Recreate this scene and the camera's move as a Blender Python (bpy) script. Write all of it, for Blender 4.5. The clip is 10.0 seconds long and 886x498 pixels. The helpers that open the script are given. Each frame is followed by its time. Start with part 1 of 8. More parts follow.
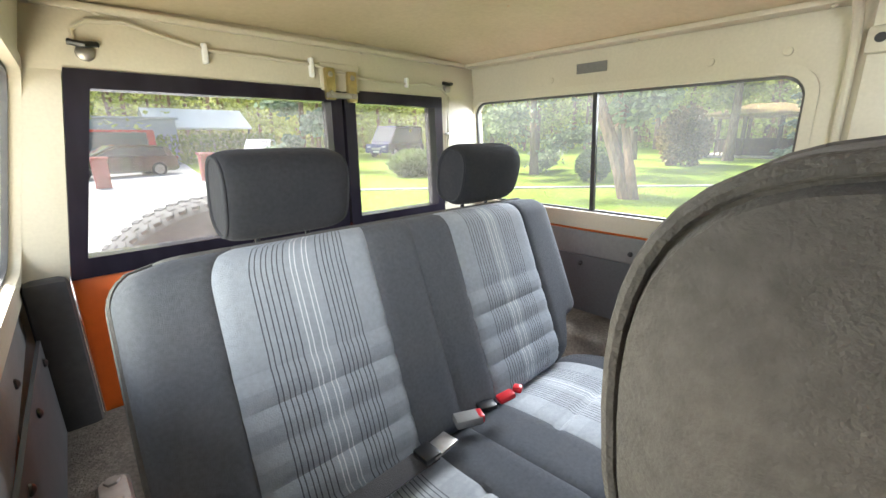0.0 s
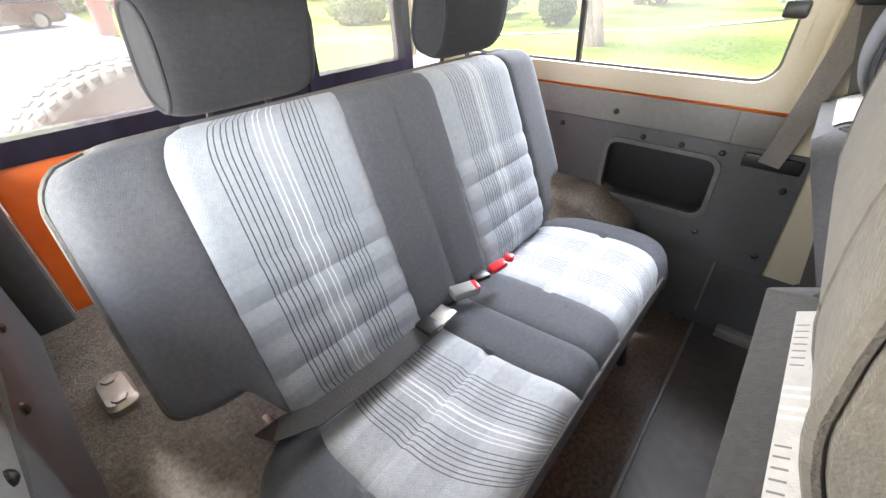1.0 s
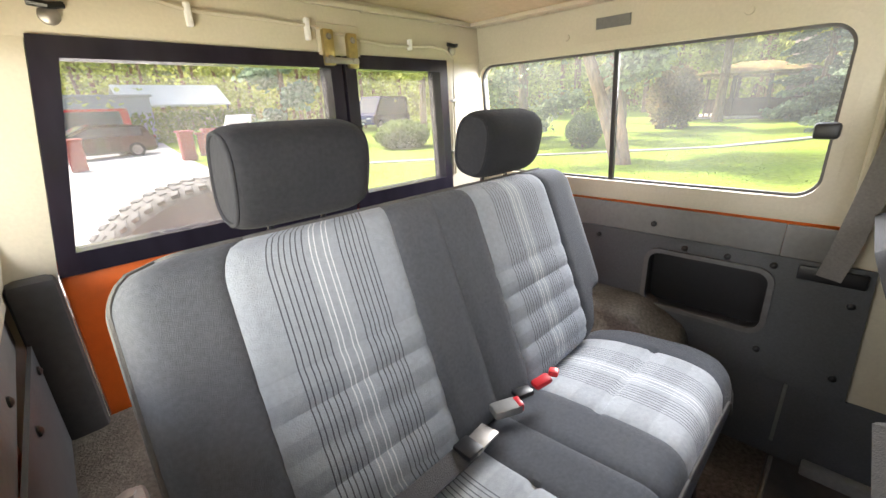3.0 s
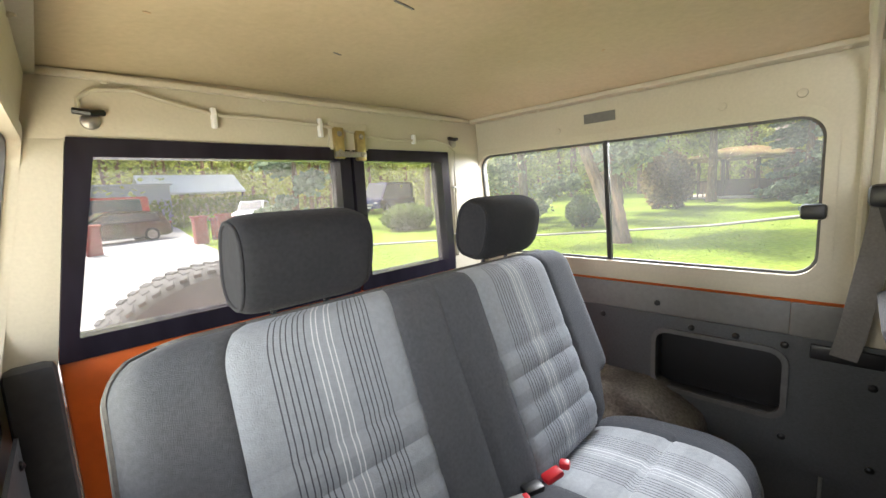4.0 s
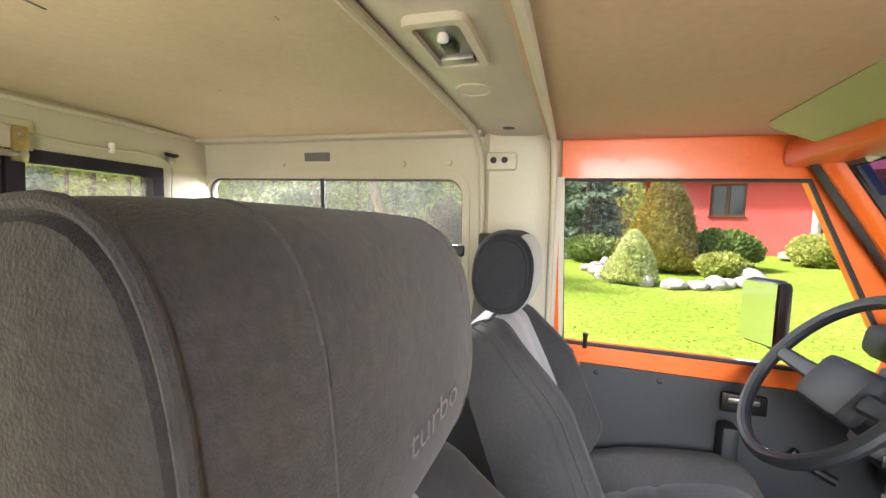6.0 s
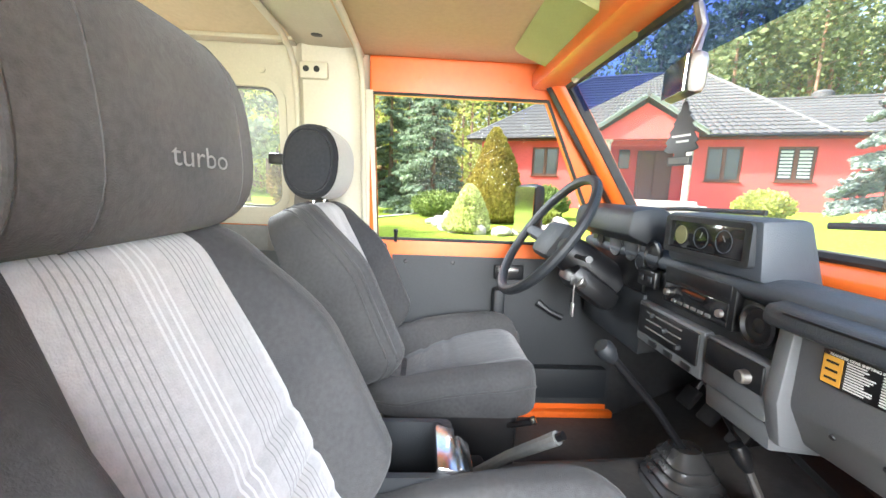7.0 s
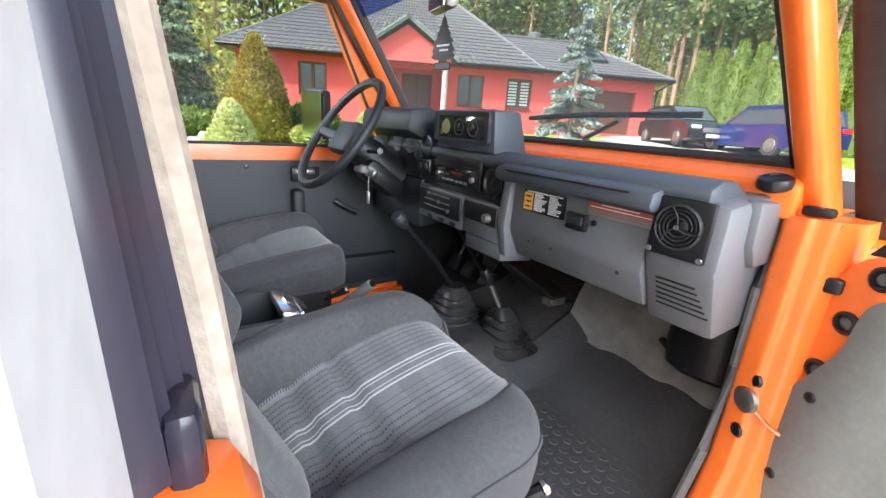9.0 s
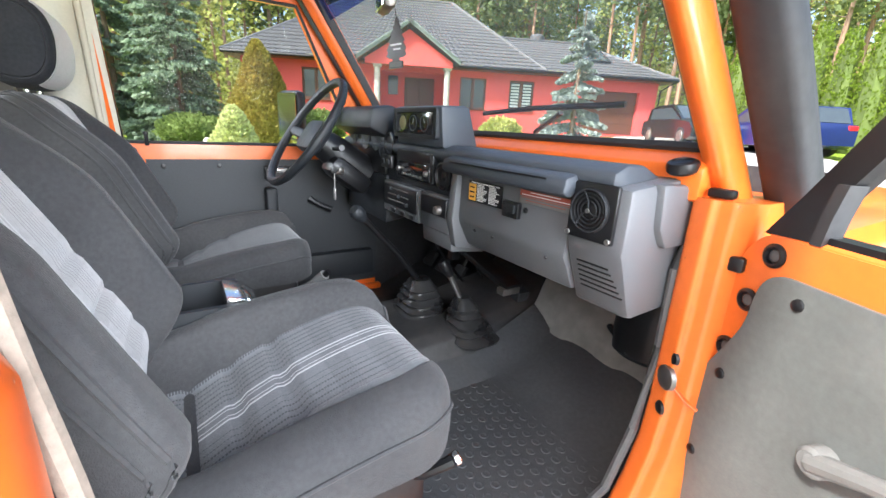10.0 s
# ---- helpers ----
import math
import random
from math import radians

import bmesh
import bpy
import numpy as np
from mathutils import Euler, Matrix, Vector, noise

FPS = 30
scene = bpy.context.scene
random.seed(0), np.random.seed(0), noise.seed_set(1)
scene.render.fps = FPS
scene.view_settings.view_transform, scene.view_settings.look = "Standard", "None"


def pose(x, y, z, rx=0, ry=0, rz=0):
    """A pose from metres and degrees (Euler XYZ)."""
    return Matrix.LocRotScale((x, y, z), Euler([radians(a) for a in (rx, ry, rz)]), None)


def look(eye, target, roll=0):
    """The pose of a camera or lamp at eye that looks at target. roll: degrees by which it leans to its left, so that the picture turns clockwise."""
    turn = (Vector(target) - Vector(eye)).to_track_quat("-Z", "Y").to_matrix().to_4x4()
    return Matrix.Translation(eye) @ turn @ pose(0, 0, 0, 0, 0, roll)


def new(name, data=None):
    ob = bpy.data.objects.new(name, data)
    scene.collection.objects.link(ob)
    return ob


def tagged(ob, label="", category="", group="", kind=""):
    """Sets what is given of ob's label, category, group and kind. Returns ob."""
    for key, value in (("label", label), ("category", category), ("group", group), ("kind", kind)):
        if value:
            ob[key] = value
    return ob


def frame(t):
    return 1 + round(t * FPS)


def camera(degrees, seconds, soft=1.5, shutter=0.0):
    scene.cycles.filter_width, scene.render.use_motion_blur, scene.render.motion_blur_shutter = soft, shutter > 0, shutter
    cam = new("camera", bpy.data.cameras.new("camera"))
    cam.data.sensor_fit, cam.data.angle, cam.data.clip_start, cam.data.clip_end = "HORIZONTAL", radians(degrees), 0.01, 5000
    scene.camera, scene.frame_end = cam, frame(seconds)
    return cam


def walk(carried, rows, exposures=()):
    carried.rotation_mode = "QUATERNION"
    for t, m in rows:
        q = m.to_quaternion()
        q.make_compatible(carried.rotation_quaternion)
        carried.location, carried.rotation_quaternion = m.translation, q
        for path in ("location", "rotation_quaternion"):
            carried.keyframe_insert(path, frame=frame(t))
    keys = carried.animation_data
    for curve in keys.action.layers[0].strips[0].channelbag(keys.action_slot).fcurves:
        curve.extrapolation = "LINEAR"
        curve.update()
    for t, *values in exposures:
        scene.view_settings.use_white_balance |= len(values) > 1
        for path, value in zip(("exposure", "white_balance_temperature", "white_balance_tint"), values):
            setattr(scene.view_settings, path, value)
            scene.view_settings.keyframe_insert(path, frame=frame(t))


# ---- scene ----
cam = camera(94.6, 10.0)
PATH = [
    (0, (0.612, 1.133, 0.955), (-0.709, -0.274, 0.43), -0.6),
    (0.5, (0.613, 1.065, 0.946), (-0.84, -0.085, 0.194), -0.3),
    (1, (0.608, 1.044, 0.948), (-0.644, -0.038, -0.176), -1.3),
    (1.5, (0.61, 1.037, 0.946), (-0.437, 0.047, -0.441), -2.5),
    (2, (0.609, 1.038, 0.947), (-0.502, -0.035, -0.324), -2.0),
    (2.5, (0.607, 1.037, 0.95), (-0.644, -0.201, 0.0), -1.8),
    (3, (0.613, 1.03, 0.951), (-0.712, -0.317, 0.294), -2.4),
    (4.3, (0.616, 1.045, 0.967), (-0.81, -0.342, 0.761), -2.3),
    (4.5, (0.613, 1.048, 0.981), (-0.863, -0.29, 0.813), -1.9),
    (5, (0.566, 1.123, 1.005), (-1.059, -0.04, 0.931), -0.2),
    (5.5, (0.54, 1.243, 1.009), (-1.234, 0.321, 0.939), 1.2),
    (5.7, (0.547, 1.278, 0.995), (-1.281, 0.471, 0.91), 1.6),
    (6.8, (0.663, 1.416, 0.809), (-1.32, 1.371, 0.552), 3.0),
    (7, (0.713, 1.447, 0.791), (-1.264, 1.545, 0.507), 2.4),
    (7.5, (0.766, 1.414, 0.763), (-1.125, 1.941, 0.383), 2.0),
    (8, (0.789, 1.37, 0.731), (-0.976, 2.184, 0.263), 2.3),
    (8.5, (0.822, 1.344, 0.72), (-0.828, 2.336, 0.177), 3.5),
    (9, (0.866, 1.338, 0.726), (-0.718, 2.411, 0.144), 3.8),
    (9.5, (0.897, 1.372, 0.725), (-0.658, 2.483, 0.135), 3.7),
    (10, (0.974, 1.431, 0.714), (-0.633, 2.478, 0.145), 2.9),
]

walk(cam, [(t, look(eye, target, roll)) for t, eye, target, roll in PATH],
     exposures=[(0.0, 1.75, 6050, 11), (0.5, 2.1, 6150, 13), (1.5, 2.65, 6250, 17), (2.0, 2.6, 6350, 17), (2.5, 2.2, 6550, 16), (3.0, 1.85, 6500, 15), (4.5, 1.4, 6350, 13),
                (5.5, 1.35, 6650, 15), (7.0, 2.5, 6300, 8), (8.0, 2.1, 6250, 10), (9.0, 1.68, 6050, 9), (10.0, 1.75, 6050, 9)])

# ---------------- light ----------------
SUN_AZ, SUN_EL = -82.0, 48.0   # degrees: from +x towards +y, and up
world = bpy.data.worlds.new("sky")
scene.world = world
world.use_nodes = True
wn = world.node_tree.nodes
sky = wn.new("ShaderNodeTexSky")
sky.sky_type = "NISHITA"
sky.sun_disc = False
sky.sun_elevation = radians(SUN_EL)
sky.sun_rotation = radians(90 - SUN_AZ)
sky.dust_density = 4.0
sky.air_density = 1.0
wn["Background"].inputs["Strength"].default_value = 0.15
world.node_tree.links.new(sky.outputs[0], wn["Background"].inputs["Color"])
sun = new("sun", bpy.data.lights.new("sun", "SUN"))
sun.data.energy = 3.0
sun.data.angle = radians(4)
sun.data.color = (1.0, 0.95, 0.86)
sd = Vector((math.cos(radians(SUN_EL)) * math.cos(radians(SUN_AZ)),
             math.cos(radians(SUN_EL)) * math.sin(radians(SUN_AZ)), math.sin(radians(SUN_EL))))
sun.matrix_world = look(sd * 60, (0, 0, 0))



def opening_lamp(name, eye, target, w, h, power, col=(1, 1, 1)):
    """Stands for the daylight that comes in through an opening."""
    o = new(name, bpy.data.lights.new(name, "AREA"))
    o.data.shape, o.data.size, o.data.size_y, o.data.energy, o.data.color = "RECTANGLE", w, h, power, col
    o.matrix_world = look(eye, target)
    return o


opening_lamp("door_opening_light", (2.3, 1.85, 1.10), (0.15, 1.90, 0.40), 1.3, 1.6, 29, (0.97, 0.985, 1.0)).data.spread = radians(125)
opening_lamp("rear_side_window_light", (1.20, 0.30, 1.12), (0.42, 1.15, 0.78), 0.8, 0.35, 1.3, (0.98, 0.985, 1.0))
opening_lamp("side_window_light", (0.82, 0.62, 0.75), (0.40, 0.66, 1.30), 0.65, 0.18, 2.6, (1.0, 0.92, 0.66))
opening_lamp("driver_window_light", (-1.20, 0.48, 1.30), (0.55, 0.66, 0.30), 0.5, 0.6, 18, (0.95, 0.98, 1.0))

# ---------------- materials ----------------


def mat(name, col, rough=0.6, metal=0.0, var=0.12, scale=30.0, bump=0.1, bscale=None, col2=None, big=3.0, bigvar=0.15,
        coat=0.0, sheen=0.0, isl=0.0, spec=0.5, stretch=(1, 1, 1)):
    """Surface with fine grain and broad stains; col2 is what the stains tend to."""
    m = bpy.data.materials.new(name)
    m.use_nodes = True
    nt = m.node_tree
    n, l = nt.nodes, nt.links
    b = n["Principled BSDF"]
    b.inputs["Roughness"].default_value = rough
    b.inputs["Metallic"].default_value = metal
    b.inputs["Coat Weight"].default_value = coat
    b.inputs["Coat Roughness"].default_value = 0.08
    b.inputs["Sheen Weight"].default_value = sheen
    b.inputs["Sheen Roughness"].default_value = 0.4
    b.inputs["Specular IOR Level"].default_value = spec
    tc = n.new("ShaderNodeTexCoord")
    mp = n.new("ShaderNodeMapping")
    mp.inputs["Scale"].default_value = stretch
    l.new(tc.outputs["Object"], mp.inputs[0])
    fine = n.new("ShaderNodeTexNoise")
    fine.inputs["Scale"].default_value = scale
    fine.inputs["Detail"].default_value = 5
    l.new(mp.outputs[0], fine.inputs["Vector"])
    broad = n.new("ShaderNodeTexNoise")
    broad.inputs["Scale"].default_value = big
    broad.inputs["Detail"].default_value = 4
    l.new(mp.outputs[0], broad.inputs["Vector"])
    c2 = col2 or tuple(c * 0.7 for c in col)
    ramp = n.new("ShaderNodeMapRange")
    ramp.inputs[1].default_value, ramp.inputs[2].default_value = 0.35, 0.75
    ramp.inputs[3].default_value, ramp.inputs[4].default_value = 0.0, min(1.0, bigvar * 3)
    l.new(broad.outputs["Fac"], ramp.inputs[0])
    mix = n.new("ShaderNodeMix")
    mix.data_type = "RGBA"
    mix.inputs[6].default_value = (*col, 1)
    mix.inputs[7].default_value = (*c2, 1)
    l.new(ramp.outputs[0], mix.inputs[0])
    v = n.new("ShaderNodeMapRange")
    v.inputs[1].default_value, v.inputs[2].default_value = 0.25, 0.75
    v.inputs[3].default_value, v.inputs[4].default_value = 1 - var, 1 + var
    l.new(fine.outputs["Fac"], v.inputs[0])
    hsv = n.new("ShaderNodeHueSaturation")
    l.new(v.outputs[0], hsv.inputs["Value"])
    l.new(mix.outputs[2], hsv.inputs["Color"])
    out = hsv.outputs[0]
    if isl:
        geo = n.new("ShaderNodeNewGeometry")
        oi = n.new("ShaderNodeObjectInfo")
        add = n.new("ShaderNodeMath")
        add.operation = "ADD"
        l.new(geo.outputs["Random Per Island"], add.inputs[0])
        l.new(oi.outputs["Random"], add.inputs[1])
        fr = n.new("ShaderNodeMath")
        fr.operation = "FRACT"
        l.new(add.outputs[0], fr.inputs[0])
        r2 = n.new("ShaderNodeMapRange")
        r2.inputs[3].default_value, r2.inputs[4].default_value = 1 - isl, 1 + isl
        l.new(fr.outputs[0], r2.inputs[0])
        h2 = n.new("ShaderNodeHueSaturation")
        l.new(r2.outputs[0], h2.inputs["Value"])
        l.new(out, h2.inputs["Color"])
        out = h2.outputs[0]
    l.new(out, b.inputs["Base Color"])
    rr = n.new("ShaderNodeMapRange")
    rr.inputs[3].default_value, rr.inputs[4].default_value = max(0.02, rough - 0.1), min(1, rough + 0.12)
    l.new(broad.outputs["Fac"], rr.inputs[0])
    l.new(rr.outputs[0], b.inputs["Roughness"])
    if bump:
        bt = fine
        if bscale:
            bt = n.new("ShaderNodeTexNoise")
            bt.inputs["Scale"].default_value = bscale
            bt.inputs["Detail"].default_value = 3
            l.new(mp.outputs[0], bt.inputs["Vector"])
        bp = n.new("ShaderNodeBump")
        bp.inputs["Strength"].default_value = bump
        bp.inputs["Distance"].default_value = 0.004
        l.new(bt.outputs["Fac"], bp.inputs["Height"])
        l.new(bp.outputs[0], b.inputs["Normal"])
    return m


def glass(name, tint=(1, 1, 1), gloss=0.0015, dust=0.0):
    m = bpy.data.materials.new(name)
    m.use_nodes = True
    n, l = m.node_tree.nodes, m.node_tree.links
    n.remove(n["Principled BSDF"])
    tr = n.new("ShaderNodeBsdfTransparent")
    tr.inputs[0].default_value = (*tint, 1)
    gl = n.new("ShaderNodeBsdfGlossy")
    gl.inputs["Roughness"].default_value = 0.02
    lw = n.new("ShaderNodeLayerWeight")
    pw = n.new("ShaderNodeMath")
    pw.operation = "POWER"
    pw.inputs[1].default_value = 5.0
    l.new(lw.outputs["Facing"], pw.inputs[0])
    fr = n.new("ShaderNodeMath")
    fr.operation = "MULTIPLY_ADD"
    fr.inputs[1].default_value, fr.inputs[2].default_value = 0.15, gloss
    l.new(pw.outputs[0], fr.inputs[0])
    mx = n.new("ShaderNodeMixShader")
    l.new(fr.outputs[0], mx.inputs[0])
    l.new(tr.outputs[0], mx.inputs[1])
    l.new(gl.outputs[0], mx.inputs[2])
    out = mx.outputs[0]
    if dust:
        tl = n.new("ShaderNodeBsdfTranslucent")
        tl.inputs[0].default_value = (0.85, 0.83, 0.78, 1)
        tx = n.new("ShaderNodeTexNoise")
        tx.inputs["Scale"].default_value = 5.0
        tx.inputs["Detail"].default_value = 5
        co = n.new("ShaderNodeTexCoord")
        l.new(co.outputs["Object"], tx.inputs["Vector"])
        k = n.new("ShaderNodeMapRange")
        k.inputs[1].default_value, k.inputs[2].default_value = 0.3, 0.7
        k.inputs[3].default_value, k.inputs[4].default_value = dust * 0.6, dust * 1.4
        l.new(tx.outputs["Fac"], k.inputs[0])
        m2 = n.new("ShaderNodeMixShader")
        l.new(k.outputs[0], m2.inputs[0])
        l.new(out, m2.inputs[1])
        l.new(tl.outputs[0], m2.inputs[2])
        out = m2.outputs[0]
    l.new(out, n["Material Output"].inputs[0])
    return m


def stripes(name, base, dark, light, darks, lights, wd=0.0035, wl=0.005, vlo=None, dash=0.0, bands=0.0):
    """Striped seat cloth. UV: metres across the panel's middle, metres along it."""
    m = mat(name, base, 0.85, var=0.1, scale=120, bump=0.35, bscale=500, big=7, bigvar=0.08, sheen=0.3, spec=0.2)
    n, l = m.node_tree.nodes, m.node_tree.links
    b = n["Principled BSDF"]
    src = b.inputs["Base Color"].links[0].from_socket
    uv = n.new("ShaderNodeUVMap")
    sep = n.new("ShaderNodeSeparateXYZ")
    l.new(uv.outputs[0], sep.inputs[0])

    def lines(centres, w):
        rm = n.new("ShaderNodeMapRange")
        rm.inputs[1].default_value, rm.inputs[2].default_value = -0.25, 0.25
        l.new(sep.outputs[0], rm.inputs[0])
        cr = n.new("ShaderNodeValToRGB")
        cr.color_ramp.interpolation = "CONSTANT"
        cr.color_ramp.elements.remove(cr.color_ramp.elements[1])
        cr.color_ramp.elements[0].position = 0
        cr.color_ramp.elements[0].color = (0, 0, 0, 1)
        for c in centres:
            for pos, val in ((c - w / 2, 1), (c + w / 2, 0)):
                e = cr.color_ramp.elements.new((pos + 0.25) / 0.5)
                e.color = (val, val, val, 1)
        l.new(rm.outputs[0], cr.inputs[0])
        return cr.outputs[0]

    def over(fac, col, under, amount, dash=0.0):
        f = n.new("ShaderNodeMath")
        f.operation = "MULTIPLY"
        f.inputs[1].default_value = amount
        l.new(fac, f.inputs[0])
        fac = f.outputs[0]
        if dash:
            w = n.new("ShaderNodeMath")
            w.operation = "PINGPONG"
            w.inputs[1].default_value = dash
            l.new(sep.outputs[1], w.inputs[0])
            g = n.new("ShaderNodeMath")
            g.operation = "GREATER_THAN"
            g.inputs[1].default_value = dash * 0.4
            l.new(w.outputs[0], g.inputs[0])
            k = n.new("ShaderNodeMath")
            k.operation = "MULTIPLY"
            l.new(fac, k.inputs[0])
            l.new(g.outputs[0], k.inputs[1])
            fac = k.outputs[0]
        mx = n.new("ShaderNodeMix")
        mx.data_type = "RGBA"
        l.new(fac, mx.inputs[0])
        l.new(under, mx.inputs[6])
        mx.inputs[7].default_value = (*col, 1)
        return mx.outputs[2]

    if bands:
        pp = n.new("ShaderNodeMath")
        pp.operation = "PINGPONG"
        pp.inputs[1].default_value = bands
        l.new(sep.outputs[1], pp.inputs[0])
        sm = n.new("ShaderNodeMapRange")
        sm.interpolation_type = "SMOOTHSTEP"
        sm.inputs[1].default_value, sm.inputs[2].default_value = bands * 0.45, bands * 0.55
        sm.inputs[3].default_value, sm.inputs[4].default_value = 0.91, 1.04
        l.new(pp.outputs[0], sm.inputs[0])
        if vlo:
            below = n.new("ShaderNodeMapRange")
            below.inputs[1].default_value, below.inputs[2].default_value = vlo - 0.002, vlo + 0.002
            below.inputs[3].default_value, below.inputs[4].default_value = 1.0, 0.0
            l.new(sep.outputs[1], below.inputs[0])
            pick = n.new("ShaderNodeMix")
            l.new(below.outputs[0], pick.inputs[0])
            pick.inputs[2].default_value = 1.0
            l.new(sm.outputs[0], pick.inputs[3])
            sm = pick
        hv = n.new("ShaderNodeHueSaturation")
        l.new(sm.outputs[0], hv.inputs["Value"])
        l.new(src, hv.inputs["Color"])
        src = hv.outputs[0]
    out = over(lines(darks, wd), dark, src, 0.85, dash)
    out = over(lines(lights, wl), light, out, 0.85)
    l.new(out, b.inputs["Base Color"])
    return m


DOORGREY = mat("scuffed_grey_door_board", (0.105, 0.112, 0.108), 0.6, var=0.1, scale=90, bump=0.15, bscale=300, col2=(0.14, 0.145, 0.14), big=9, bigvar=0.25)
ORANGE = mat("orange_paint", (0.78, 0.150, 0.016), 0.34, var=0.05, scale=60, bump=0.03, col2=(0.68, 0.105, 0.014), big=5, bigvar=0.2, coat=0.3)
CREAM = mat("cream_paint", (0.53, 0.49, 0.385), 0.45, var=0.05, scale=150, bump=0.12, bscale=90, col2=(0.41, 0.36, 0.26), big=4, bigvar=0.14)
CREAMW = mat("worn_cream_paint", (0.43, 0.375, 0.305), 0.7, var=0.35, scale=45, bump=0.35, bscale=120, col2=(0.30, 0.26, 0.21), big=10, bigvar=0.35, spec=0.2, stretch=(1, 1, 0.4))
LINER = mat("headliner_board", (0.50, 0.42, 0.28), 0.75, var=0.06, scale=80, bump=0.15, bscale=60, col2=(0.36, 0.29, 0.17), big=2.5, bigvar=0.2)
LINER_F = mat("front_headliner", (0.50, 0.36, 0.22), 0.8, var=0.05, scale=80, bump=0.15, bscale=200, col2=(0.42, 0.28, 0.16), big=3, bigvar=0.1)
PANEL = mat("dark_trim_board", (0.062, 0.067, 0.073), 0.5, var=0.15, scale=200, bump=0.25, bscale=350, col2=(0.055, 0.058, 0.06), big=6, bigvar=0.2)
GREYTRIM = mat("grey_trim_board", (0.16, 0.16, 0.155), 0.6, var=0.1, scale=90, bump=0.15, bscale=300, col2=(0.11, 0.11, 0.105), big=5, bigvar=0.2)
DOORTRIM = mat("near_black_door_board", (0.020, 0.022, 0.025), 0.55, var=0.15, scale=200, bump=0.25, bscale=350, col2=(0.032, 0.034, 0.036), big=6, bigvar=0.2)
DASHD = mat("dark_dash_plastic", (0.014, 0.016, 0.019), 0.5, var=0.1, scale=300, bump=0.3, bscale=600, big=5, bigvar=0.1)
DASHTOP = mat("blue_grey_dash_pad", (0.048, 0.056, 0.068), 0.48, var=0.08, scale=300, bump=0.3, bscale=500, big=5, bigvar=0.12)
DASHG = mat("grey_dash_plastic", (0.115, 0.119, 0.126), 0.38, var=0.06, scale=300, bump=0.2, bscale=600, col2=(0.088, 0.09, 0.094), big=4, bigvar=0.12)
BLACK = mat("black_plastic", (0.007, 0.007, 0.008), 0.38, var=0.2, scale=80, bump=0.08, big=8)
RUBBER = mat("black_rubber", (0.022, 0.022, 0.024), 0.65, var=0.2, scale=60, bump=0.15, col2=(0.05, 0.048, 0.045), big=7, bigvar=0.2)
VELOUR = mat("dark_velour", (0.072, 0.079, 0.092), 0.9, var=0.14, scale=160, bump=0.3, bscale=700, col2=(0.098, 0.10, 0.106), big=6, bigvar=0.2, sheen=0.12, spec=0.15)
FVEL = mat("neutral_grey_velour", (0.048, 0.048, 0.050), 0.9, var=0.14, scale=140, bump=0.35, bscale=600, col2=(0.082, 0.081, 0.081), big=5, bigvar=0.25, sheen=0.12, spec=0.15)
HVEL = mat("worn_brown_grey_velour", (0.078, 0.077, 0.079), 0.9, var=0.16, scale=140, bump=0.35, bscale=600, col2=(0.125, 0.115, 0.108), big=8, bigvar=0.3, sheen=0.12, spec=0.15)
VELBLK = mat("black_velour", (0.026, 0.027, 0.031), 0.92, var=0.15, scale=150, bump=0.3, bscale=700, col2=(0.04, 0.04, 0.044), big=7, bigvar=0.2, sheen=0.06, spec=0.1)
CARPET = mat("worn_carpet", (0.175, 0.162, 0.146), 0.95, var=0.35, scale=140, bump=0.9, bscale=260, col2=(0.07, 0.062, 0.054), big=6, bigvar=0.3, spec=0.1)
CARPETD = mat("dark_carpet", (0.085, 0.076, 0.068), 0.95, var=0.5, scale=90, bump=0.9, bscale=220, col2=(0.14, 0.12, 0.10), big=7, bigvar=0.25, spec=0.1)
CHROME = mat("chrome", (0.75, 0.75, 0.76), 0.18, 1.0, var=0.05, scale=40, bump=0.0)
STEEL = mat("worn_steel", (0.42, 0.41, 0.40), 0.42, 1.0, var=0.15, scale=60, bump=0.1, col2=(0.30, 0.27, 0.24), big=14, bigvar=0.3)
BRASS = mat("yellow_passivated_steel", (0.55, 0.45, 0.22), 0.4, 1.0, var=0.2, scale=60, bump=0.1, big=16, bigvar=0.3)
WEBB = mat("pale_grey_webbing", (0.20, 0.188, 0.178), 0.8, var=0.15, scale=200, bump=0.4, bscale=600, big=10, bigvar=0.15)
GREY = mat("grey_webbing", (0.085, 0.082, 0.078), 0.8, var=0.15, scale=200, bump=0.4, bscale=600, big=10, bigvar=0.15)
BEIGE = mat("beige_edge_trim", (0.25, 0.205, 0.165), 0.9, var=0.2, scale=120, bump=0.25, bscale=300, col2=(0.16, 0.125, 0.095), big=14, bigvar=0.25)
WHITEP = mat("white_hardtop_paint", (0.39, 0.385, 0.385), 0.5, var=0.05, scale=90, bump=0.25, bscale=40, big=5, bigvar=0.08)
RED = mat("red_plastic", (0.55, 0.02, 0.03), 0.35, var=0.05, scale=40, bump=0.0)
WHITE = mat("white_print", (0.8, 0.8, 0.78), 0.6, var=0.03, scale=40, bump=0.0)
YELLOW = mat("orange_print", (0.78, 0.40, 0.06), 0.5, var=0.03, scale=40, bump=0.0)
REDPRINT = mat("brown_red_print", (0.33, 0.07, 0.045), 0.5, var=0.05, scale=40, bump=0.0)
VISOR = mat("green_tinted_vinyl", (0.34, 0.36, 0.14), 0.6, var=0.06, scale=200, bump=0.25, bscale=400, big=6, bigvar=0.12)
GLASS = glass("clear_glass", (0.97, 0.98, 0.97))
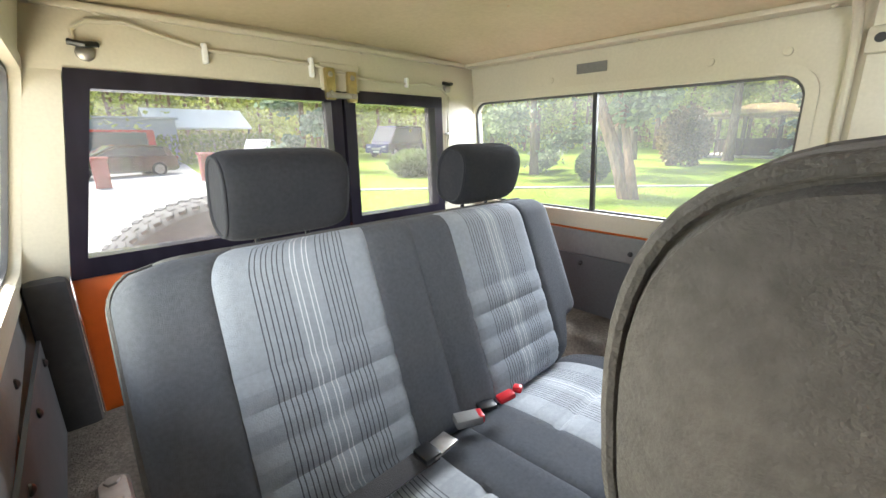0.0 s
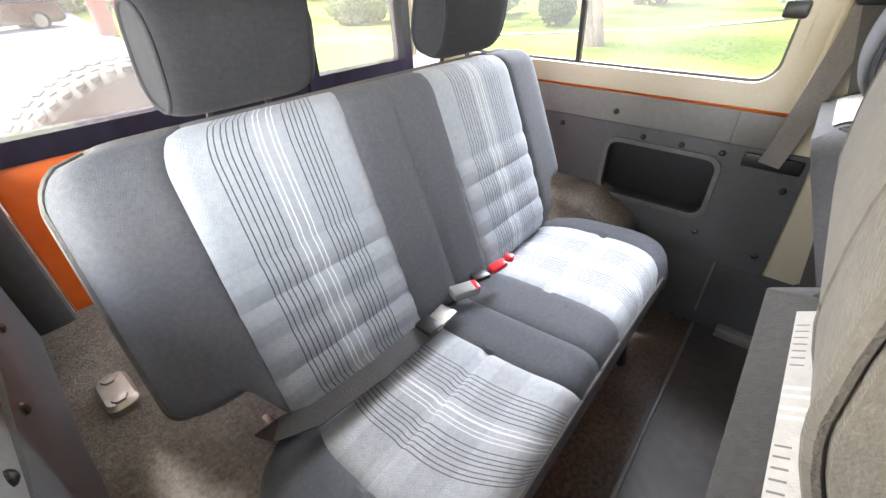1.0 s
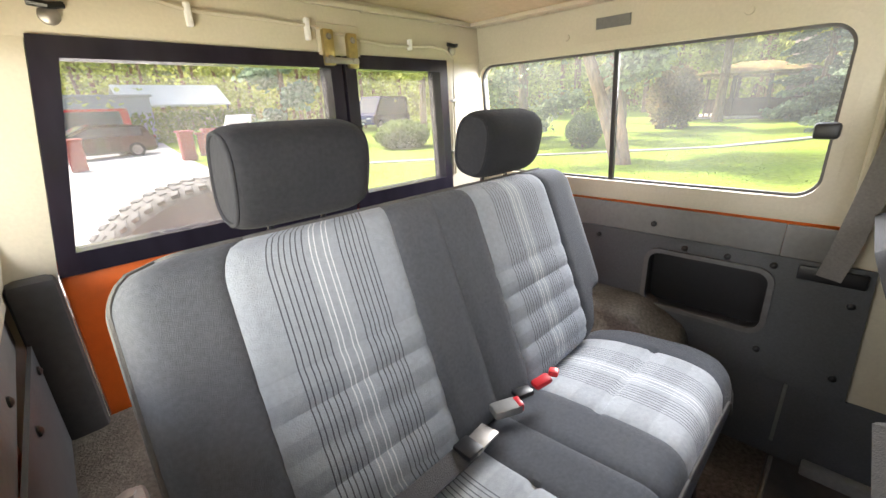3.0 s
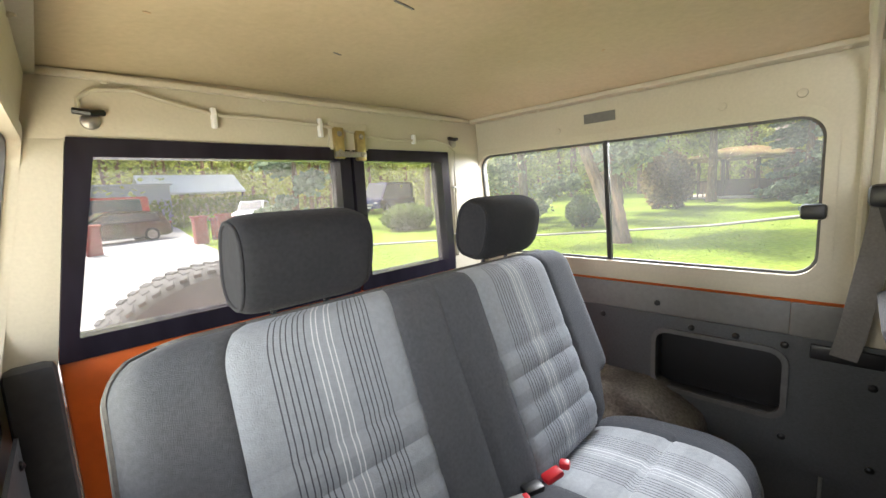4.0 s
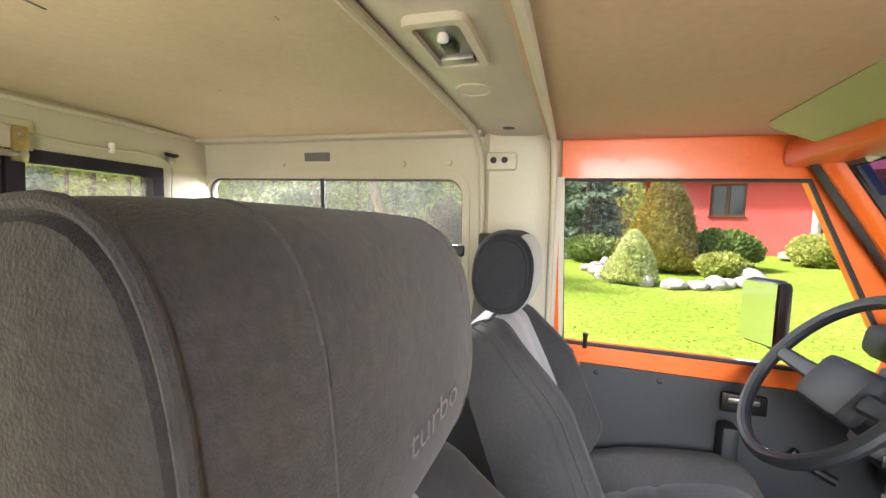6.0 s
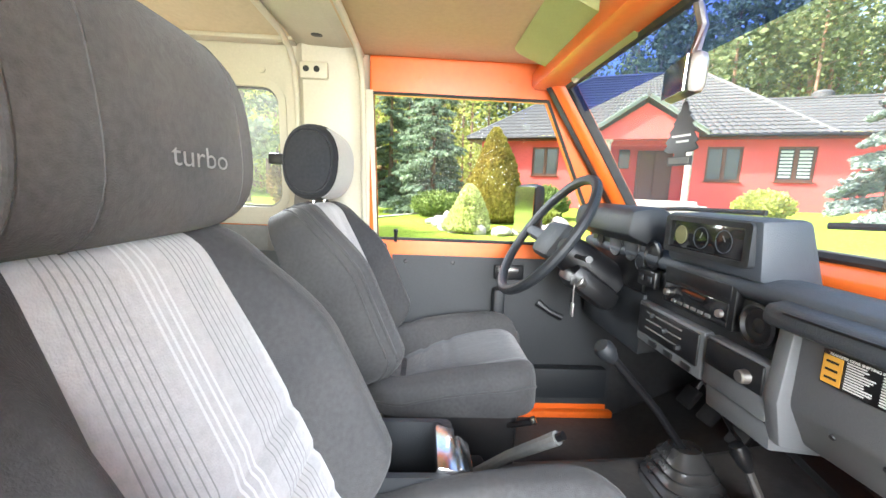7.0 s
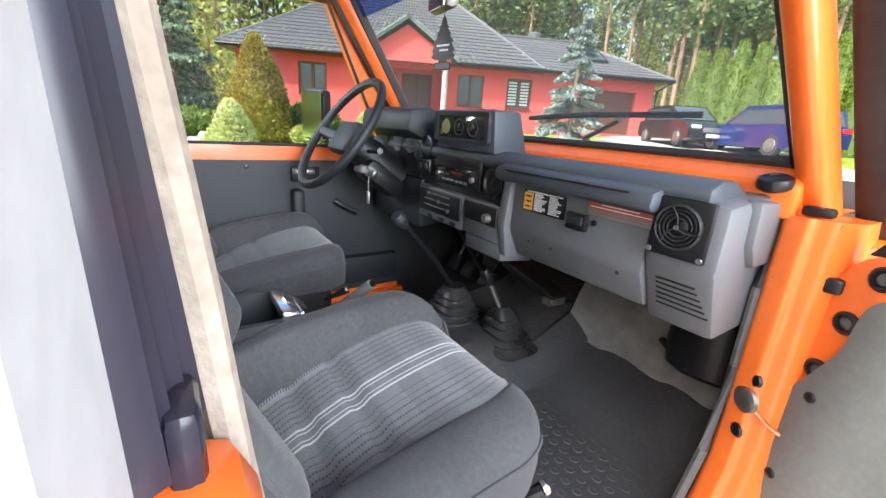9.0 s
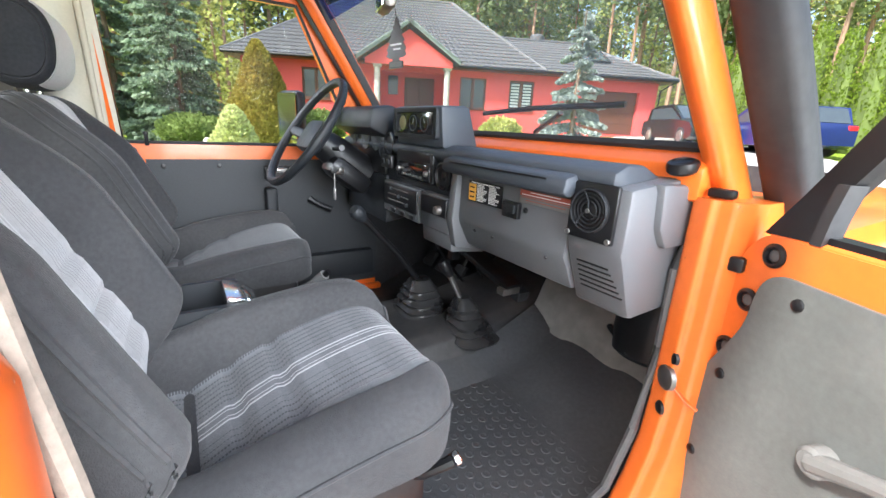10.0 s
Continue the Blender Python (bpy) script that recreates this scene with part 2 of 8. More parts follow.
WSGLASS = glass("dusty_windscreen_glass", (0.97, 0.98, 0.97), dust=0.035)
TINT = glass("green_tinted_glass", (0.97, 0.98, 0.94), dust=0.022)
BAND = glass("blue_shade_band", (0.45, 0.52, 0.85))
DUSTY = glass("dusty_rear_glass", (0.97, 0.98, 0.97), dust=0.045)
GREYRUB = mat("grey_rubber", (0.10, 0.10, 0.102), 0.6, var=0.15, scale=60, bump=0.15, col2=(0.07, 0.068, 0.066), big=9, bigvar=0.25)
SEALBLK = mat("dark_glossy_seal", (0.014, 0.012, 0.019), 0.2, var=0.25, scale=25, bump=0.04, col2=(0.026, 0.024, 0.032), big=9, bigvar=0.2, stretch=(1, 1, 0.25), spec=0.25)
MATRUB = mat("worn_mat_rubber", (0.052, 0.053, 0.056), 0.52, var=0.15, scale=90, bump=0.2, col2=(0.075, 0.074, 0.072), big=6, bigvar=0.25)
FLOORRUB = mat("shiny_floor_rubber", (0.038, 0.038, 0.040), 0.42, var=0.2, scale=40, bump=0.25, bscale=70, col2=(0.075, 0.068, 0.062), big=7, bigvar=0.3)
MIRROR = mat("mirror_silver", (0.85, 0.87, 0.88), 0.03, 1.0, var=0.0, bump=0.0, bigvar=0.0)
SCREEN = mat("black_gloss_screen", (0.010, 0.010, 0.011), 0.12, var=0.0, bump=0.0, coat=0.5)
DLINES = [-0.081 + 0.0085 * i for i in range(7)] + [0.030 + 0.0087 * i for i in range(7)]
WLINES = [-0.012, -0.004, 0.009, 0.017]
BENCH = stripes("light_striped_cloth", (0.27, 0.297, 0.33), (0.035, 0.036, 0.045), (0.60, 0.62, 0.64), DLINES, WLINES, 0.0019, 0.0022, vlo=0.263, bands=0.0275)
# bench cloth again, paler: brightness of the daylit cushion put into its colour
BENCH2 = stripes("lit_ribbed_cloth", (0.36, 0.385, 0.41), (0.07, 0.072, 0.085), (0.66, 0.68, 0.70), DLINES, WLINES, 0.0019, 0.0026, vlo=0.36, bands=0.05)
RIBS = [-0.104 + 0.0098 * i for i in range(7)] + [0.045 + 0.0098 * i for i in range(7)]
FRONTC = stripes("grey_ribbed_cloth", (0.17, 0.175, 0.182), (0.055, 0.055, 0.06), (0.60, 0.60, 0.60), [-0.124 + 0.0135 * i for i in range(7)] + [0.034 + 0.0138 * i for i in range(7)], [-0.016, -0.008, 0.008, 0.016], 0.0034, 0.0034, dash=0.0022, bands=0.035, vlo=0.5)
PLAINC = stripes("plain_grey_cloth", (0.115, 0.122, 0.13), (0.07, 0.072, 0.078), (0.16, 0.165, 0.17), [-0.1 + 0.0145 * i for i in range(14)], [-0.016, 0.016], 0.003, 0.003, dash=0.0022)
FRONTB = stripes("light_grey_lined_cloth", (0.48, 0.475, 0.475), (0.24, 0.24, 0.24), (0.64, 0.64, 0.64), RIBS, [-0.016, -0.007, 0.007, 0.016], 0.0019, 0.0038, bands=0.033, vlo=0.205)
FRONTT = stripes("light_grey_dashed_cloth", (0.48, 0.475, 0.47), (0.12, 0.12, 0.12), (0.62, 0.62, 0.62), RIBS, [-0.016, -0.007, 0.007, 0.016], 0.0022, 0.0038, dash=0.0055)



def chipped(name):
    """Orange paint with scuffs and chips down to dark primer."""
    m = mat(name, (0.78, 0.165, 0.024), 0.33, var=0.06, scale=60, bump=0.03, col2=(0.72, 0.15, 0.022), big=9, bigvar=0.3, coat=0.3)
    n, l = m.node_tree.nodes, m.node_tree.links
    b = n["Principled BSDF"]
    src = b.inputs["Base Color"].links[0].from_socket
    co = n.new("ShaderNodeTexCoord")
    tx = n.new("ShaderNodeTexNoise")
    tx.inputs["Scale"].default_value = 26.0
    tx.inputs["Detail"].default_value = 6
    tx.inputs["Roughness"].default_value = 0.65
    l.new(co.outputs["Object"], tx.inputs["Vector"])
    k = n.new("ShaderNodeMapRange")
    k.inputs[1].default_value, k.inputs[2].default_value = 0.66, 0.70
    l.new(tx.outputs["Fac"], k.inputs[0])
    mx = n.new("ShaderNodeMix")
    mx.data_type = "RGBA"
    l.new(k.outputs[0], mx.inputs[0])
    l.new(src, mx.inputs[6])
    mx.inputs[7].default_value = (0.10, 0.03, 0.015, 1)
    l.new(mx.outputs[2], b.inputs["Base Color"])
    return m


POSTG = mat("brown_post_guide", (0.16, 0.085, 0.055), 0.35, var=0.1, scale=60, bump=0.0)
LETTER = mat("worn_white_thread", (0.52, 0.50, 0.50), 0.8, var=0.12, scale=200, bump=0.2)
WORNORANGE = chipped("chipped_orange_paint")

# ---------------- mesh helpers ----------------


def part(name, bm, material, parent=None, label="", smooth=True):
    """Links a bmesh, given in world metres, as one mesh object under a thing or part."""
    if parent is not None:
        o = Vector()
        p = parent
        while p:
            o += p.location
            p = p.parent
        bmesh.ops.translate(bm, verts=bm.verts, vec=-o)
    me = bpy.data.meshes.new(name)
    bmesh.ops.recalc_face_normals(bm, faces=bm.faces)
    bm.to_mesh(me)
    bm.free()
    me.materials.append(material)
    if smooth:
        me.polygons.foreach_set("use_smooth", [True] * len(me.polygons))
        me.set_sharp_from_angle(angle=radians(35))
    ob = new(name, me)
    ob.parent = parent
    if label:
        ob["label"] = label
    return ob


def thing(name, at, label, category, group="", kind=""):
    e = new(name)
    e.location = at
    e.empty_display_size = 0.05
    return tagged(e, label, category, group, kind)


def box(c, s, bev=0.004, m=None, seg=2, bm=None):
    """A bevelled box with its middle at c, sized s, turned by m about its middle."""
    own = bmesh.new()
    bmesh.ops.create_cube(own, size=1.0)
    for v in own.verts:
        v.co = Vector((v.co.x * s[0], v.co.y * s[1], v.co.z * s[2]))
    if bev:
        bmesh.ops.bevel(own, geom=own.edges[:], offset=min(bev, min(s) * 0.45), segments=seg, affect="EDGES", profile=0.5)
    mm = Matrix.Translation(c) @ (m or Matrix())
    bmesh.ops.transform(own, matrix=mm, verts=own.verts)
    if bm is None:
        return own
    tmp = bpy.data.meshes.new("tmp")
    own.to_mesh(tmp)
    own.free()
    bm.from_mesh(tmp)
    bpy.data.meshes.remove(tmp)
    return bm


def rot(ax, deg):
    return Matrix.Rotation(radians(deg), 4, ax)


def span(a, b, bev=0.004, bm=None):
    """A box between two corners."""
    a, b = Vector(a), Vector(b)
    return box((a + b) / 2, [abs(v) for v in (b - a)], bev, bm=bm)


def cyl(a, b, r, r2=None, n=20, bev=0.0, bm=None, cap=True):
    """A round bar from a to b."""
    a, b = Vector(a), Vector(b)
    r2 = r if r2 is None else r2
    own = bm or bmesh.new()
    q = (b - a).to_track_quat("Z", "Y").to_matrix()
    rings = []
    d = (b - a).length
    stops = [(0, r), (d, r2)] if not bev else [(0, r - bev), (bev, r), (d - bev, r2), (d, r2 - bev)]
    for h, rad in stops:
        rings.append([own.verts.new(a + q @ Vector((rad * math.cos(2 * math.pi * i / n), rad * math.sin(2 * math.pi * i / n), h))) for i in range(n)])
    for k in range(len(rings) - 1):
        for i in range(n):
            own.faces.new((rings[k][i], rings[k][(i + 1) % n], rings[k + 1][(i + 1) % n], rings[k + 1][i]))
    if cap:
        own.faces.new(rings[0][::-1])
        own.faces.new(rings[-1])
    return own


def lathe(c, axis, prof, n=24, bm=None):
    """Turned shape: prof holds (radius, height along axis)."""
    own = bm or bmesh.new()
    q = Vector(axis).to_track_quat("Z", "Y").to_matrix()
    c = Vector(c)
    rings = []
    for r, h in prof:
        rings.append([own.verts.new(c + q @ Vector((r * math.cos(2 * math.pi * i / n), r * math.sin(2 * math.pi * i / n), h))) for i in range(n)])
    for k in range(len(rings) - 1):
        for i in range(n):
            own.faces.new((rings[k][i], rings[k][(i + 1) % n], rings[k + 1][(i + 1) % n], rings[k + 1][i]))
    own.faces.new(rings[0][::-1])
    own.faces.new(rings[-1])
    return own


def tube(pts, r, n=8, flat=1.0, closed=False, up=(0, 0, 1), bm=None):
    """A bar of round (or flattened) section along points; r may be a list."""
    own = bm or bmesh.new()
    pts = [Vector(p) for p in pts]
    k = len(pts)
    rings = []
    for i, p in enumerate(pts):
        a = pts[(i - 1) % k] if closed or i else p
        b = pts[(i + 1) % k] if closed or i < k - 1 else p
        d = (b - a).normalized()
        u = Vector(up)
        if abs(d.dot(u)) > 0.98:
            u = Vector((1, 0, 0))
        s = d.cross(u).normalized()
        w = s.cross(d).normalized()
        rad = r[i] if isinstance(r, (list, tuple)) else r
        rings.append([own.verts.new(p + s * rad * math.cos(2 * math.pi * j / n) + w * rad * flat * math.sin(2 * math.pi * j / n)) for j in range(n)])
    for i in range(k if closed else k - 1):
        a, b = rings[i], rings[(i + 1) % k]
        for j in range(n):
            own.faces.new((a[j], a[(j + 1) % n], b[(j + 1) % n], b[j]))
    if not closed:
        own.faces.new(rings[0][::-1])
        own.faces.new(rings[-1])
    return own


def rrect(w, h, r, n=6):
    """Rounded rectangle round the origin, as 2D points."""
    out = []
    for cx, cy, a0 in ((w / 2 - r, h / 2 - r, 0), (-w / 2 + r, h / 2 - r, 90), (-w / 2 + r, -h / 2 + r, 180), (w / 2 - r, -h / 2 + r, 270)):
        for i in range(n + 1):
            a = radians(a0 + 90 * i / n)
            out.append((cx + r * math.cos(a), cy + r * math.sin(a)))
    return out


def plate(outer, holes, thick, place, bm=None):
    """A sheet with holes cut through: outlines in 2D, thickness along +z, set in the world by place(x, y, z)."""
    own = bmesh.new()
    for loop in [outer] + holes:
        vs = [own.verts.new((x, y, 0)) for x, y in loop]
        for i in range(len(vs)):
            own.edges.new((vs[i], vs[(i + 1) % len(vs)]))
    bmesh.ops.triangle_fill(own, use_beauty=True, use_dissolve=False, edges=own.edges[:])
    r = bmesh.ops.extrude_face_region(own, geom=own.faces[:])
    bmesh.ops.translate(own, verts=[g for g in r["geom"] if isinstance(g, bmesh.types.BMVert)], vec=(0, 0, thick))
    for v in own.verts:
        v.co = Vector(place(*v.co))
    if bm is None:
        return own
    tmp = bpy.data.meshes.new("tmp")
    own.to_mesh(tmp)
    own.free()
    bm.from_mesh(tmp)
    bpy.data.meshes.remove(tmp)
    return bm


def ring(outer, inner, thick, place):
    """A frame between two outlines with the same count of points."""
    own = bmesh.new()
    rows = []
    for loop, z in ((outer, 0), (outer, thick), (inner, thick), (inner, 0)):
        rows.append([own.verts.new(place(x, y, z)) for x, y in loop])
    n = len(outer)
    for k in range(4):
        a, b = rows[k], rows[(k + 1) % 4]
        for i in range(n):
            own.faces.new((a[i], a[(i + 1) % n], b[(i + 1) % n], b[i]))
    return own


def loft(rings, cap=True, bm=None):
    own = bm or bmesh.new()
    rows = [[own.verts.new(p) for p in r] for r in rings]
    n = len(rows[0])
    for a, b in zip(rows, rows[1:]):
        for i in range(n):
            own.faces.new((a[i], a[(i + 1) % n], b[(i + 1) % n], b[i]))
    if cap:
        own.faces.new(rows[0][::-1])
        own.faces.new(rows[-1])
    return own


def prism(profile, x0, x1, bev=0.004, axis="x"):
    """A (y, z) outline drawn out from x0 to x1."""
    own = bmesh.new()
    a = [own.verts.new((x0, y, z)) for y, z in profile]
    b = [own.verts.new((x1, y, z)) for y, z in profile]
    n = len(a)
    own.faces.new(a[::-1])
    own.faces.new(b)
    for i in range(n):
        own.faces.new((a[i], a[(i + 1) % n], b[(i + 1) % n], b[i]))
    if bev:
        bmesh.ops.bevel(own, geom=own.edges[:], offset=bev, segments=2, affect="EDGES", profile=0.5)
    return own


def pad(width, length, thick, m, zones, seams=(), bolster=0.0, bolster_at=0.7, round_y=0.05, round_x=0.05, crown=0.012, nu=72, nv=44, taper=0.0, top_bow=0.0, groove=0.004, corner=0.0, cut=None, belly=0.0, extra=None, deep=None):
    """An upholstered pad. Local x across, y along, z out of its face. zones: (name, u0, u1, middle) in metres across.
    Gives {name: bmesh}, with UV in metres, and the side as 'side'."""
    zones = [(a, max(b, -width / 2), min(c, width / 2), d) for a, b, c, d in zones]
    us = sorted(set(round(q, 6) for q in [-width / 2 + width * i / nu for i in range(nu + 1)] + [z[1] for z in zones] + [z[2] for z in zones]))
    us = [u for u in us if -width / 2 - 1e-6 <= u <= width / 2 + 1e-6]
    vs = [length * j / nv for j in range(nv + 1)]
    us = [u for k, u in enumerate(us) if k == 0 or u - us[k - 1] > 5e-5]
    edges = sorted(set([z[1] for z in zones] + [z[2] for z in zones]))[1:-1]

    def height(u, v):
        e = min(u + width / 2, width / 2 - u)
        f = min(v, length - v)
        h = thick
        if e < round_x:
            h -= round_x * 0.75 * (1 - math.sqrt(max(0, 1 - (1 - e / round_x) ** 2)))
        if f < round_y:
            h -= round_y * 0.75 * (1 - math.sqrt(max(0, 1 - (1 - f / round_y) ** 2)))
        t = abs(u) / (width / 2)
        h += crown * (1 - t * t)
        if bolster and t > bolster_at - 0.12:
            k = min(1, (t - bolster_at + 0.12) / 0.24)
            h += bolster * (k * k * (3 - 2 * k))
        if extra:
            h += extra(u, v)
        for s in edges:
            h -= groove * math.exp(-((u - s) / 0.006) ** 2)
        for z in zones:
            if z[3] is not None and z[1] - 0.004 <= u <= z[2] + 0.004:
                for s in seams:
                    h -= (deep or groove) * math.exp(-((v - s) / 0.007) ** 2)
        return h

    bms = {}
    for k, z in enumerate(zones):
        bms[z[0] + str(k)] = bmesh.new()
    bms["side"] = bmesh.new()

    def spot(u, v, h):
        w = 1 - taper * (v / length) ** 2
        g = min(v, length - v)
        if g < corner:
            w -= (1 - math.sqrt(max(0.0, 1 - (1 - g / corner) ** 2))) * corner / (width / 2)
        w += belly * math.sin(math.pi * min(1.0, v / length * 1.25))
        if cut:
            k = min(1.0, max(0.0, (abs(u) - cut[0]) / 0.05))
            k = k * k * (3 - 2 * k)
            v = v + (length - v) * cut[1] / length * k * (1 - v / length)
        f = v + top_bow * (1 - (2 * u / width) ** 2) * (v / length)
        return m @ Vector((u * w, f, h))

    for nm, bm in bms.items():
        if nm == "side":
            continue
        uvl = bm.loops.layers.uv.new("UVMap")
        cache = {}
        for k, z in enumerate(zones):
            if z[0] + str(k) != nm:
                continue
            cols = [u for u in us if z[1] - 1e-6 <= u <= z[2] + 1e-6]
            mid = z[3] or 0
            for i in range(len(cols) - 1):
                for j in range(nv):
                    q = []
                    for u, v in ((cols[i], vs[j]), (cols[i + 1], vs[j]), (cols[i + 1], vs[j + 1]), (cols[i], vs[j + 1])):
                        key = (round(u, 5), round(v, 5))
                        if key not in cache:
                            cache[key] = bm.verts.new(spot(u, v, height(u, v)))
                        q.append(cache[key])
                    f = bm.faces.new(q)
                    for lp, (u, v) in zip(f.loops, ((cols[i], vs[j]), (cols[i + 1], vs[j]), (cols[i + 1], vs[j + 1]), (cols[i], vs[j + 1]))):
                        lp[uvl].uv = (u - mid, v)
    bm = bms["side"]
    rim = [(u, 0) for u in us] + [(width / 2, v) for v in vs[1:]] + [(u, length) for u in us[::-1][1:]] + [(-width / 2, v) for v in vs[::-1][1:-1]]
    top = [bm.verts.new(spot(u, v, height(u, v))) for u, v in rim]
    mid_ = [bm.verts.new(spot(u * 1.006, length / 2 + (v - length / 2) * 1.006, height(u, v) * 0.5)) for u, v in rim]
    bot = [bm.verts.new(spot(u * 0.985, length / 2 + (v - length / 2) * 0.985, 0)) for u, v in rim]
    n = len(rim)
    for a, b in ((top, mid_), (mid_, bot)):
        for i in range(n):
            bm.faces.new((a[i], a[(i + 1) % n], b[(i + 1) % n], b[i]))
    bm.faces.new(bot[::-1])
    edge_line = [spot(u, v, height(u, v)) for u, v in rim]
    return bms, edge_line


def rounded(pts, r, n=4):
    """A 2D outline with its corners rounded."""
    out = []
    k = len(pts)
    for i in range(k):
        p, a, b = Vector(pts[i]), Vector(pts[i - 1]), Vector(pts[(i + 1) % k])
        ra, rb = min(r, (a - p).length * 0.45), min(r, (b - p).length * 0.45)
        s0, s1 = p + (a - p).normalized() * ra, p + (b - p).normalized() * rb
        for j in range(n + 1):
            t = j / n
            q = s0 * (1 - t) ** 2 + p * 2 * t * (1 - t) + s1 * t * t
            out.append((q.x, q.y))
    return out


def text(body, m, size, material, parent, name="lettering", label="", depth=0.0004):
    c = bpy.data.curves.new(name, "FONT")
    c.body = body
    c.size = size
    c.align_x, c.align_y = "CENTER", "CENTER"
    c.extrude = depth
    tmp = new(name, c)
    dg = bpy.context.evaluated_depsgraph_get()
    me = bpy.data.meshes.new_from_object(tmp.evaluated_get(dg))
    bpy.data.objects.remove(tmp)
    bm = bmesh.new()
    bm.from_mesh(me)
    bmesh.ops.transform(bm, matrix=m, verts=bm.verts)
    return part(name, bm, material, parent, label, smooth=False)

# ---------------- ground ----------------


def ground_z(x, y):
    r = min(1.0, 45.0 / max(1e-6, math.hypot(x, y)))
    x, y = x * r, y * r
    return -0.62 + (0.05 * y if y > 0 else 0.005 * y) + 0.02 * max(0.0, -x)


GRASS = mat("lawn", (0.17, 0.25, 0.026), 0.9, var=0.45, scale=12, bump=0.8, bscale=30, col2=(0.27, 0.32, 0.06), big=0.35, bigvar=0.25, spec=0.1)
GRAVEL = mat("pale_gravel", (0.42, 0.40, 0.37), 0.9, var=0.3, scale=14, bump=0.6, bscale=25, col2=(0.33, 0.31, 0.28), big=0.5, bigvar=0.2)
# STUCCO is paler and pinker than the wall's own red: haze mixed into it
STUCCO = mat("red_render", (0.66, 0.105, 0.095), 0.85, var=0.08, scale=14, bump=0.3, bscale=30, col2=(0.52, 0.05, 0.05), big=0.6, bigvar=0.1)
TILE = mat("grey_roof_tiles", (0.088, 0.088, 0.090), 0.6, var=0.12, scale=5, bump=0.2, col2=(0.066, 0.065, 0.064), big=0.7, bigvar=0.2, isl=0.15)
DOORB = mat("brown_wood_paint", (0.12, 0.05, 0.028), 0.5, var=0.12, scale=6, bump=0.1, big=1, stretch=(1, 1, 0.2))
PANE = mat("dark_window_pane", (0.06, 0.075, 0.085), 0.08, var=0.05, bump=0.0, spec=0.8)

bm = bmesh.new()
N = 60
def grade(i):
    t = 2 * i / N - 1
    return 420 * t * abs(t) ** 1.6
gv = [[bm.verts.new((grade(i) - 5, grade(j) + 2, ground_z(grade(i) - 5, grade(j) + 2))) for j in range(N + 1)] for i in range(N + 1)]
for i in range(N):
    for j in range(N):
        bm.faces.new((gv[i][j], gv[i + 1][j], gv[i + 1][j + 1], gv[i][j + 1]))
tagged(part("ground", bm, GRASS), "bright green spring lawn round the house", "lawn", kind="structure")

# ---------------- the car's shell ----------------
CX = 0.05


def side(z, s):
    """Inner x of the body's side at height z; s is -1 (driver's side) or 1."""
    up = max(0.0, z - 0.70)
    return -0.66 + 0.1 * up if s < 0 else 0.70 - 0.2 * up


def left_place(dx=0.0):
    return lambda y, z, t: (side(z, -1) - t + dx, y, z)


def right_place(dx=0.0):
    return lambda y, z, t: (side(z, 1) + t + dx + 0.03 * y, y, z)


def at2(pts, c):
    return [(x + c[0], y + c[1]) for x, y in pts]


# side windows of the hard top: same cut on both sides
WIN = at2(rrect(1.0, 0.385, 0.055, 8), (0.493, 0.898))
WALL = [(-0.06, 0.655), (1.06, 0.655), (1.06, 1.27), (-0.06, 1.27)]
tagged(part("wall_left", plate(WALL, [WIN], 0.04, left_place()), CREAM), "cream painted hard-top side with a long window", "wall", kind="structure")
tagged(part("wall_right", plate(WALL, [WIN], 0.04, right_place()), CREAM), "cream painted hard-top side with a long window", "wall", kind="structure")
for s, pl in ((-1, left_place), (1, right_place)):
    w = thing("window_1" if s < 0 else "window_2", (side(0.9, s), 0.5, 0.7), "sliding side window in a grey aluminium frame", "window", kind="structure")
    part("window_frame", ring(at2(rrect(1.03, 0.415, 0.068, 8), (0.493, 0.898)), at2(rrect(0.985, 0.37, 0.05, 8), (0.493, 0.898)), 0.045, lambda y, z, t: pl(s * -0.006 if s > 0 else 0.006)(y, z, t)), CREAM, w)
    part("rubber_seal", ring(at2(rrect(0.99, 0.375, 0.05, 8), (0.493, 0.898)), at2(rrect(0.972, 0.357, 0.045, 8), (0.493, 0.898)), 0.01, lambda y, z, t: pl(s * 0.012)(y, z, t)), GREYRUB, w)
    p = part("pane", plate(at2(rrect(0.975, 0.36, 0.045, 8), (0.493, 0.898)), [], 0.004, lambda y, z, t: pl(s * 0.018)(y, z, t)), TINT, w, smooth=False)
    p.visible_shadow = False
    part("divider", loft([[pl(s * 0.004)(y, z, t) for y, t in ((0.487, 0), (0.500, 0), (0.500, 0.014), (0.487, 0.014))] for z in (0.715, 0.9, 1.085)]), DASHD, w)
    part("latch", box((side(0.87, s) - s * 0.006, 0.972, 0.868), (0.03, 0.046, 0.036), 0.008), BLACK, w, "black plastic window latch")

# rear wall: header, door frames, orange doors
bm = span((-0.64, -0.07, 1.085), (0.62, 0.0, 1.27), 0.008)
tagged(part("wall_rear", bm, CREAM), "cream painted header over the rear doors", "wall", kind="structure")
bm = plate([(-0.72, 0.0), (-0.465, 0.0), (-0.465, 0.66), (-0.45, 1.09), (-0.66, 1.09), (-0.72, 0.66)], [], 0.07, lambda x, z, t: (x, -0.07 + t, z))
plate([(0.628, 0.0), (0.80, 0.0), (0.76, 0.66), (0.67, 1.09), (0.562, 1.09), (0.628, 0.66)], [], 0.07, lambda x, z, t: (x, -0.07 + t, z), bm)
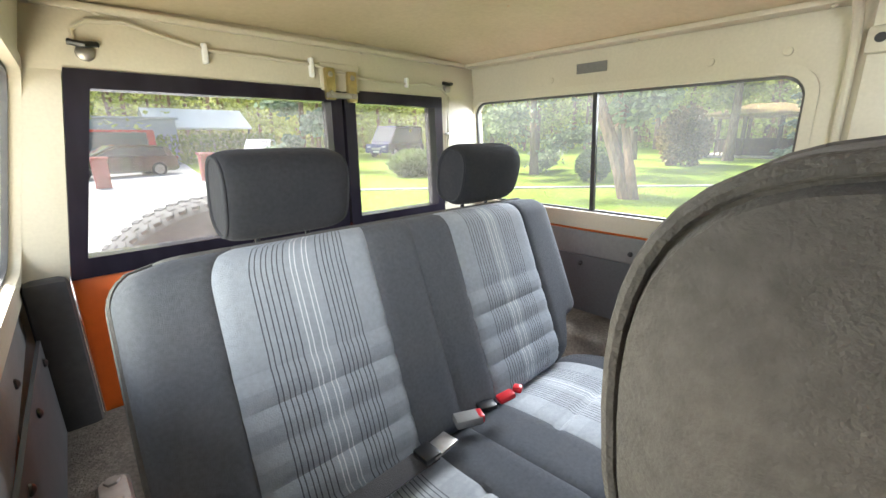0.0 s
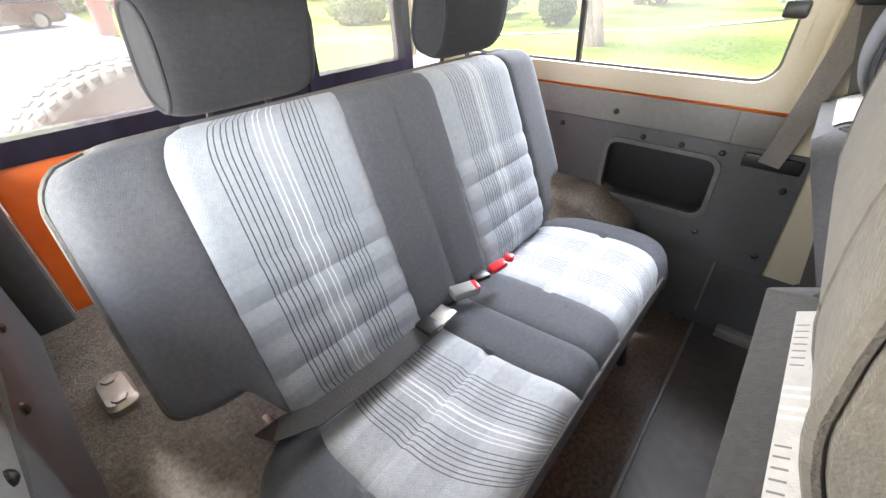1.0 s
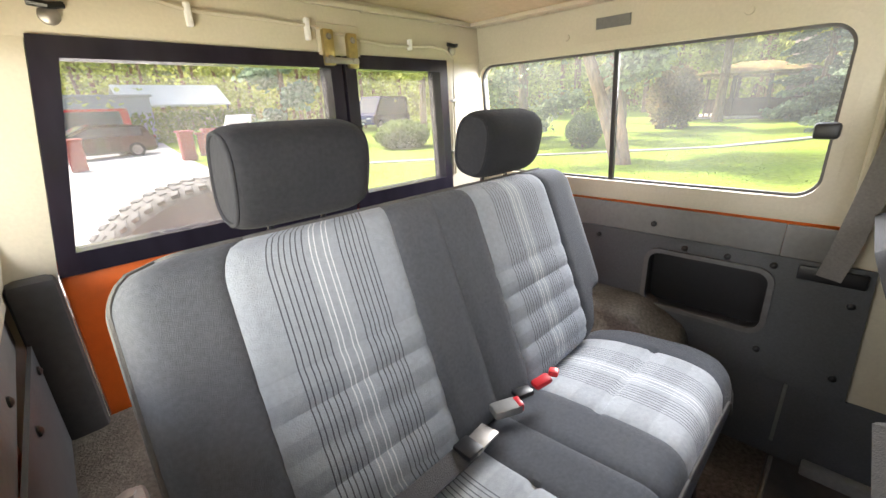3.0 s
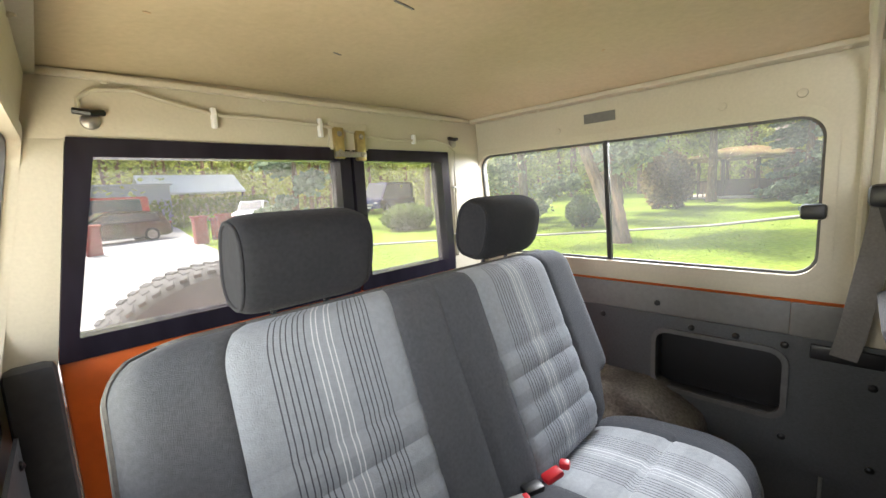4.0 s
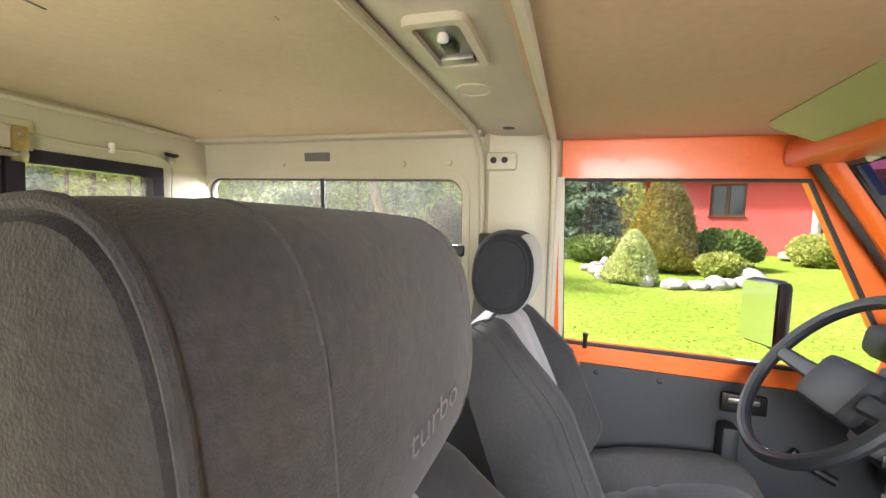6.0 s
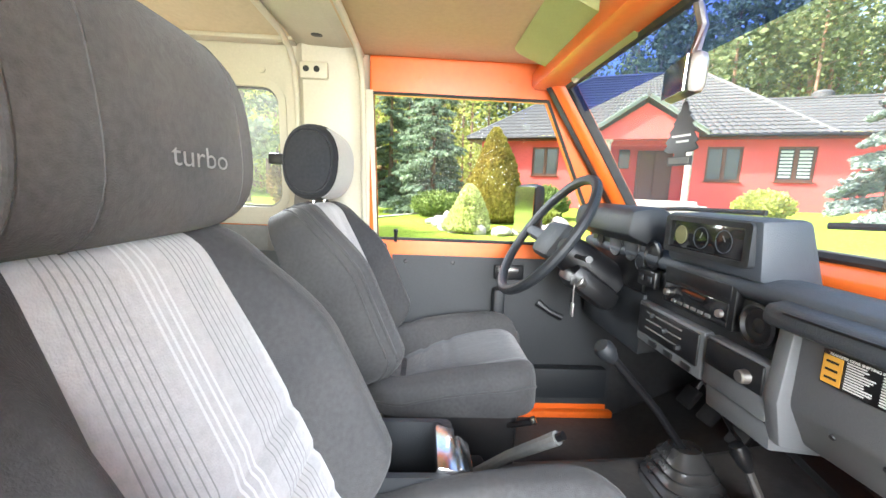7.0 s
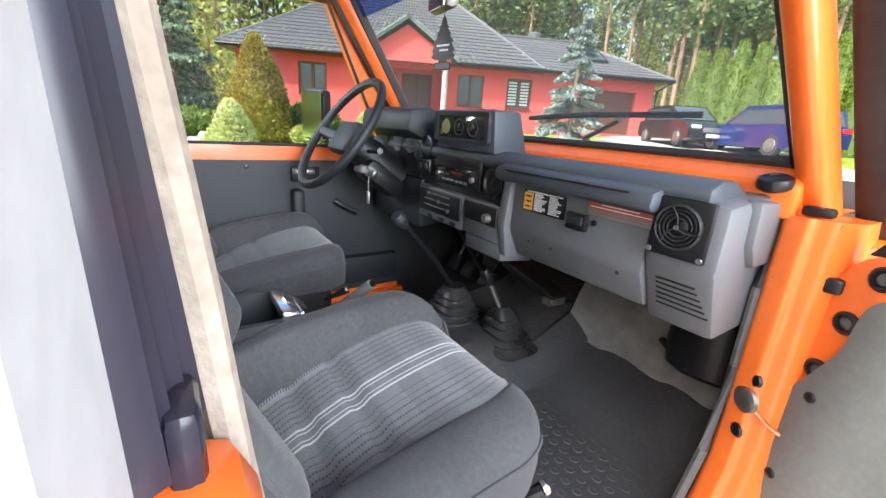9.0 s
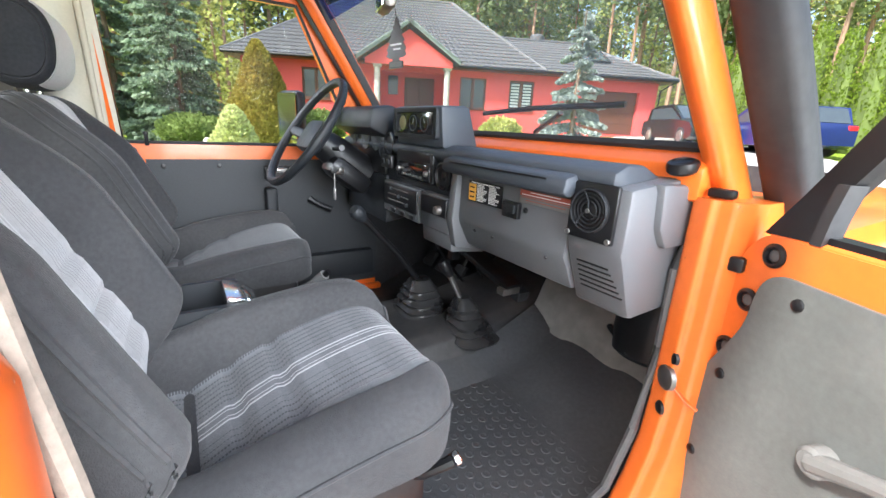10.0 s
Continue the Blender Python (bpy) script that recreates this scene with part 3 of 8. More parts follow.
tagged(part("rear_pillar", bm, CREAM), "cream painted rear corner pillar", "pillar", kind="structure")


def rear_door(name, x0, x1, lean0, lean1):
    d = thing(name, ((x0 + x1) / 2, -0.03, 0.0), "orange rear door with a black-framed window", "door", kind="structure")
    part("panel", span((x0, -0.06, 0.02), (x1, -0.004, 0.70), 0.008), ORANGE, d)
    o = [(x0, 0.672), (x1, 0.672), (x1 - lean1, 1.094), (x0 - lean0, 1.094)]
    i = [(x0 + 0.035, 0.715), (x1 - 0.035, 0.715), (x1 - 0.035 - lean1, 1.058), (x0 + 0.035 - lean0, 1.058)]
    part("window_frame", ring(o, i, 0.045, lambda x, z, t: (x, -0.05 + t * 1.25, z)), SEALBLK, d)
    p = part("pane", plate(i, [], 0.004, lambda x, z, t: (x, -0.03 + t, z)), DUSTY, d, smooth=False)
    p.visible_shadow = False
    return d


rd = rear_door("door_1", -0.045, 0.625, 0.0, 0.065)
part("lock_bar", box((0.5, 0.004, 0.64), (0.06, 0.02, 0.012), 0.004), BLACK, rd)
rear_door("door_2", -0.462, -0.055, -0.015, 0.0)

# ceiling
bm = bmesh.new()
nx, ny = 24, 20
cv = [[bm.verts.new((-0.57 + 1.20 * i / nx, 1.05 * j / ny, 1.208 + 0.05 * (1 - (2 * i / nx - 1) ** 4) * min(1.0, 0.35 + j / 6))) for j in range(ny + 1)] for i in range(nx + 1)]
for i in range(nx):
    for j in range(ny):
        bm.faces.new((cv[i][j], cv[i + 1][j], cv[i + 1][j + 1], cv[i][j + 1]))
bm.normal_update()
bmesh.ops.solidify(bm, geom=bm.faces[:], thickness=-0.02)
tagged(part("ceiling", bm, LINER), "stained cream ceiling board of the hard top", "ceiling", kind="structure")
bm = bmesh.new()
for a, b in (((-0.575, 0.006, 1.200), (0.61, 0.018, 1.214)), ((-0.605, 0.0, 1.200), (-0.555, 1.05, 1.212)), ((0.585, 0.0, 1.200), (0.63, 1.05, 1.212))):
    span(a, b, 0.003, bm)
tagged(part("trim", bm, CREAM), "cream riveted edging round the ceiling board", "trim", kind="structure")
bm = span((-0.78, -0.08, 1.262), (0.88, 1.26, 1.30), 0.01)
span((-0.78, 1.24, 1.242), (0.88, 2.0, 1.29), 0.01, bm)
tagged(part("roof", bm, WHITEP), "white hard-top roof of the car", "roof", kind="structure")
bm = span((-0.60, 1.225, 1.185), (0.70, 1.90, 1.205), 0.006)
tagged(part("ceiling_front", bm, LINER_F), "brown-beige front headliner", "ceiling", kind="structure")
# beam over the seats
bm = prism([(1.035, 1.225), (1.05, 1.207), (1.09, 1.198), (1.19, 1.195), (1.225, 1.202), (1.24, 1.175), (1.252, 1.177), (1.245, 1.24), (1.035, 1.245)], -0.60, 0.70, 0.003)
beam = thing("roof_beam", (CX, 1.13, 1.185), "cream painted steel beam across the roof", "beam", kind="structure")
part("beam", bm, CREAM, beam)
for y0, z0 in ((1.046, 1.200), (1.246, 1.180)):
    part("rolled_lip", tube([(0.62, y0, z0), (0.2, y0, z0), (-0.30, y0, z0), (-0.47, y0, z0 - 0.004), (-0.545, y0 + 0.001, z0 - 0.025), (-0.583, y0 + 0.003, z0 - 0.07), (-0.600, y0 + 0.004, z0 - 0.16), (-0.625, y0 + 0.004, 0.84), (-0.640, y0 + 0.006, 0.66)], 0.0085, 10, up=(0, 1, 0)), CREAM, beam)
for x in (0.176, -0.183):
    bm = lathe((x, 1.12, 1.198), (0, 0, -1), [(0.034, 0), (0.034, 0.003), (0.030, 0.0045), (0.029, 0.003), (0.001, 0.003)], 28)
    part("plug", bm, CREAM, beam)
# B pillars
for s in (-1, 1):
    x = -0.64 if s < 0 else 0.70
    fy = 0.0 if s < 0 else 0.045
    bm = bmesh.new()
    loft([[(x + s * 0.03 + s * k * 0.04 - s * (0.1 if s < 0 else 0.2) * max(0, z - 0.7), y, z) for y, k in ((1.045, -0.3), (1.07, -1.0), (1.20, -1.0), (1.245 + fy, -0.5), (1.262 + fy, 0.2), (1.262 + fy, 1.0), (1.045, 1.0))] for z in (0.24 if s < 0 else 0.0, 0.62, 0.9, 1.24)], bm=bm)
    tagged(part("pillar_left" if s < 0 else "pillar_right", bm, CREAM if s < 0 else CREAMW), "cream painted door pillar", "pillar", kind="structure")
br = thing("pillar_bracket", (-0.585, 1.10, 1.12), "cream bracket with two round holes on the pillar", "bracket")
part("plate", box((-0.588, 1.105, 1.128), (0.03, 0.085, 0.05), 0.008), CREAM, br)
for y in (1.084, 1.115):
    part("hole", cyl((-0.571, y, 1.13), (-0.578, y, 1.13), 0.009, n=14), BLACK, br)

# floor
bm = span((-0.72, -0.06, -0.04), (0.78, 1.02, 0.0), 0.0)
tagged(part("carpet_edge", tube([(-0.62, 1.03, 0.004), (0.0, 1.035, 0.006), (0.62, 1.03, 0.004)], 0.005, 6), GREYTRIM), "pale stitched edge of the floor carpet", "trim", kind="structure")
tagged(part("sill_strip", span((-0.632, 1.09, 0.0), (-0.602, 1.32, 0.034), 0.004), GREYTRIM), "pale sill strip beside the floor covering", "trim", kind="structure")
tagged(part("lining_edge", span((-0.632, 1.016, 0.05), (-0.625, 1.024, 0.26), 0.002), GREYTRIM), "thin pale edge of the side lining", "trim", kind="structure")
tagged(part("floor", bm, CARPETD), "dark worn carpet floor behind the front seats", "floor", kind="structure")
bm = prism([(1.02, -0.04), (1.02, 0.0), (2.15, 0.0), (2.50, 0.16), (2.62, 0.45), (2.66, 0.45), (2.66, -0.04)], -0.70, 0.66, 0.0)
tagged(part("floor_front", bm, FLOORRUB), "black rubber floor covering under the dash", "floor", kind="structure")
bm = loft([[(x, y, z * h) for x, z in rounded(((-0.32, 0.0), (-0.255, 0.85), (-0.22, 1.0), (0.045, 1.0), (0.085, 0.85), (0.155, 0.0)), 0.035)] for y, h in ((1.34, 0.02), (1.42, 0.06), (1.52, 0.105), (1.9, 0.125), (2.2, 0.145), (2.38, 0.18), (2.62, 0.32))])
tagged(part("tunnel", bm, FLOORRUB), "black rubber covered gearbox tunnel", "floor", kind="structure")
# wheel arch boxes and lower trim
for s in (-1, 1):
    x0, x1 = ((-0.66, -0.455) if s < 0 else (0.50, 0.74))
    bm = prism([(0.0, 0.0), (0.0, 0.36), (0.35, 0.38), (0.66, 0.38), (0.78, 0.31), (0.84, 0.0)] if s < 0 else [(0.0, 0.0), (0.0, 0.36), (0.38, 0.36), (0.62, 0.31), (0.80, 0.22), (0.86, 0.0)], x0, x1, 0.02)
    tagged(part("wheel_arch", bm, CARPET), "worn grey-brown carpet over the wheel arch", "wheel arch", kind="structure")
pocket = at2(rrect(0.29, 0.165, 0.03, 5), (0.795, 0.446))
LOW = [(0.0, 0.24), (1.13, 0.24), (1.115, 0.575), (0.0, 0.575)]
for s in (-1, 1):
    p = thing("side_trim_left" if s < 0 else "side_trim_right", (-0.62 if s < 0 else 0.70, 0.55, 0.24), "dark grey side trim board with an oblong pocket", "trim panel", kind="structure")
    f = (lambda y, z, t: (-0.618 - t, y, z)) if s < 0 else (lambda y, z, t: (0.69 + t + 0.03 * y, y, z))
    part("board", plate(LOW, [pocket], 0.006, f), PANEL, p, smooth=False)
    part("pocket_rim", ring(at2(rrect(0.31, 0.185, 0.04, 5), (0.795, 0.446)), at2(rrect(0.285, 0.16, 0.03, 5), (0.795, 0.446)), 0.012, lambda y, z, t: f(y, z, t - 0.008)), GREYRUB, p, "worn grey pocket rim")
    o = at2(rrect(0.29, 0.165, 0.03, 5), (0.795, 0.446))
    bm = loft([[f(y, z, t) for y, z in o] for t in (0.004, 0.045)], cap=False)
    bm.faces.new([v for v in bm.verts if any(abs(v.co.x - f(y, z, 0.045)[0]) < 1e-4 and abs(v.co.y - y) < 1e-4 and abs(v.co.z - z) < 1e-4 for y, z in o)])
    part("pocket_tray", bm, BLACK, p)
    part("upper_board", span((-0.632 if s < 0 else 0.712, 0.0, 0.572), (-0.626 if s < 0 else 0.718, 0.9445, 0.655), 0.002), GREYTRIM, p, "grey upper trim strip")
    part("end_board", span((-0.63 if s < 0 else 0.712, 0.945, 0.572), (-0.622 if s < 0 else 0.724, 1.05, 0.655), 0.003), GREYTRIM, p)
    for y, z in ((0.494, 0.547), (0.615, 0.362), (0.741, 0.551), (0.842, 0.55), (0.939, 0.549), (1.09, 0.486), (1.097, 0.295), (0.944, 0.314), (0.3, 0.547), (0.1, 0.547), (0.3, 0.30), (0.65, 0.605), (0.3, 0.605)):
        x = (-0.617 if s < 0 else 0.689 + 0.03 * y) if z < 0.56 else (-0.626 if s < 0 else 0.712)
        part("screw", lathe((x, y, z), (-s, 0, 0), [(0.0085, 0), (0.008, 0.003), (0.004, 0.006), (0.001, 0.0065)], 10), BLACK, p)
bm = span((-0.74, -0.06, 0.0), (-0.67, 1.20, 0.6556), 0.0)
span((0.765, -0.06, 0.0), (0.80, 1.30, 0.64), 0.0, bm)
tagged(part("lower_lining", span((-0.645, 0.5, 0.0), (-0.632, 1.30, 0.245), 0.003), PANEL), "dark lining below the side trim board", "trim panel", kind="structure")
tagged(part("corner_lining", span((0.628, 0.0, 0.25), (0.70, 0.05, 0.69), 0.015), RUBBER), "black rubber lining in the rear corner", "trim panel", kind="structure")
tagged(part("wall_lower", bm, ORANGE), "orange body side behind the trim boards", "wall", kind="structure")

# ---------------- rear bench ----------------


def headrest(name, c, w, h, d, m, material, label, seams=(), group="", cap=None, shrink=0.84, sq=0.72, power=6, front=None, blunt=None, under=None):
    """A padded headrest on two posts; its ends round off to shrink times the middle's size, the end at +x to blunt if given, the lower back by under."""
    t = thing(name, c, label, "headrest", group)
    rings = []
    n = 44
    for k in range(33):
        u = -math.cos(math.pi * k / 32)
        least = blunt if blunt and u > 0 else shrink
        e = max(0.0, 1 - abs(u) ** power) ** 0.5 * (1 - least) + least
        row = []
        for i in range(n):
            sn, cs = math.sin(2 * math.pi * i / n), math.cos(2 * math.pi * i / n)
            q = under if under and sn < 0 and cs < 0 else sq
            row.append(m @ Vector((u * w / 2, math.copysign(abs(sn) ** q, sn) * d / 2 * e, math.copysign(abs(cs) ** q, cs) * h / 2 * e)) + Vector(c))
        rings.append(row)
    part("cover", loft(rings), material, t)
    for k, off in ((0, -1), (32, 1)):
        bm = tube([Vector(c) + (p - Vector(c)) * 1.004 for p in rings[k]], 0.0032, 8, closed=True, up=(1, 0, 0))
        part("piping", bm, cap or VELBLK, t)
        if cap:
            mid = sum(rings[k], Vector()) / n
            bm = loft([[p.lerp(mid, q) + m.to_3x3() @ Vector((off * h_, 0, 0)) for p in rings[k]] for q, h_ in ((0.03, -0.002), (0.06, 0.005), (0.3, 0.011), (0.6, 0.014))])
            part("end_cap", bm, cap, t)
    for k in seams:
        part("seam", tube([p for p in rings[k]], 0.0012, 5, closed=True), material, t)
    if front:
        own = [[Vector(c) + (r[i] - Vector(c)) * 1.012 for i in range(3, 20)] + [Vector(c) + (r[i] - Vector(c)) * 0.97 for i in range(19, 2, -1)] for r in rings[6:27]]
        part("front_panel", loft(own), front, t, "light grey cloth front")
    for u in (-0.22, 0.22):
        a = m @ Vector((u * w, 0, -h / 2 + 0.01)) + Vector(c)
        b = m @ Vector((u * w, 0, -h / 2 - 0.06)) + Vector(c)
        part("post", cyl(a, b, 0.005, n=10), CHROME, t)
        part("post_guide", cyl(b + Vector((0, 0, 0.012)), b + Vector((0, 0, 0.03)), 0.011, 0.008, n=12), POSTG, t)
    return t


BX = 0.09
bench = thing("rear_bench", (BX, 0.7, 0.0), "rear bench seat in dark grey velour with light striped panels", "bench seat")
ZB = [("bolster", -0.51, -0.362, None), ("insert", -0.362, -0.092, -0.230), ("bolster", -0.092, 0.015, None), ("bolster", 0.015, 0.124, None), ("insert", 0.124, 0.392, 0.257), ("bolster", 0.392, 0.51, None)]
tilt = math.degrees(math.atan2(0.17, 0.42))
# backrest: its face looks forward and up
mb = Matrix.Translation((BX, 0.540, 0.335)) @ Matrix(((1, 0, 0, 0), (0, -math.sin(radians(tilt)), math.cos(radians(tilt)), 0), (0, math.cos(radians(tilt)), math.sin(radians(tilt)), 0), (0, 0, 0, 1)))
bms, rim = pad(1.02, 0.455, 0.12, mb, ZB, seams=(0.04, 0.095, 0.15, 0.205, 0.263), deep=0.0042, round_y=0.05, round_x=0.045, crown=0.01, taper=0.02, corner=0.06, cut=(0.39, 0.10))
for nm, bm in bms.items():
    nm = nm.rstrip("0123456789")
    part({"insert": "back_insert", "bolster": "back_bolster", "side": "back_side"}[nm], bm, BENCH if nm == "insert" else VELOUR, bench, "light blue-grey striped cloth" if nm == "insert" else "")
part("back_piping", tube(rim, 0.004, 6, closed=True), GREY, bench)
mc = Matrix.Translation((0.078, 0.95, 0.305)) @ rot("Z", 180) @ rot("X", -5)
ZC = [("bolster", -0.53, -0.395, None), ("insert", -0.395, -0.106, -0.246), ("bolster", -0.106, -0.006, None), ("bolster", -0.006, 0.112, None), ("insert", 0.112, 0.405, 0.258), ("bolster", 0.405, 0.53, None)]
bms, rim = pad(1.035, 0.355, 0.085, mc, ZC, seams=(0.165,), deep=0.008, round_y=0.05, round_x=0.06, crown=0.018, corner=0.135)
for nm, bm in bms.items():
    nm = nm.rstrip("0123456789")
    part({"insert": "cushion_insert", "bolster": "cushion_bolster", "side": "cushion_side"}[nm], bm, BENCH2 if nm == "insert" else VELOUR, bench, "light blue-grey ribbed cloth" if nm == "insert" else "")
part("cushion_piping", tube(rim, 0.004, 6, closed=True), GREY, bench)
part("frame", span((-0.36, 0.62, 0.22), (0.52, 0.90, 0.30), 0.01), BLACK, bench)
for x in (-0.32, 0.48):
    for y in (0.65, 0.88):
        part("leg", tube([(x, y, 0.23), (x, y + 0.02, 0.1), (x, y + 0.03, 0.0)], 0.014, 8), BLACK, bench)
mh = rot("X", -12)
headrest("headrest", (0.33, 0.43, 0.868), 0.205, 0.145, 0.10, mh, VELBLK, "black velour headrest on chrome posts over the bench", group="bench headrests")
headrest("headrest", (-0.178, 0.43, 0.868), 0.205, 0.145, 0.10, mh, VELBLK, "black velour headrest on chrome posts over the bench", group="bench headrests")

# ---------------- front seats ----------------


def ease(a, b, x):
    k = min(1.0, max(0.0, (x - a) / (b - a)))
    return k * k * (3 - 2 * k)


def front_seat(xc, label, cloth):
    t = thing("front_seat", (xc, 1.55, 0.0), label, "seat", "front seats")
    # cushion: dished towards the back, with a proud bolster on the driver's side
    z = [("bolster", -0.235, -0.145, None), ("insert", -0.145, 0.119, 0.0), ("bolster", 0.119, 0.235, None)]
    m = Matrix.Translation((xc, 1.752, 0.258)) @ rot("Z", 180)

    def dish(u, v):
        w = ease(0.105, 0.165, abs(u))
        d = -min(0.105, 0.033 * v + 0.83 * v * v)
        lift = 0.036 if u > 0 else 0.008
        return d * (1 - 0.6 * w) + lift * w * (1 - 0.5 * ease(0.28, 0.42, v))

    bms, rim = pad(0.46, 0.44, 0.108, m, z, seams=(0.215, 0.285, 0.35), deep=0.010, round_y=0.06, round_x=0.055, crown=0.0, corner=0.10, extra=dish)
    for nm, bm in bms.items():
        nm = nm.rstrip("0123456789")
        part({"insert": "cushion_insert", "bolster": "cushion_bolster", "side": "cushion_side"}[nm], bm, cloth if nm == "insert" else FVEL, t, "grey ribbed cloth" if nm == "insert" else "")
    part("cushion_piping", tube(rim, 0.0035, 6, closed=True), FVEL, t)
    a = radians(24)
    m = Matrix.Translation((xc - 0.008, 1.2676, 0.2878)) @ Matrix(((1, 0, 0, 0), (0, -math.sin(a), math.cos(a), 0), (0, math.cos(a), math.sin(a), 0), (0, 0, 0, 1)))
    z = [("bolster", -0.235, -0.128, None), ("insert", -0.128, 0.126, 0.0), ("bolster", 0.126, 0.235, None)]

    def wings(u, v):
        return 0.066 * ease(0.115, 0.19, abs(u)) * (1 - 0.95 * ease(0.25, 0.47, v)) * ease(-0.05, 0.06, v)

    bms, rim = pad(0.47, 0.465, 0.115, m, z, seams=(0.07, 0.138, 0.205), deep=0.005, round_y=0.06, round_x=0.022, crown=0.004, taper=0.20, corner=0.06, belly=0.02, groove=0.003, extra=wings)
    for nm, bm in bms.items():
        nm = nm.rstrip("0123456789")
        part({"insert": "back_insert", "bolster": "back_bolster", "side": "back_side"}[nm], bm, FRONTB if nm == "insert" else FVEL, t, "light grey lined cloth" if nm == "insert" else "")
    part("back_piping", tube(rim, 0.0042, 6, closed=True), FVEL, t)
    mid = sum(rim, Vector()) / len(rim)
    nrm = Vector((0, math.cos(a), math.sin(a)))
    part("back_piping", tube([mid + (q - mid) * 1.004 - nrm * 0.022 for q in rim], 0.003, 6, closed=True), FVEL, t)
    bm = bmesh.new()
    uvl = bm.loops.layers.uv.new("UVMap")
    nu = 20
    rows = [[bm.verts.new(m @ Vector(((-0.126 + 0.252 * i / nu) * 0.81, 0.465 + dv, h))) for i in range(nu + 1)] for dv, h in ((-0.012, 0.0885), (-0.003, 0.076), (0.004, 0.06), (0.0052, 0.040), (0.003, 0.024))]
    for q in range(4):
        for i in range(nu):
            f = bm.faces.new((rows[q][i], rows[q][i + 1], rows[q + 1][i + 1], rows[q + 1][i]))
            for lp, (a_, b_) in zip(f.loops, ((i, q), (i + 1, q), (i + 1, q + 1), (i, q + 1))):
                lp[uvl].uv = (-0.126 + 0.252 * a_ / nu, 0.46 + 0.014 * b_)
    part("top_insert", bm, FRONTT, t, "light grey lined cloth")
    part("base", span((xc - 0.19, 1.36, 0.06), (xc + 0.19, 1.70, 0.256), 0.02), BLACK, t)
    for s in (-1, 1):
        part("slide_rail", span((xc + s * 0.17 - 0.015, 1.3, 0.03), (xc + s * 0.17 + 0.015, 1.76, 0.06), 0.004), STEEL, t)
    part("adjuster_lever", tube([(xc + 0.16, 1.66, 0.20), (xc + 0.20, 1.685, 0.225), (xc + 0.215, 1.725, 0.245)], [0.008, 0.007, 0.010], 8), BLACK, t, "black adjuster lever with a chrome tip")
    part("lever_tip", cyl((xc + 0.215, 1.725, 0.245), (xc + 0.217, 1.735, 0.249), 0.011, n=12, bev=0.002), CHROME, t, "chrome lever tip")
    return t


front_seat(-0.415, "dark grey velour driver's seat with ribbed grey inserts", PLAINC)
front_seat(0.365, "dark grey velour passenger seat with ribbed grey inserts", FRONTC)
mf = rot("X", -4)
# black cover on the driver's headrest: backlit shade put into its grey velour
headrest("headrest", (-0.425, 1.166, 0.846), 0.256, 0.19, 0.142, mf, VELBLK, "dark grey velour headrest with a light front on the driver's seat", group="front headrests", cap=VELBLK, sq=0.86, shrink=0.8, power=4, front=FRONTB)
hp = headrest("headrest", (0.305, 1.151, 0.842), 0.346, 0.227, 0.144, rot("X", 7), HVEL, "dark grey velour headrest with white lettering on the passenger seat", seams=(9, 23), group="front headrests", cap=HVEL, shrink=0.74, power=4, blunt=0.955, under=1.25)
tx = text("turbo", Matrix.Translation((0.290, 1.2145, 0.812)) @ Matrix.Diagonal((1.0, 1.0, 0.64, 1.0)) @ rot("Z", 180) @ rot("X", 90), 0.045, LETTER, hp, "lettering", "white embroidered word turbo")
# the letters follow the bulge of the cover
for v in tx.data.vertices:
    lo, hi = 0.0, 0.10
    for k in range(24):
        mid = (lo + hi) / 2
        q = rot("X", -7) @ Vector((0, mid, v.co.z))
        lo, hi = (mid, hi) if abs(q.y / 0.0725) ** (2 / 0.72) + abs(q.z / 0.1142) ** (2 / 0.72) < 1 else (lo, mid)
    v.co.y = lo + 0.0008 + (0.0008 if v.co.y > 0.0645 else 0.0)

# ---------------- driver's door, windscreen frame ----------------


def ws_y(z):
    return 2.165 - 0.70 * (z - 0.695)


DOOR = [(1.275, 0.0), (2.13, 0.0), (2.13, 0.63), (2.10, 0.72), (1.86, 1.095), (1.85, 1.20), (1.265, 1.20)]
DWIN = [(1.295, 0.625), (2.02, 0.625), (2.03, 0.66), (1.828, 1.083), (1.275, 1.083)]
d = thing("door_3", (-0.66, 1.7, 0.0), "closed orange driver's door with a dark trim board", "door", kind="structure")
part("shell", plate(DOOR, [DWIN], 0.035, lambda y, z, t: (-0.655 + 0.06 * max(0, z - 0.62) - t, y, z)), ORANGE, d, smooth=False)
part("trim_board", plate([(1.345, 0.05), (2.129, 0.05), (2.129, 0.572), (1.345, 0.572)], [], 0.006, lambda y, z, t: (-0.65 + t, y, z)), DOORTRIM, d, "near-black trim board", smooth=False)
p = part("pane", plate(DWIN, [], 0.004, lambda y, z, t: (-0.672 + 0.06 * max(0, z - 0.62) - t, y, z)), GLASS, d, smooth=False)
p.visible_shadow = False
part("window_seal", tube([(-0.652 + 0.06 * max(0, z - 0.62), y, z) for y, z in DWIN], 0.006, 6, closed=True), RUBBER, d)
part("frame_cover", plate([(1.245, 0.632), (1.294, 0.632), (1.276, 1.09), (1.235, 1.09)], [], 0.004, lambda y, z, t: (-0.6505 + 0.06 * max(0, z - 0.62) + t, y, z)), CREAM, d, smooth=False)
part("sill", span((-0.66, 1.28, 0.0), (-0.628, 2.15, 0.026), 0.008), ORANGE, d)


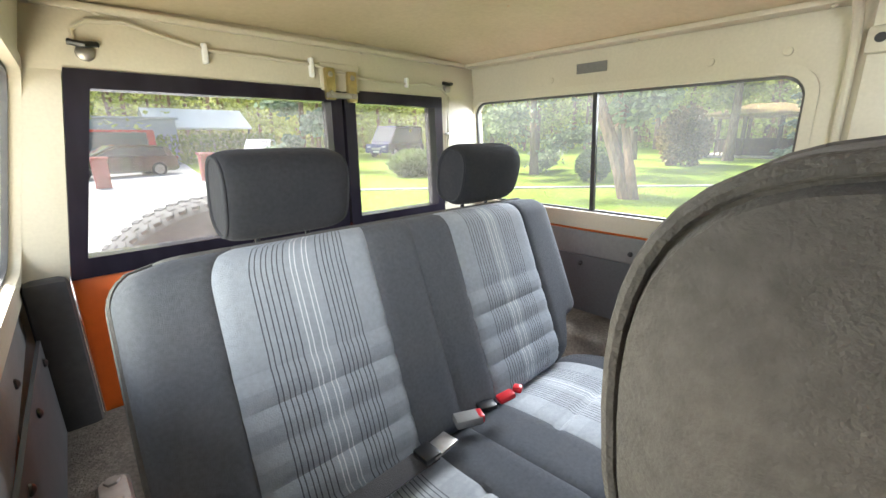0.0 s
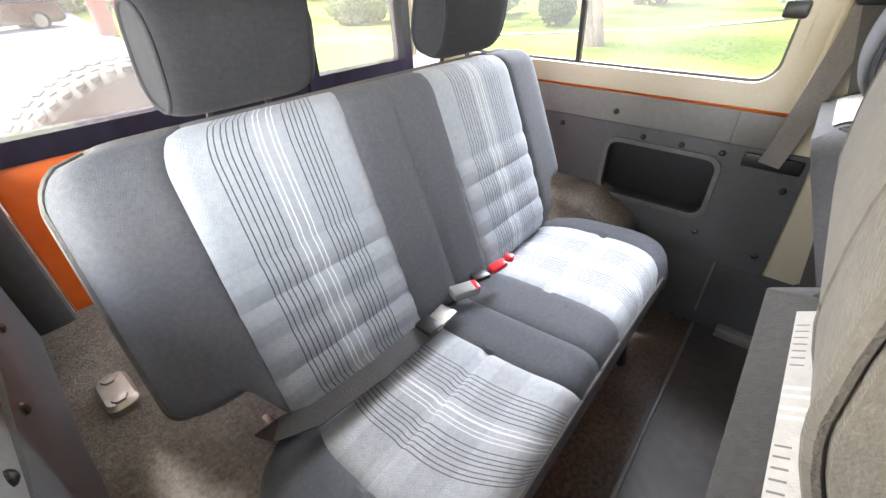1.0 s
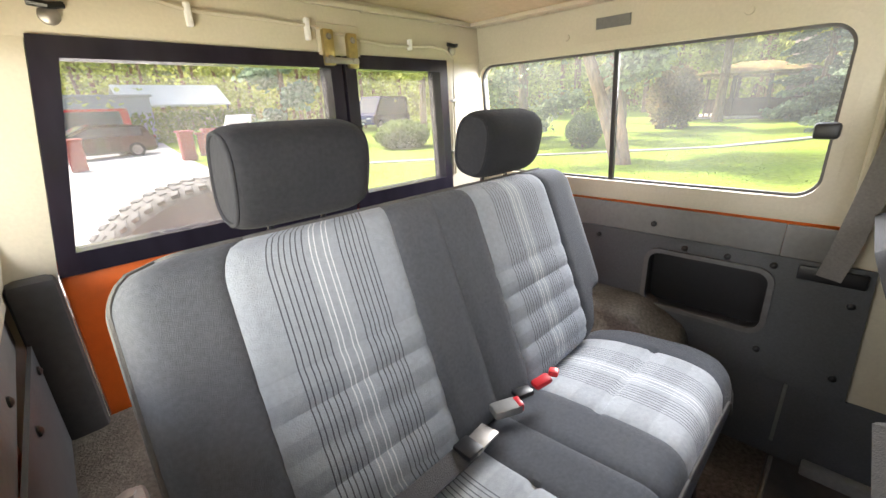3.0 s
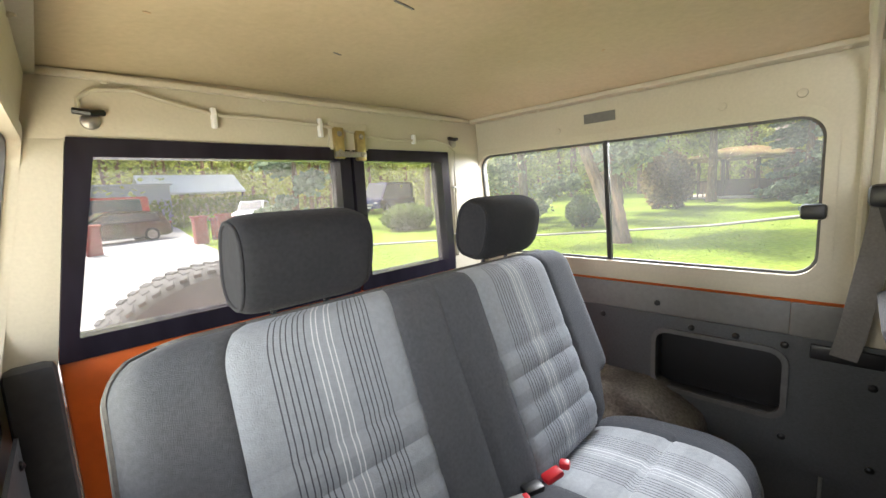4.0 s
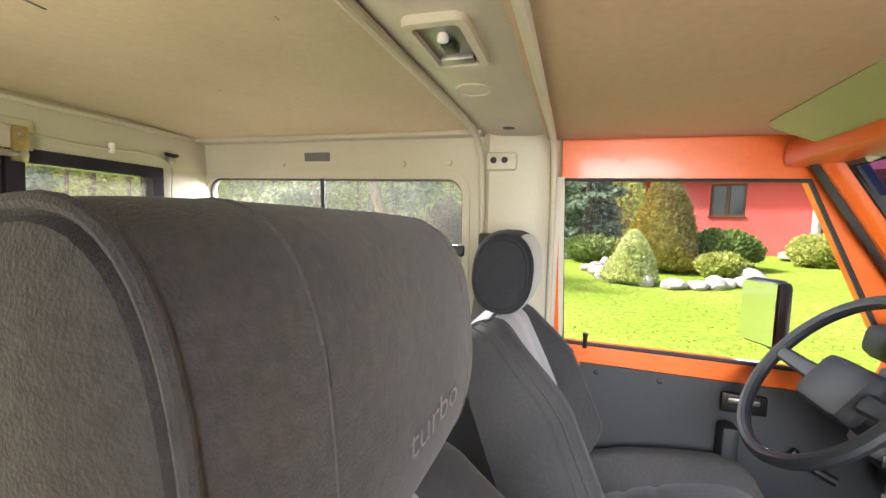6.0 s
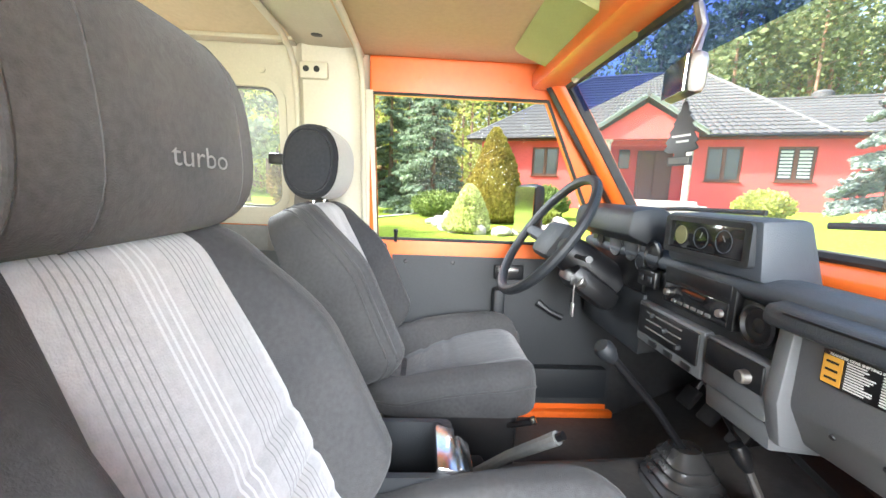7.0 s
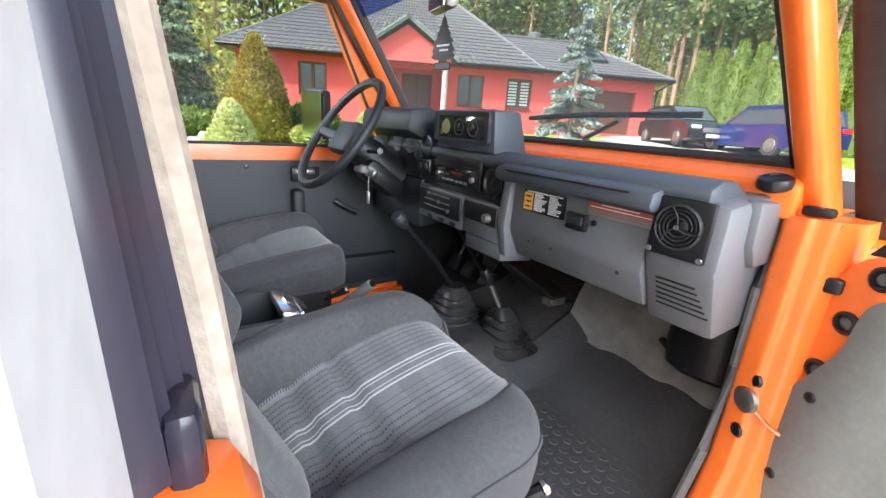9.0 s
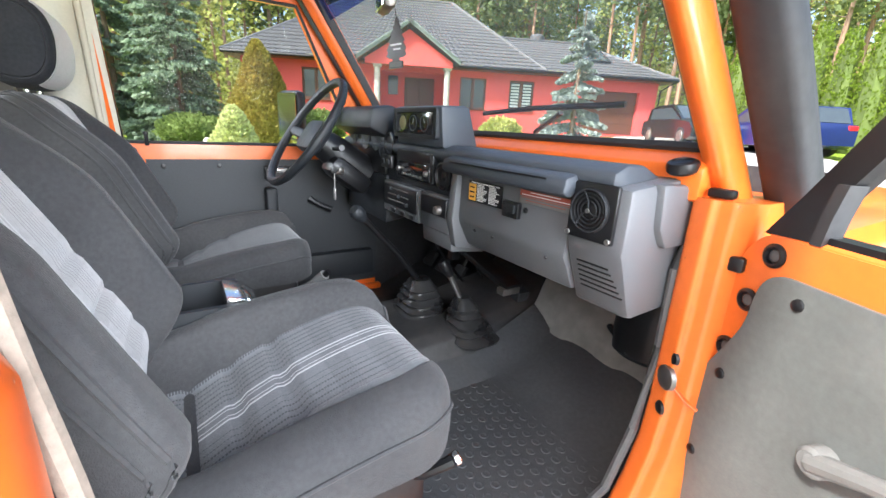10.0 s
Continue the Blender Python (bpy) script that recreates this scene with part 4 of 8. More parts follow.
for s in (-1, 1):
    x = -0.60 if s < 0 else 0.622
    bm = loft([[(x + s * dx - s * 0.12 * (z - 0.7), ws_y(z) + dy, z) for dx, dy in rounded(((0.0, 0.0), (0.01, -0.045), (0.042, -0.055), (0.056, -0.015), (0.05, 0.03), (0.0, 0.03)), 0.02)] for z in (0.60, 0.695, 0.9, 1.17)])
    tagged(part("pillar_screen", bm, ORANGE), "orange windscreen pillar", "pillar", kind="structure")
    bm = loft([[(x + s * (dx - 0.004) - s * 0.12 * (z - 0.7), ws_y(z) + dy, z) for dx, dy in ((0.0, -0.012), (0.012, -0.012), (0.012, 0.02), (0.0, 0.02))] for z in (0.69, 0.9, 1.12)])
    if s < 0:
        loft([[(x + s * (dx + 0.003) - s * 0.12 * (z - 0.7), ws_y(z) + dy, z) for dx, dy in ((0.018, -0.0535), (0.041, -0.0605), (0.061, -0.016), (0.052, -0.02))] for z in (0.62, 0.9, 1.14)], bm=bm)
    tagged(part("screen_seal", bm, RUBBER), "black rubber seal along the windscreen pillar", "seal", kind="structure")
bm = box((0.02, ws_y(1.13) - 0.04, 1.145), (1.3, 0.10, 0.06), 0.015)
tagged(part("screen_header", bm, ORANGE), "orange header over the windscreen", "beam", kind="structure")
bm = prism([(2.118, 0.62), (2.118, 0.672), (2.155, 0.70), (2.24, 0.69), (2.24, 0.60)], -0.66, 0.648, 0.008)
tagged(part("scuttle", bm, ORANGE), "orange scuttle below the windscreen", "body panel", kind="structure")
WS = [(-0.60, 0.702), (0.622, 0.702), (0.575, 1.115), (-0.55, 1.115)]
w = thing("windscreen", (0.0, 2.16, 0.70), "flat windscreen in a black rubber seal", "windscreen", kind="structure")
p = part("pane", plate(WS, [], 0.004, lambda x, z, t: (x, ws_y(z) + t + 0.01, z)), WSGLASS, w, smooth=False)
p.visible_shadow = False
p = part("shade_band", plate([(-0.60 + 0.05 * 0.82, 1.045), (0.583, 1.045), (0.575, 1.113), (-0.55, 1.113)], [], 0.002, lambda x, z, t: (x, ws_y(z) + t + 0.002, z)), BAND, w, "blue tinted shade band", smooth=False)
p.visible_shadow = False
part("seal", tube([(x, ws_y(z) - 0.004, z) for x, z in WS], 0.011, 6, closed=True), RUBBER, w)

# ---------------- dashboard ----------------
dash = thing("dashboard", (0.0, 2.05, 0.45), "grey plastic dashboard with a blue-grey padded top", "dashboard")
part("top_pad", prism([(1.985, 0.640), (1.985, 0.660), (2.015, 0.673), (2.06, 0.672), (2.112, 0.650), (2.112, 0.62), (2.02, 0.62)], -0.62, 0.59, 0.008), DASHTOP, dash, "blue-grey padded dash top")
part("body", prism([(2.00, 0.45), (2.00, 0.63), (2.15, 0.63), (2.20, 0.44)], -0.60, 0.155, 0.006), DASHD, dash)
part("glove_box", prism([(1.995, 0.50), (1.998, 0.628), (2.15, 0.63), (2.18, 0.45), (2.03, 0.432)], 0.155, 0.505, 0.008), DASHG, dash, "grey glove box door")
part("grab_bar", prism([(1.955, 0.622), (1.96, 0.645), (2.0, 0.655), (2.0, 0.612), (1.965, 0.612)], 0.14, 0.52, 0.008), DASHTOP, dash, "padded grab bar")
part("end_box", prism([(1.99, 0.535), (1.99, 0.64), (2.14, 0.655), (2.20, 0.42), (2.04, 0.415)], 0.505, 0.62, 0.012), DASHG, dash)
part("speaker_panel", span((0.512, 1.982, 0.548), (0.602, 1.992, 0.642), 0.004), BLACK, dash)
part("speaker", lathe((0.556, 1.981, 0.598), (0, -1, 0), [(0.0365, 0), (0.0365, 0.004), (0.033, 0.006), (0.030, -0.002), (0.022, 0.0), (0.018, -0.003), (0.013, 0.0), (0.008, 0.003), (0.001, 0.003)], 28), BLACK, dash)
for a_ in (90, 210, 330):
    part("grille_arm", tube([(0.556 + r_ * math.cos(radians(a_ + 25 * (r_ - 0.01) / 0.025)), 1.9755, 0.598 + r_ * math.sin(radians(a_ + 25 * (r_ - 0.01) / 0.025))) for r_ in (0.004, 0.014, 0.025, 0.033)], 0.0014, 6), DASHD, dash)
part("pod", prism([(1.985, 0.664), (1.975, 0.765), (2.06, 0.768), (2.10, 0.65)], -0.155, 0.10, 0.01), DASHTOP, dash, "instrument pod")
part("pod_screen", box((-0.03, 1.976, 0.722), (0.205, 0.006, 0.058), 0.002), SCREEN, dash)
part("hood", prism([(1.93, 0.70), (1.94, 0.765), (2.02, 0.775), (2.14, 0.69), (2.03, 0.66)], -0.60, -0.235, 0.02), DASHD, dash, "instrument hood")
part("instrument_panel", span((-0.57, 1.99, 0.56), (-0.25, 2.03, 0.72), 0.006), BLACK, dash)
part("radio", span((-0.155, 1.985, 0.568), (0.055, 2.01, 0.65), 0.004), BLACK, dash)
part("vent", lathe((0.105, 1.99, 0.597), (0, -1, 0), [(0.036, 0), (0.036, 0.006), (0.031, 0.008), (0.027, 0.002), (0.02, 0.004), (0.012, 0.002), (0.006, 0.006), (0.001, 0.006)], 24), BLACK, dash)
part("heater_panel", span((-0.235, 1.98, 0.452), (0.0, 2.01, 0.548), 0.006), DASHG, dash)
part("ashtray_panel", span((0.005, 1.98, 0.455), (0.15, 2.01, 0.548), 0.006), DASHG, dash)
part("heater_face", span((-0.225, 1.976, 0.475), (-0.01, 1.984, 0.54), 0.003), BLACK, dash)
part("ashtray_face", span((0.012, 1.976, 0.495), (0.14, 1.984, 0.542), 0.003), BLACK, dash)

wheel = thing("steering_wheel", (-0.42, 1.79, 0.68), "dark grey four-spoke steering wheel", "steering wheel")
wn_ = Vector((0, -0.82, 0.57)).normalized()
qx, qy = Vector((1, 0, 0)), wn_.cross(Vector((1, 0, 0))).normalized()
wc = Vector((-0.40, 1.785, 0.682))
part("rim", tube([wc + 0.188 * (qx * math.cos(2 * math.pi * i / 48) + qy * math.sin(2 * math.pi * i / 48)) for i in range(48)], 0.0135, 10, closed=True, up=wn_), DASHD, wheel)
part("hub", box(wc - wn_ * 0.03, (0.15, 0.11, 0.05), 0.02, m=Matrix((qx, qy, wn_)).transposed().to_4x4()), DASHD, wheel)
for s in (-1, 1):
    part("spoke", tube([wc - wn_ * 0.03 + qx * s * 0.06, wc - wn_ * 0.02 + qx * s * 0.12 - qy * s * 0, wc + qx * s * 0.18], [0.022, 0.018, 0.016], 8, flat=0.45, up=wn_), DASHD, wheel)
col = thing("steering_column", (-0.42, 1.9, 0.6), "dark plastic steering column shroud", "steering column")
part("shroud", tube([wc - wn_ * 0.04, wc - wn_ * 0.12, wc - wn_ * 0.24], [0.045, 0.055, 0.06], 14), BLACK, col)

# ---------------- footwell, right door opening ----------------
bm = span((-0.70, 2.12, 0.0), (-0.655, 2.66, 0.66), 0.0)
span((0.66, 2.26, 0.0), (0.70, 2.66, 0.62), 0.0, bm)
span((-0.70, 2.62, 0.30), (0.70, 2.66, 0.66), 0.0, bm)
tagged(part("bulkhead", bm, RUBBER), "black footwell sides and bulkhead", "bulkhead", kind="structure")
bm = loft([[(x, y + (0.0 if z > 0.25 else -0.10 * (1 - z / 0.25) ** 2), z) for x, y in rounded(((0.632, 2.140), (0.640, 2.124), (0.672, 2.113), (0.679, 2.121), (0.702, 2.123), (0.722, 2.150), (0.728, 2.17), (0.728, 2.27), (0.632, 2.27)), 0.006)] for z in (-0.06, 0.0, 0.05, 0.1, 0.17, 0.25, 0.4, 0.55, 0.628)])
tagged(part("door_post", bm, WORNORANGE), "orange front door post with scuffed paint", "pillar", kind="structure")
bm = prism([(1.28, -0.08), (1.28, -0.005), (2.10, -0.005), (2.16, 0.04), (2.20, -0.08)], 0.622, 0.73, 0.012)
tagged(part("door_sill", bm, WORNORANGE), "orange door sill", "sill", kind="structure")
bm = tube([(0.632, 2.20, 0.64), (0.630, 2.175, 0.60), (0.630, 2.135, 0.50), (0.630, 2.138, 0.35), (0.630, 2.11, 0.18), (0.626, 2.06, 0.06), (0.62, 1.95, 0.012), (0.62, 1.6, 0.004), (0.62, 1.36, 0.004)], 0.009, 8)
tagged(part("door_seal", bm, GREYRUB), "grey rubber door seal along the opening", "seal", kind="structure")
bm = loft([[(x - 0.1 * max(0, z - 0.75), y, z) for x, y in ((0.765, 1.08), (0.785, 1.08), (0.785, 1.312), (0.745, 1.319), (0.74, 1.30), (0.765, 1.29))] for z in (0.60, 0.9, 1.26)])
tagged(part("hardtop_side", bm, WHITEP), "white painted outer side of the hard top", "body panel", kind="structure")
bm = loft([[(x, y + 0.05 * (0.66 - z) * f, z) for x, y, f in ((0.7445, 1.320, 0.6), (0.741, 1.3265, 0.7), (0.7375, 1.3235, 0.8), (0.7335, 1.324, 0.9), (0.730, 1.3285, 1), (0.7245, 1.3265, 1), (0.7195, 1.3275, 1), (0.7165, 1.3325, 1.1), (0.7135, 1.330, 1.2), (0.7105, 1.331, 1.3), (0.7085, 1.3365, 1.4), (0.703, 1.335, 1.5), (0.703, 1.305, 1), (0.7445, 1.305, 1))] for z in (0.615, 0.64, 0.8, 1.0, 1.25)])
box((0.722, 1.332, 0.618), (0.030, 0.012, 0.034), 0.006, bm=bm)
tagged(part("door_seal", bm, SEALBLK), "black rubber seal on the door pillar", "seal", kind="structure")
bm = tube([(0.699, 1.3375 + 0.09 * (0.70 - z) + 0.0004 * math.sin(z * 40), z) for z in [1.22 - 0.04 * i for i in range(29)]], 0.0078, 8)
tagged(part("trim", bm, BEIGE), "worn beige cloth edge trim on the door pillar", "trim", kind="structure")
bm = span((0.700, 1.26, 0.0), (0.775, 1.354, 0.607), 0.02)
tagged(part("pillar_lower", bm, ORANGE), "orange lower door pillar", "pillar", kind="structure")

# open passenger door
HX, HY = 0.705, 2.15
DU, DN = Vector((0.89, -0.45, 0)).normalized(), Vector((0.45, 0.89, 0)).normalized()


def open_door(s_, z, t):
    """Door coordinates: along from the hinge, height, outward from its inner face."""
    return Vector((HX, HY, 0)) + DU * s_ + DN * t + Vector((0, 0, z))


d = thing("door_4", (HX, HY, 0.0), "orange passenger door standing open, dark trim board inside", "door", kind="structure")
DO = rounded([(0.045, 0.592), (0.016, 0.556), (-0.002, 0.375), (-0.036, 0.18), (-0.03, 0.02), (0.86, 0.02), (0.86, 0.592)], 0.02)
part("shell", plate(DO, [], 0.05, open_door), WORNORANGE, d, smooth=False)
part("top_rail", tube([open_door(a, 0.586, 0.014) for a in (0.05, 0.2, 0.5, 0.86)], 0.0135, 10), WORNORANGE, d)
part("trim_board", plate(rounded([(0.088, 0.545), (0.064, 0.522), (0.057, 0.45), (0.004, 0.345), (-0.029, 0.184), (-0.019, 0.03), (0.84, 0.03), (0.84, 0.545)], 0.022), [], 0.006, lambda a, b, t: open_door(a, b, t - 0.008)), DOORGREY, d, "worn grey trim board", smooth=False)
FRM = [(0.037, 0.590), (0.86, 0.590), (0.87, 1.10), (0.365, 1.10)]
FRI = [(0.090, 0.606), (0.82, 0.606), (0.83, 1.065), (0.385, 1.065)]
part("window_frame", ring(FRM, FRI, 0.03, lambda a, b, t: open_door(a, b, t + 0.008)), BLACK, d, "black window frame")
p = part("pane", plate(FRI, [], 0.004, lambda a, b, t: open_door(a, b, t + 0.02)), GLASS, d, smooth=False)
p.visible_shadow = False
part("frame_corner", plate([(0.040, 0.592), (0.108, 0.596), (0.122, 0.663), (0.082, 0.652)], [], 0.022, lambda a, b, t: open_door(a, b, t + 0.002)), BLACK, d)
part("vent_bar", loft([[open_door(a + q, z, t) for q, t in ((0, 0.0), (0.015, 0.0), (0.015, 0.026), (0, 0.026))] for a, z in ((0.108, 0.594), (0.112, 0.63), (0.120, 0.672))]), RUBBER, d)
for a, z in ((0.068, 0.565), (0.045, 0.489), (0.030, 0.402)):
    gr = part("grommet", lathe(open_door(a, z, 0.0), -DN, [(0.0175, 0.0), (0.0175, 0.003), (0.0135, 0.0055), (0.0115, 0.005), (0.0105, -0.001), (0.001, -0.001)], 20), BLACK, d)
    part("plug", lathe(open_door(a, z, 0.001), -DN, [(0.0085, 0.0), (0.008, 0.0022), (0.004, 0.003), (0.001, 0.003)], 16), GREYRUB, gr, "grey plug")
part("hinge_bolt", box(open_door(0.015, 0.535, -0.004), (0.024, 0.02, 0.024), 0.005), BLACK, d)
for a, z in ((0.126, 0.516), (0.041, 0.360), (0.025, 0.198), (0.02, 0.08), (0.35, 0.515), (0.6, 0.515)):
    part("screw", lathe(open_door(a, z, -0.008), -DN, [(0.009, 0), (0.008, 0.003), (0.004, 0.005), (0.001, 0.005)], 10), BLACK, d)
part("window_winder", tube([open_door(0.214, 0.352, -0.024), open_door(0.265, 0.376, -0.028), open_door(0.33, 0.402, -0.03)], [0.014, 0.011, 0.010], 10), GREYTRIM, d, "grey window winder")
part("winder_boss", lathe(open_door(0.214, 0.352, -0.008), -DN, [(0.02, 0), (0.019, 0.02), (0.014, 0.024), (0.001, 0.024)], 16), GREYTRIM, d)
t = thing("check_strap", (0.68, 2.14, 0.3), "rusty door check strap on the door post", "door check")
part("cover", lathe((0.668, 2.118, 0.312), (-0.5, -0.86, 0), [(0.023, 0), (0.022, 0.008), (0.015, 0.012), (0.001, 0.012)], 16), STEEL, t)
part("bolt", lathe((0.672, 2.118, 0.352), (-0.5, -0.86, 0), [(0.012, 0), (0.01, 0.005), (0.001, 0.006)], 12), BLACK, t)
part("bolt", lathe((0.668, 2.112, 0.252), (-0.5, -0.86, 0), [(0.013, 0), (0.01, 0.004), (0.001, 0.005)], 12), BLACK, t)
part("strap", tube([(0.675, 2.115, 0.305), (0.70, 2.12, 0.285), (0.72, 2.125, 0.275)], 0.005, 8, flat=0.5), ORANGE, t)
t = thing("scuttle_cap", (0.623, 2.11, 0.665), "round black screw cap on the scuttle", "cap")
part("knob", lathe((0.618, 2.115, 0.662), (0, -0.25, 1), [(0.018, 0), (0.023, 0.004), (0.0245, 0.012), (0.023, 0.019), (0.017, 0.022), (0.015, 0.019), (0.001, 0.019)], 12), BLACK, t)
part("door_buffer", box((0.674, 2.138, 0.637), (0.040, 0.018, 0.015), 0.005), BLACK, thing("hinge_buffer", (0.67, 2.14, 0.63), "black rubber buffer at the door hinge", "buffer"))
t = thing("snorkel", (0.73, 2.30, 0.5), "black plastic air snorkel beside the windscreen pillar", "snorkel")
part("duct", loft([[(0.720 - 0.12 * (z - 0.7) + dx, ws_y(z) + 0.045 + dy, z) for dx, dy in [(0.036 * math.copysign(abs(math.cos(a)) ** 0.6, math.cos(a)), 0.04 * math.copysign(abs(math.sin(a)) ** 0.6, math.sin(a))) for a in [2 * math.pi * i / 16 for i in range(16)]]] for z in (0.60, 0.62, 0.8, 1.0, 1.3)]), RUBBER, t)
part("bracket", box((0.672, ws_y(0.95) + 0.045, 0.95), (0.03, 0.03, 0.03), 0.006), BLACK, t)
bm = span((-0.72, 2.20, 0.50), (0.80, 3.35, 0.60), 0.04)
tagged(part("bonnet", bm, ORANGE), "orange bonnet ahead of the windscreen", "bonnet", kind="structure")
bm = span((0.66, 2.25, 0.10), (0.82, 3.3, 0.52), 0.04)
tagged(part("front_wing", bm, ORANGE), "orange front wing", "body panel", kind="structure")
bm = box((-0.02, 3.20, -0.05), (1.4, 1.0, 0.9), 0.03)
tagged(part("engine_bay", bm, BLACK), "dark underside of the engine bay", "body panel", kind="structure")

# wipers
for xa, xb, y in ((0.02, 0.47, 0), (-0.58, -0.10, 0)):
    t = thing("wiper", (xa + 0.13, 2.24, 0.70), "black windscreen wiper resting on the glass", "wiper", "wipers")
    part("arm", tube([(xa + 0.13, 2.24, 0.715), (xa + 0.25, 2.20, 0.76)], 0.006, 6), BLACK, t)
    part("blade", tube([(xa - 0.0, 2.165, 0.757), (xa + 0.2, 2.155, 0.768), (xb, 2.15, 0.772)], 0.0042, 6, flat=1.6), BLACK, t)

# ---------------- dash details ----------------
GAUGE = mat("dim_gauge_face", (0.20, 0.19, 0.10), 0.3, var=0.1, scale=60, bump=0.0)
part("pod_gauge", lathe((-0.095, 1.9725, 0.722), (0, -1, 0), [(0.019, 0), (0.018, 0.0015), (0.001, 0.0015)], 24), GAUGE, dash, "dim yellowish round gauge")
for k in range(2):
    part("pod_dial", tube([(-0.035 + 0.06 * k + 0.02 * math.cos(2 * math.pi * i / 24), 1.972, 0.722 + 0.02 * math.sin(2 * math.pi * i / 24)) for i in range(24)], 0.0009, 5, closed=True), DASHTOP, dash)
    part("pod_pointer", box((-0.035 + 0.06 * k, 1.9722, 0.727), (0.0012, 0.001, 0.012), 0.0, m=rot("Y", 25 - 60 * k)), GREYTRIM, dash)
part("pod_bezel", ring([(x - 0.03, z + 0.722) for x, z in rrect(0.235, 0.075, 0.008, 3)], [(x - 0.03, z + 0.722) for x, z in rrect(0.205, 0.055, 0.004, 3)], 0.012, lambda x, z, t: (x, 1.982 - t, z)), DASHD, dash)
# printed plates on the glove box
t = part("instruction_plate", box((0.268, 1.9935, 0.579), (0.118, 0.002, 0.047), 0.0006), BLACK, dash, "black instruction plate with white print")
part("plate_picture", box((0.224, 1.9922, 0.577), (0.026, 0.001, 0.038), 0.0), YELLOW, t)
text("TRANSFER GEAR SHIFTING INSTRUCTIONS", Matrix.Translation((0.268, 1.9922, 0.5985)) @ rot("X", 90), 0.0052, WHITE, t, "lettering")
random.seed(4)
for i in range(11):
    for x0, wide in ((0.2415, 0.036), (0.2835, 0.036)):
        w_ = wide * random.uniform(0.55, 1.0)
        part("print_bar", box((x0 + w_ / 2, 1.9922, 0.5945 - i * 0.0034), (w_, 0.001, 0.0017), 0.0), WHITE, t)
for i in range(3):
    part("print_bar", box((0.224, 1.9914, 0.588 - i * 0.011), (0.016, 0.001, 0.003), 0.0), BLACK, t)
t = part("warning_plate", box((0.447, 1.9935, 0.594), (0.135, 0.002, 0.026), 0.0006), GREYTRIM, dash, "grey warning plate with a brown-red upper half")
part("plate_band", box((0.447, 1.9922, 0.6005), (0.132, 0.001, 0.0115), 0.0), REDPRINT, t, "brown-red printed band")
for i in range(4):
    w_ = (0.075, 0.12, 0.124, 0.10)[i]
    part("print_bar", box((0.447, 1.9914 if i < 2 else 1.9922, 0.6035 - i * 0.0055), (w_, 0.001, 0.0013), 0.0), WHITE if i < 2 else REDPRINT, t)
for x in (0.235, 0.30, 0.46):
    part("screw", lathe((x, 1.9985, 0.488), (0, -1, -0.4), [(0.0042, 0), (0.0036, 0.002), (0.001, 0.002)], 10), BLACK, dash)
part("lock", lathe((0.396, 1.9962, 0.566), (0, -1, 0), [(0.006, 0), (0.0055, 0.002), (0.003, 0.003), (0.001, 0.002)], 14), BLACK, dash)
part("bar_groove", box((0.33, 1.9545, 0.640), (0.30, 0.003, 0.004), 0.001), BLACK, dash)
part("latch_recess", span((0.337, 1.985, 0.545), (0.384, 1.998, 0.578), 0.003), BLACK, dash)
part("latch_handle", box((0.36, 1.984, 0.565), (0.036, 0.008, 0.018), 0.003), DASHD, dash)
for i in range(6):
    part("grille_slat", box((0.560 + 0.002 * i, 2.0035 + i * 0.0042, 0.505 - i * 0.0098), (0.084 - 0.004 * (5 - i), 0.005, 0.0034), 0.001), BLACK, dash)
for x, z in ((0.517, 0.555), (0.596, 0.555)):
    part("screw", lathe((x, 1.981, z), (0, -1, 0), [(0.005, 0), (0.004, 0.003), (0.001, 0.003)], 10), STEEL, dash)
part("speaker_badge", lathe((0.556, 1.9745, 0.598), (0, -1, 0), [(0.004, 0), (0.0035, 0.002), (0.001, 0.002)], 14), STEEL, dash)
part("speaker_ring", tube([(0.556 + 0.034 * math.cos(2 * math.pi * i / 28), 1.976, 0.598 + 0.034 * math.sin(2 * math.pi * i / 28)) for i in range(28)], 0.0022, 6, closed=True), DASHD, dash)
for r_ in (0.015, 0.0215, 0.028):
    part("speaker_ring", tube([(0.556 + r_ * math.cos(2 * math.pi * i / 28), 1.9775, 0.598 + r_ * math.sin(2 * math.pi * i / 28)) for i in range(28)], 0.0013, 6, closed=True), DASHD, dash)
for z in (0.605, 0.59):
    part("end_slot", box((0.6205, 2.07 + (z - 0.6), z + 0.02), (0.003, 0.008, 0.012), 0.002), BLACK, dash)
part("side_vent", prism([(2.06, 0.575), (2.05, 0.648), (2.20, 0.64), (2.165, 0.54), (2.085, 0.54)], 0.60, 0.633, 0.008), DASHG, dash)
# radio and controls
part("radio_face", span((-0.142, 1.981, 0.572), (0.045, 1.987, 0.616), 0.003), SCREEN, dash)
part("radio_shelf", span((-0.142, 1.984, 0.622), (0.045, 1.987, 0.648), 0.002), BLACK, dash)
for x in (-0.13, 0.03):
    part("radio_knob", lathe((x, 1.982, 0.594), (0, -1, 0), [(0.008, 0), (0.007, 0.008), (0.001, 0.009)], 12), STEEL, dash)
for i in range(6):
    part("radio_button", box((-0.105 + i * 0.021, 1.980, 0.581), (0.014, 0.003, 0.006), 0.001), GREYTRIM, dash)
for i, z in enumerate((0.53, 0.512, 0.494)):
    part("heater_slot", box((-0.125, 1.975, z), (0.13, 0.002, 0.003), 0.0), GREYTRIM, dash)
    part("heater_lever", box((-0.16 + 0.05 * i, 1.970, z), (0.008, 0.012, 0.010), 0.002), DASHD, dash)
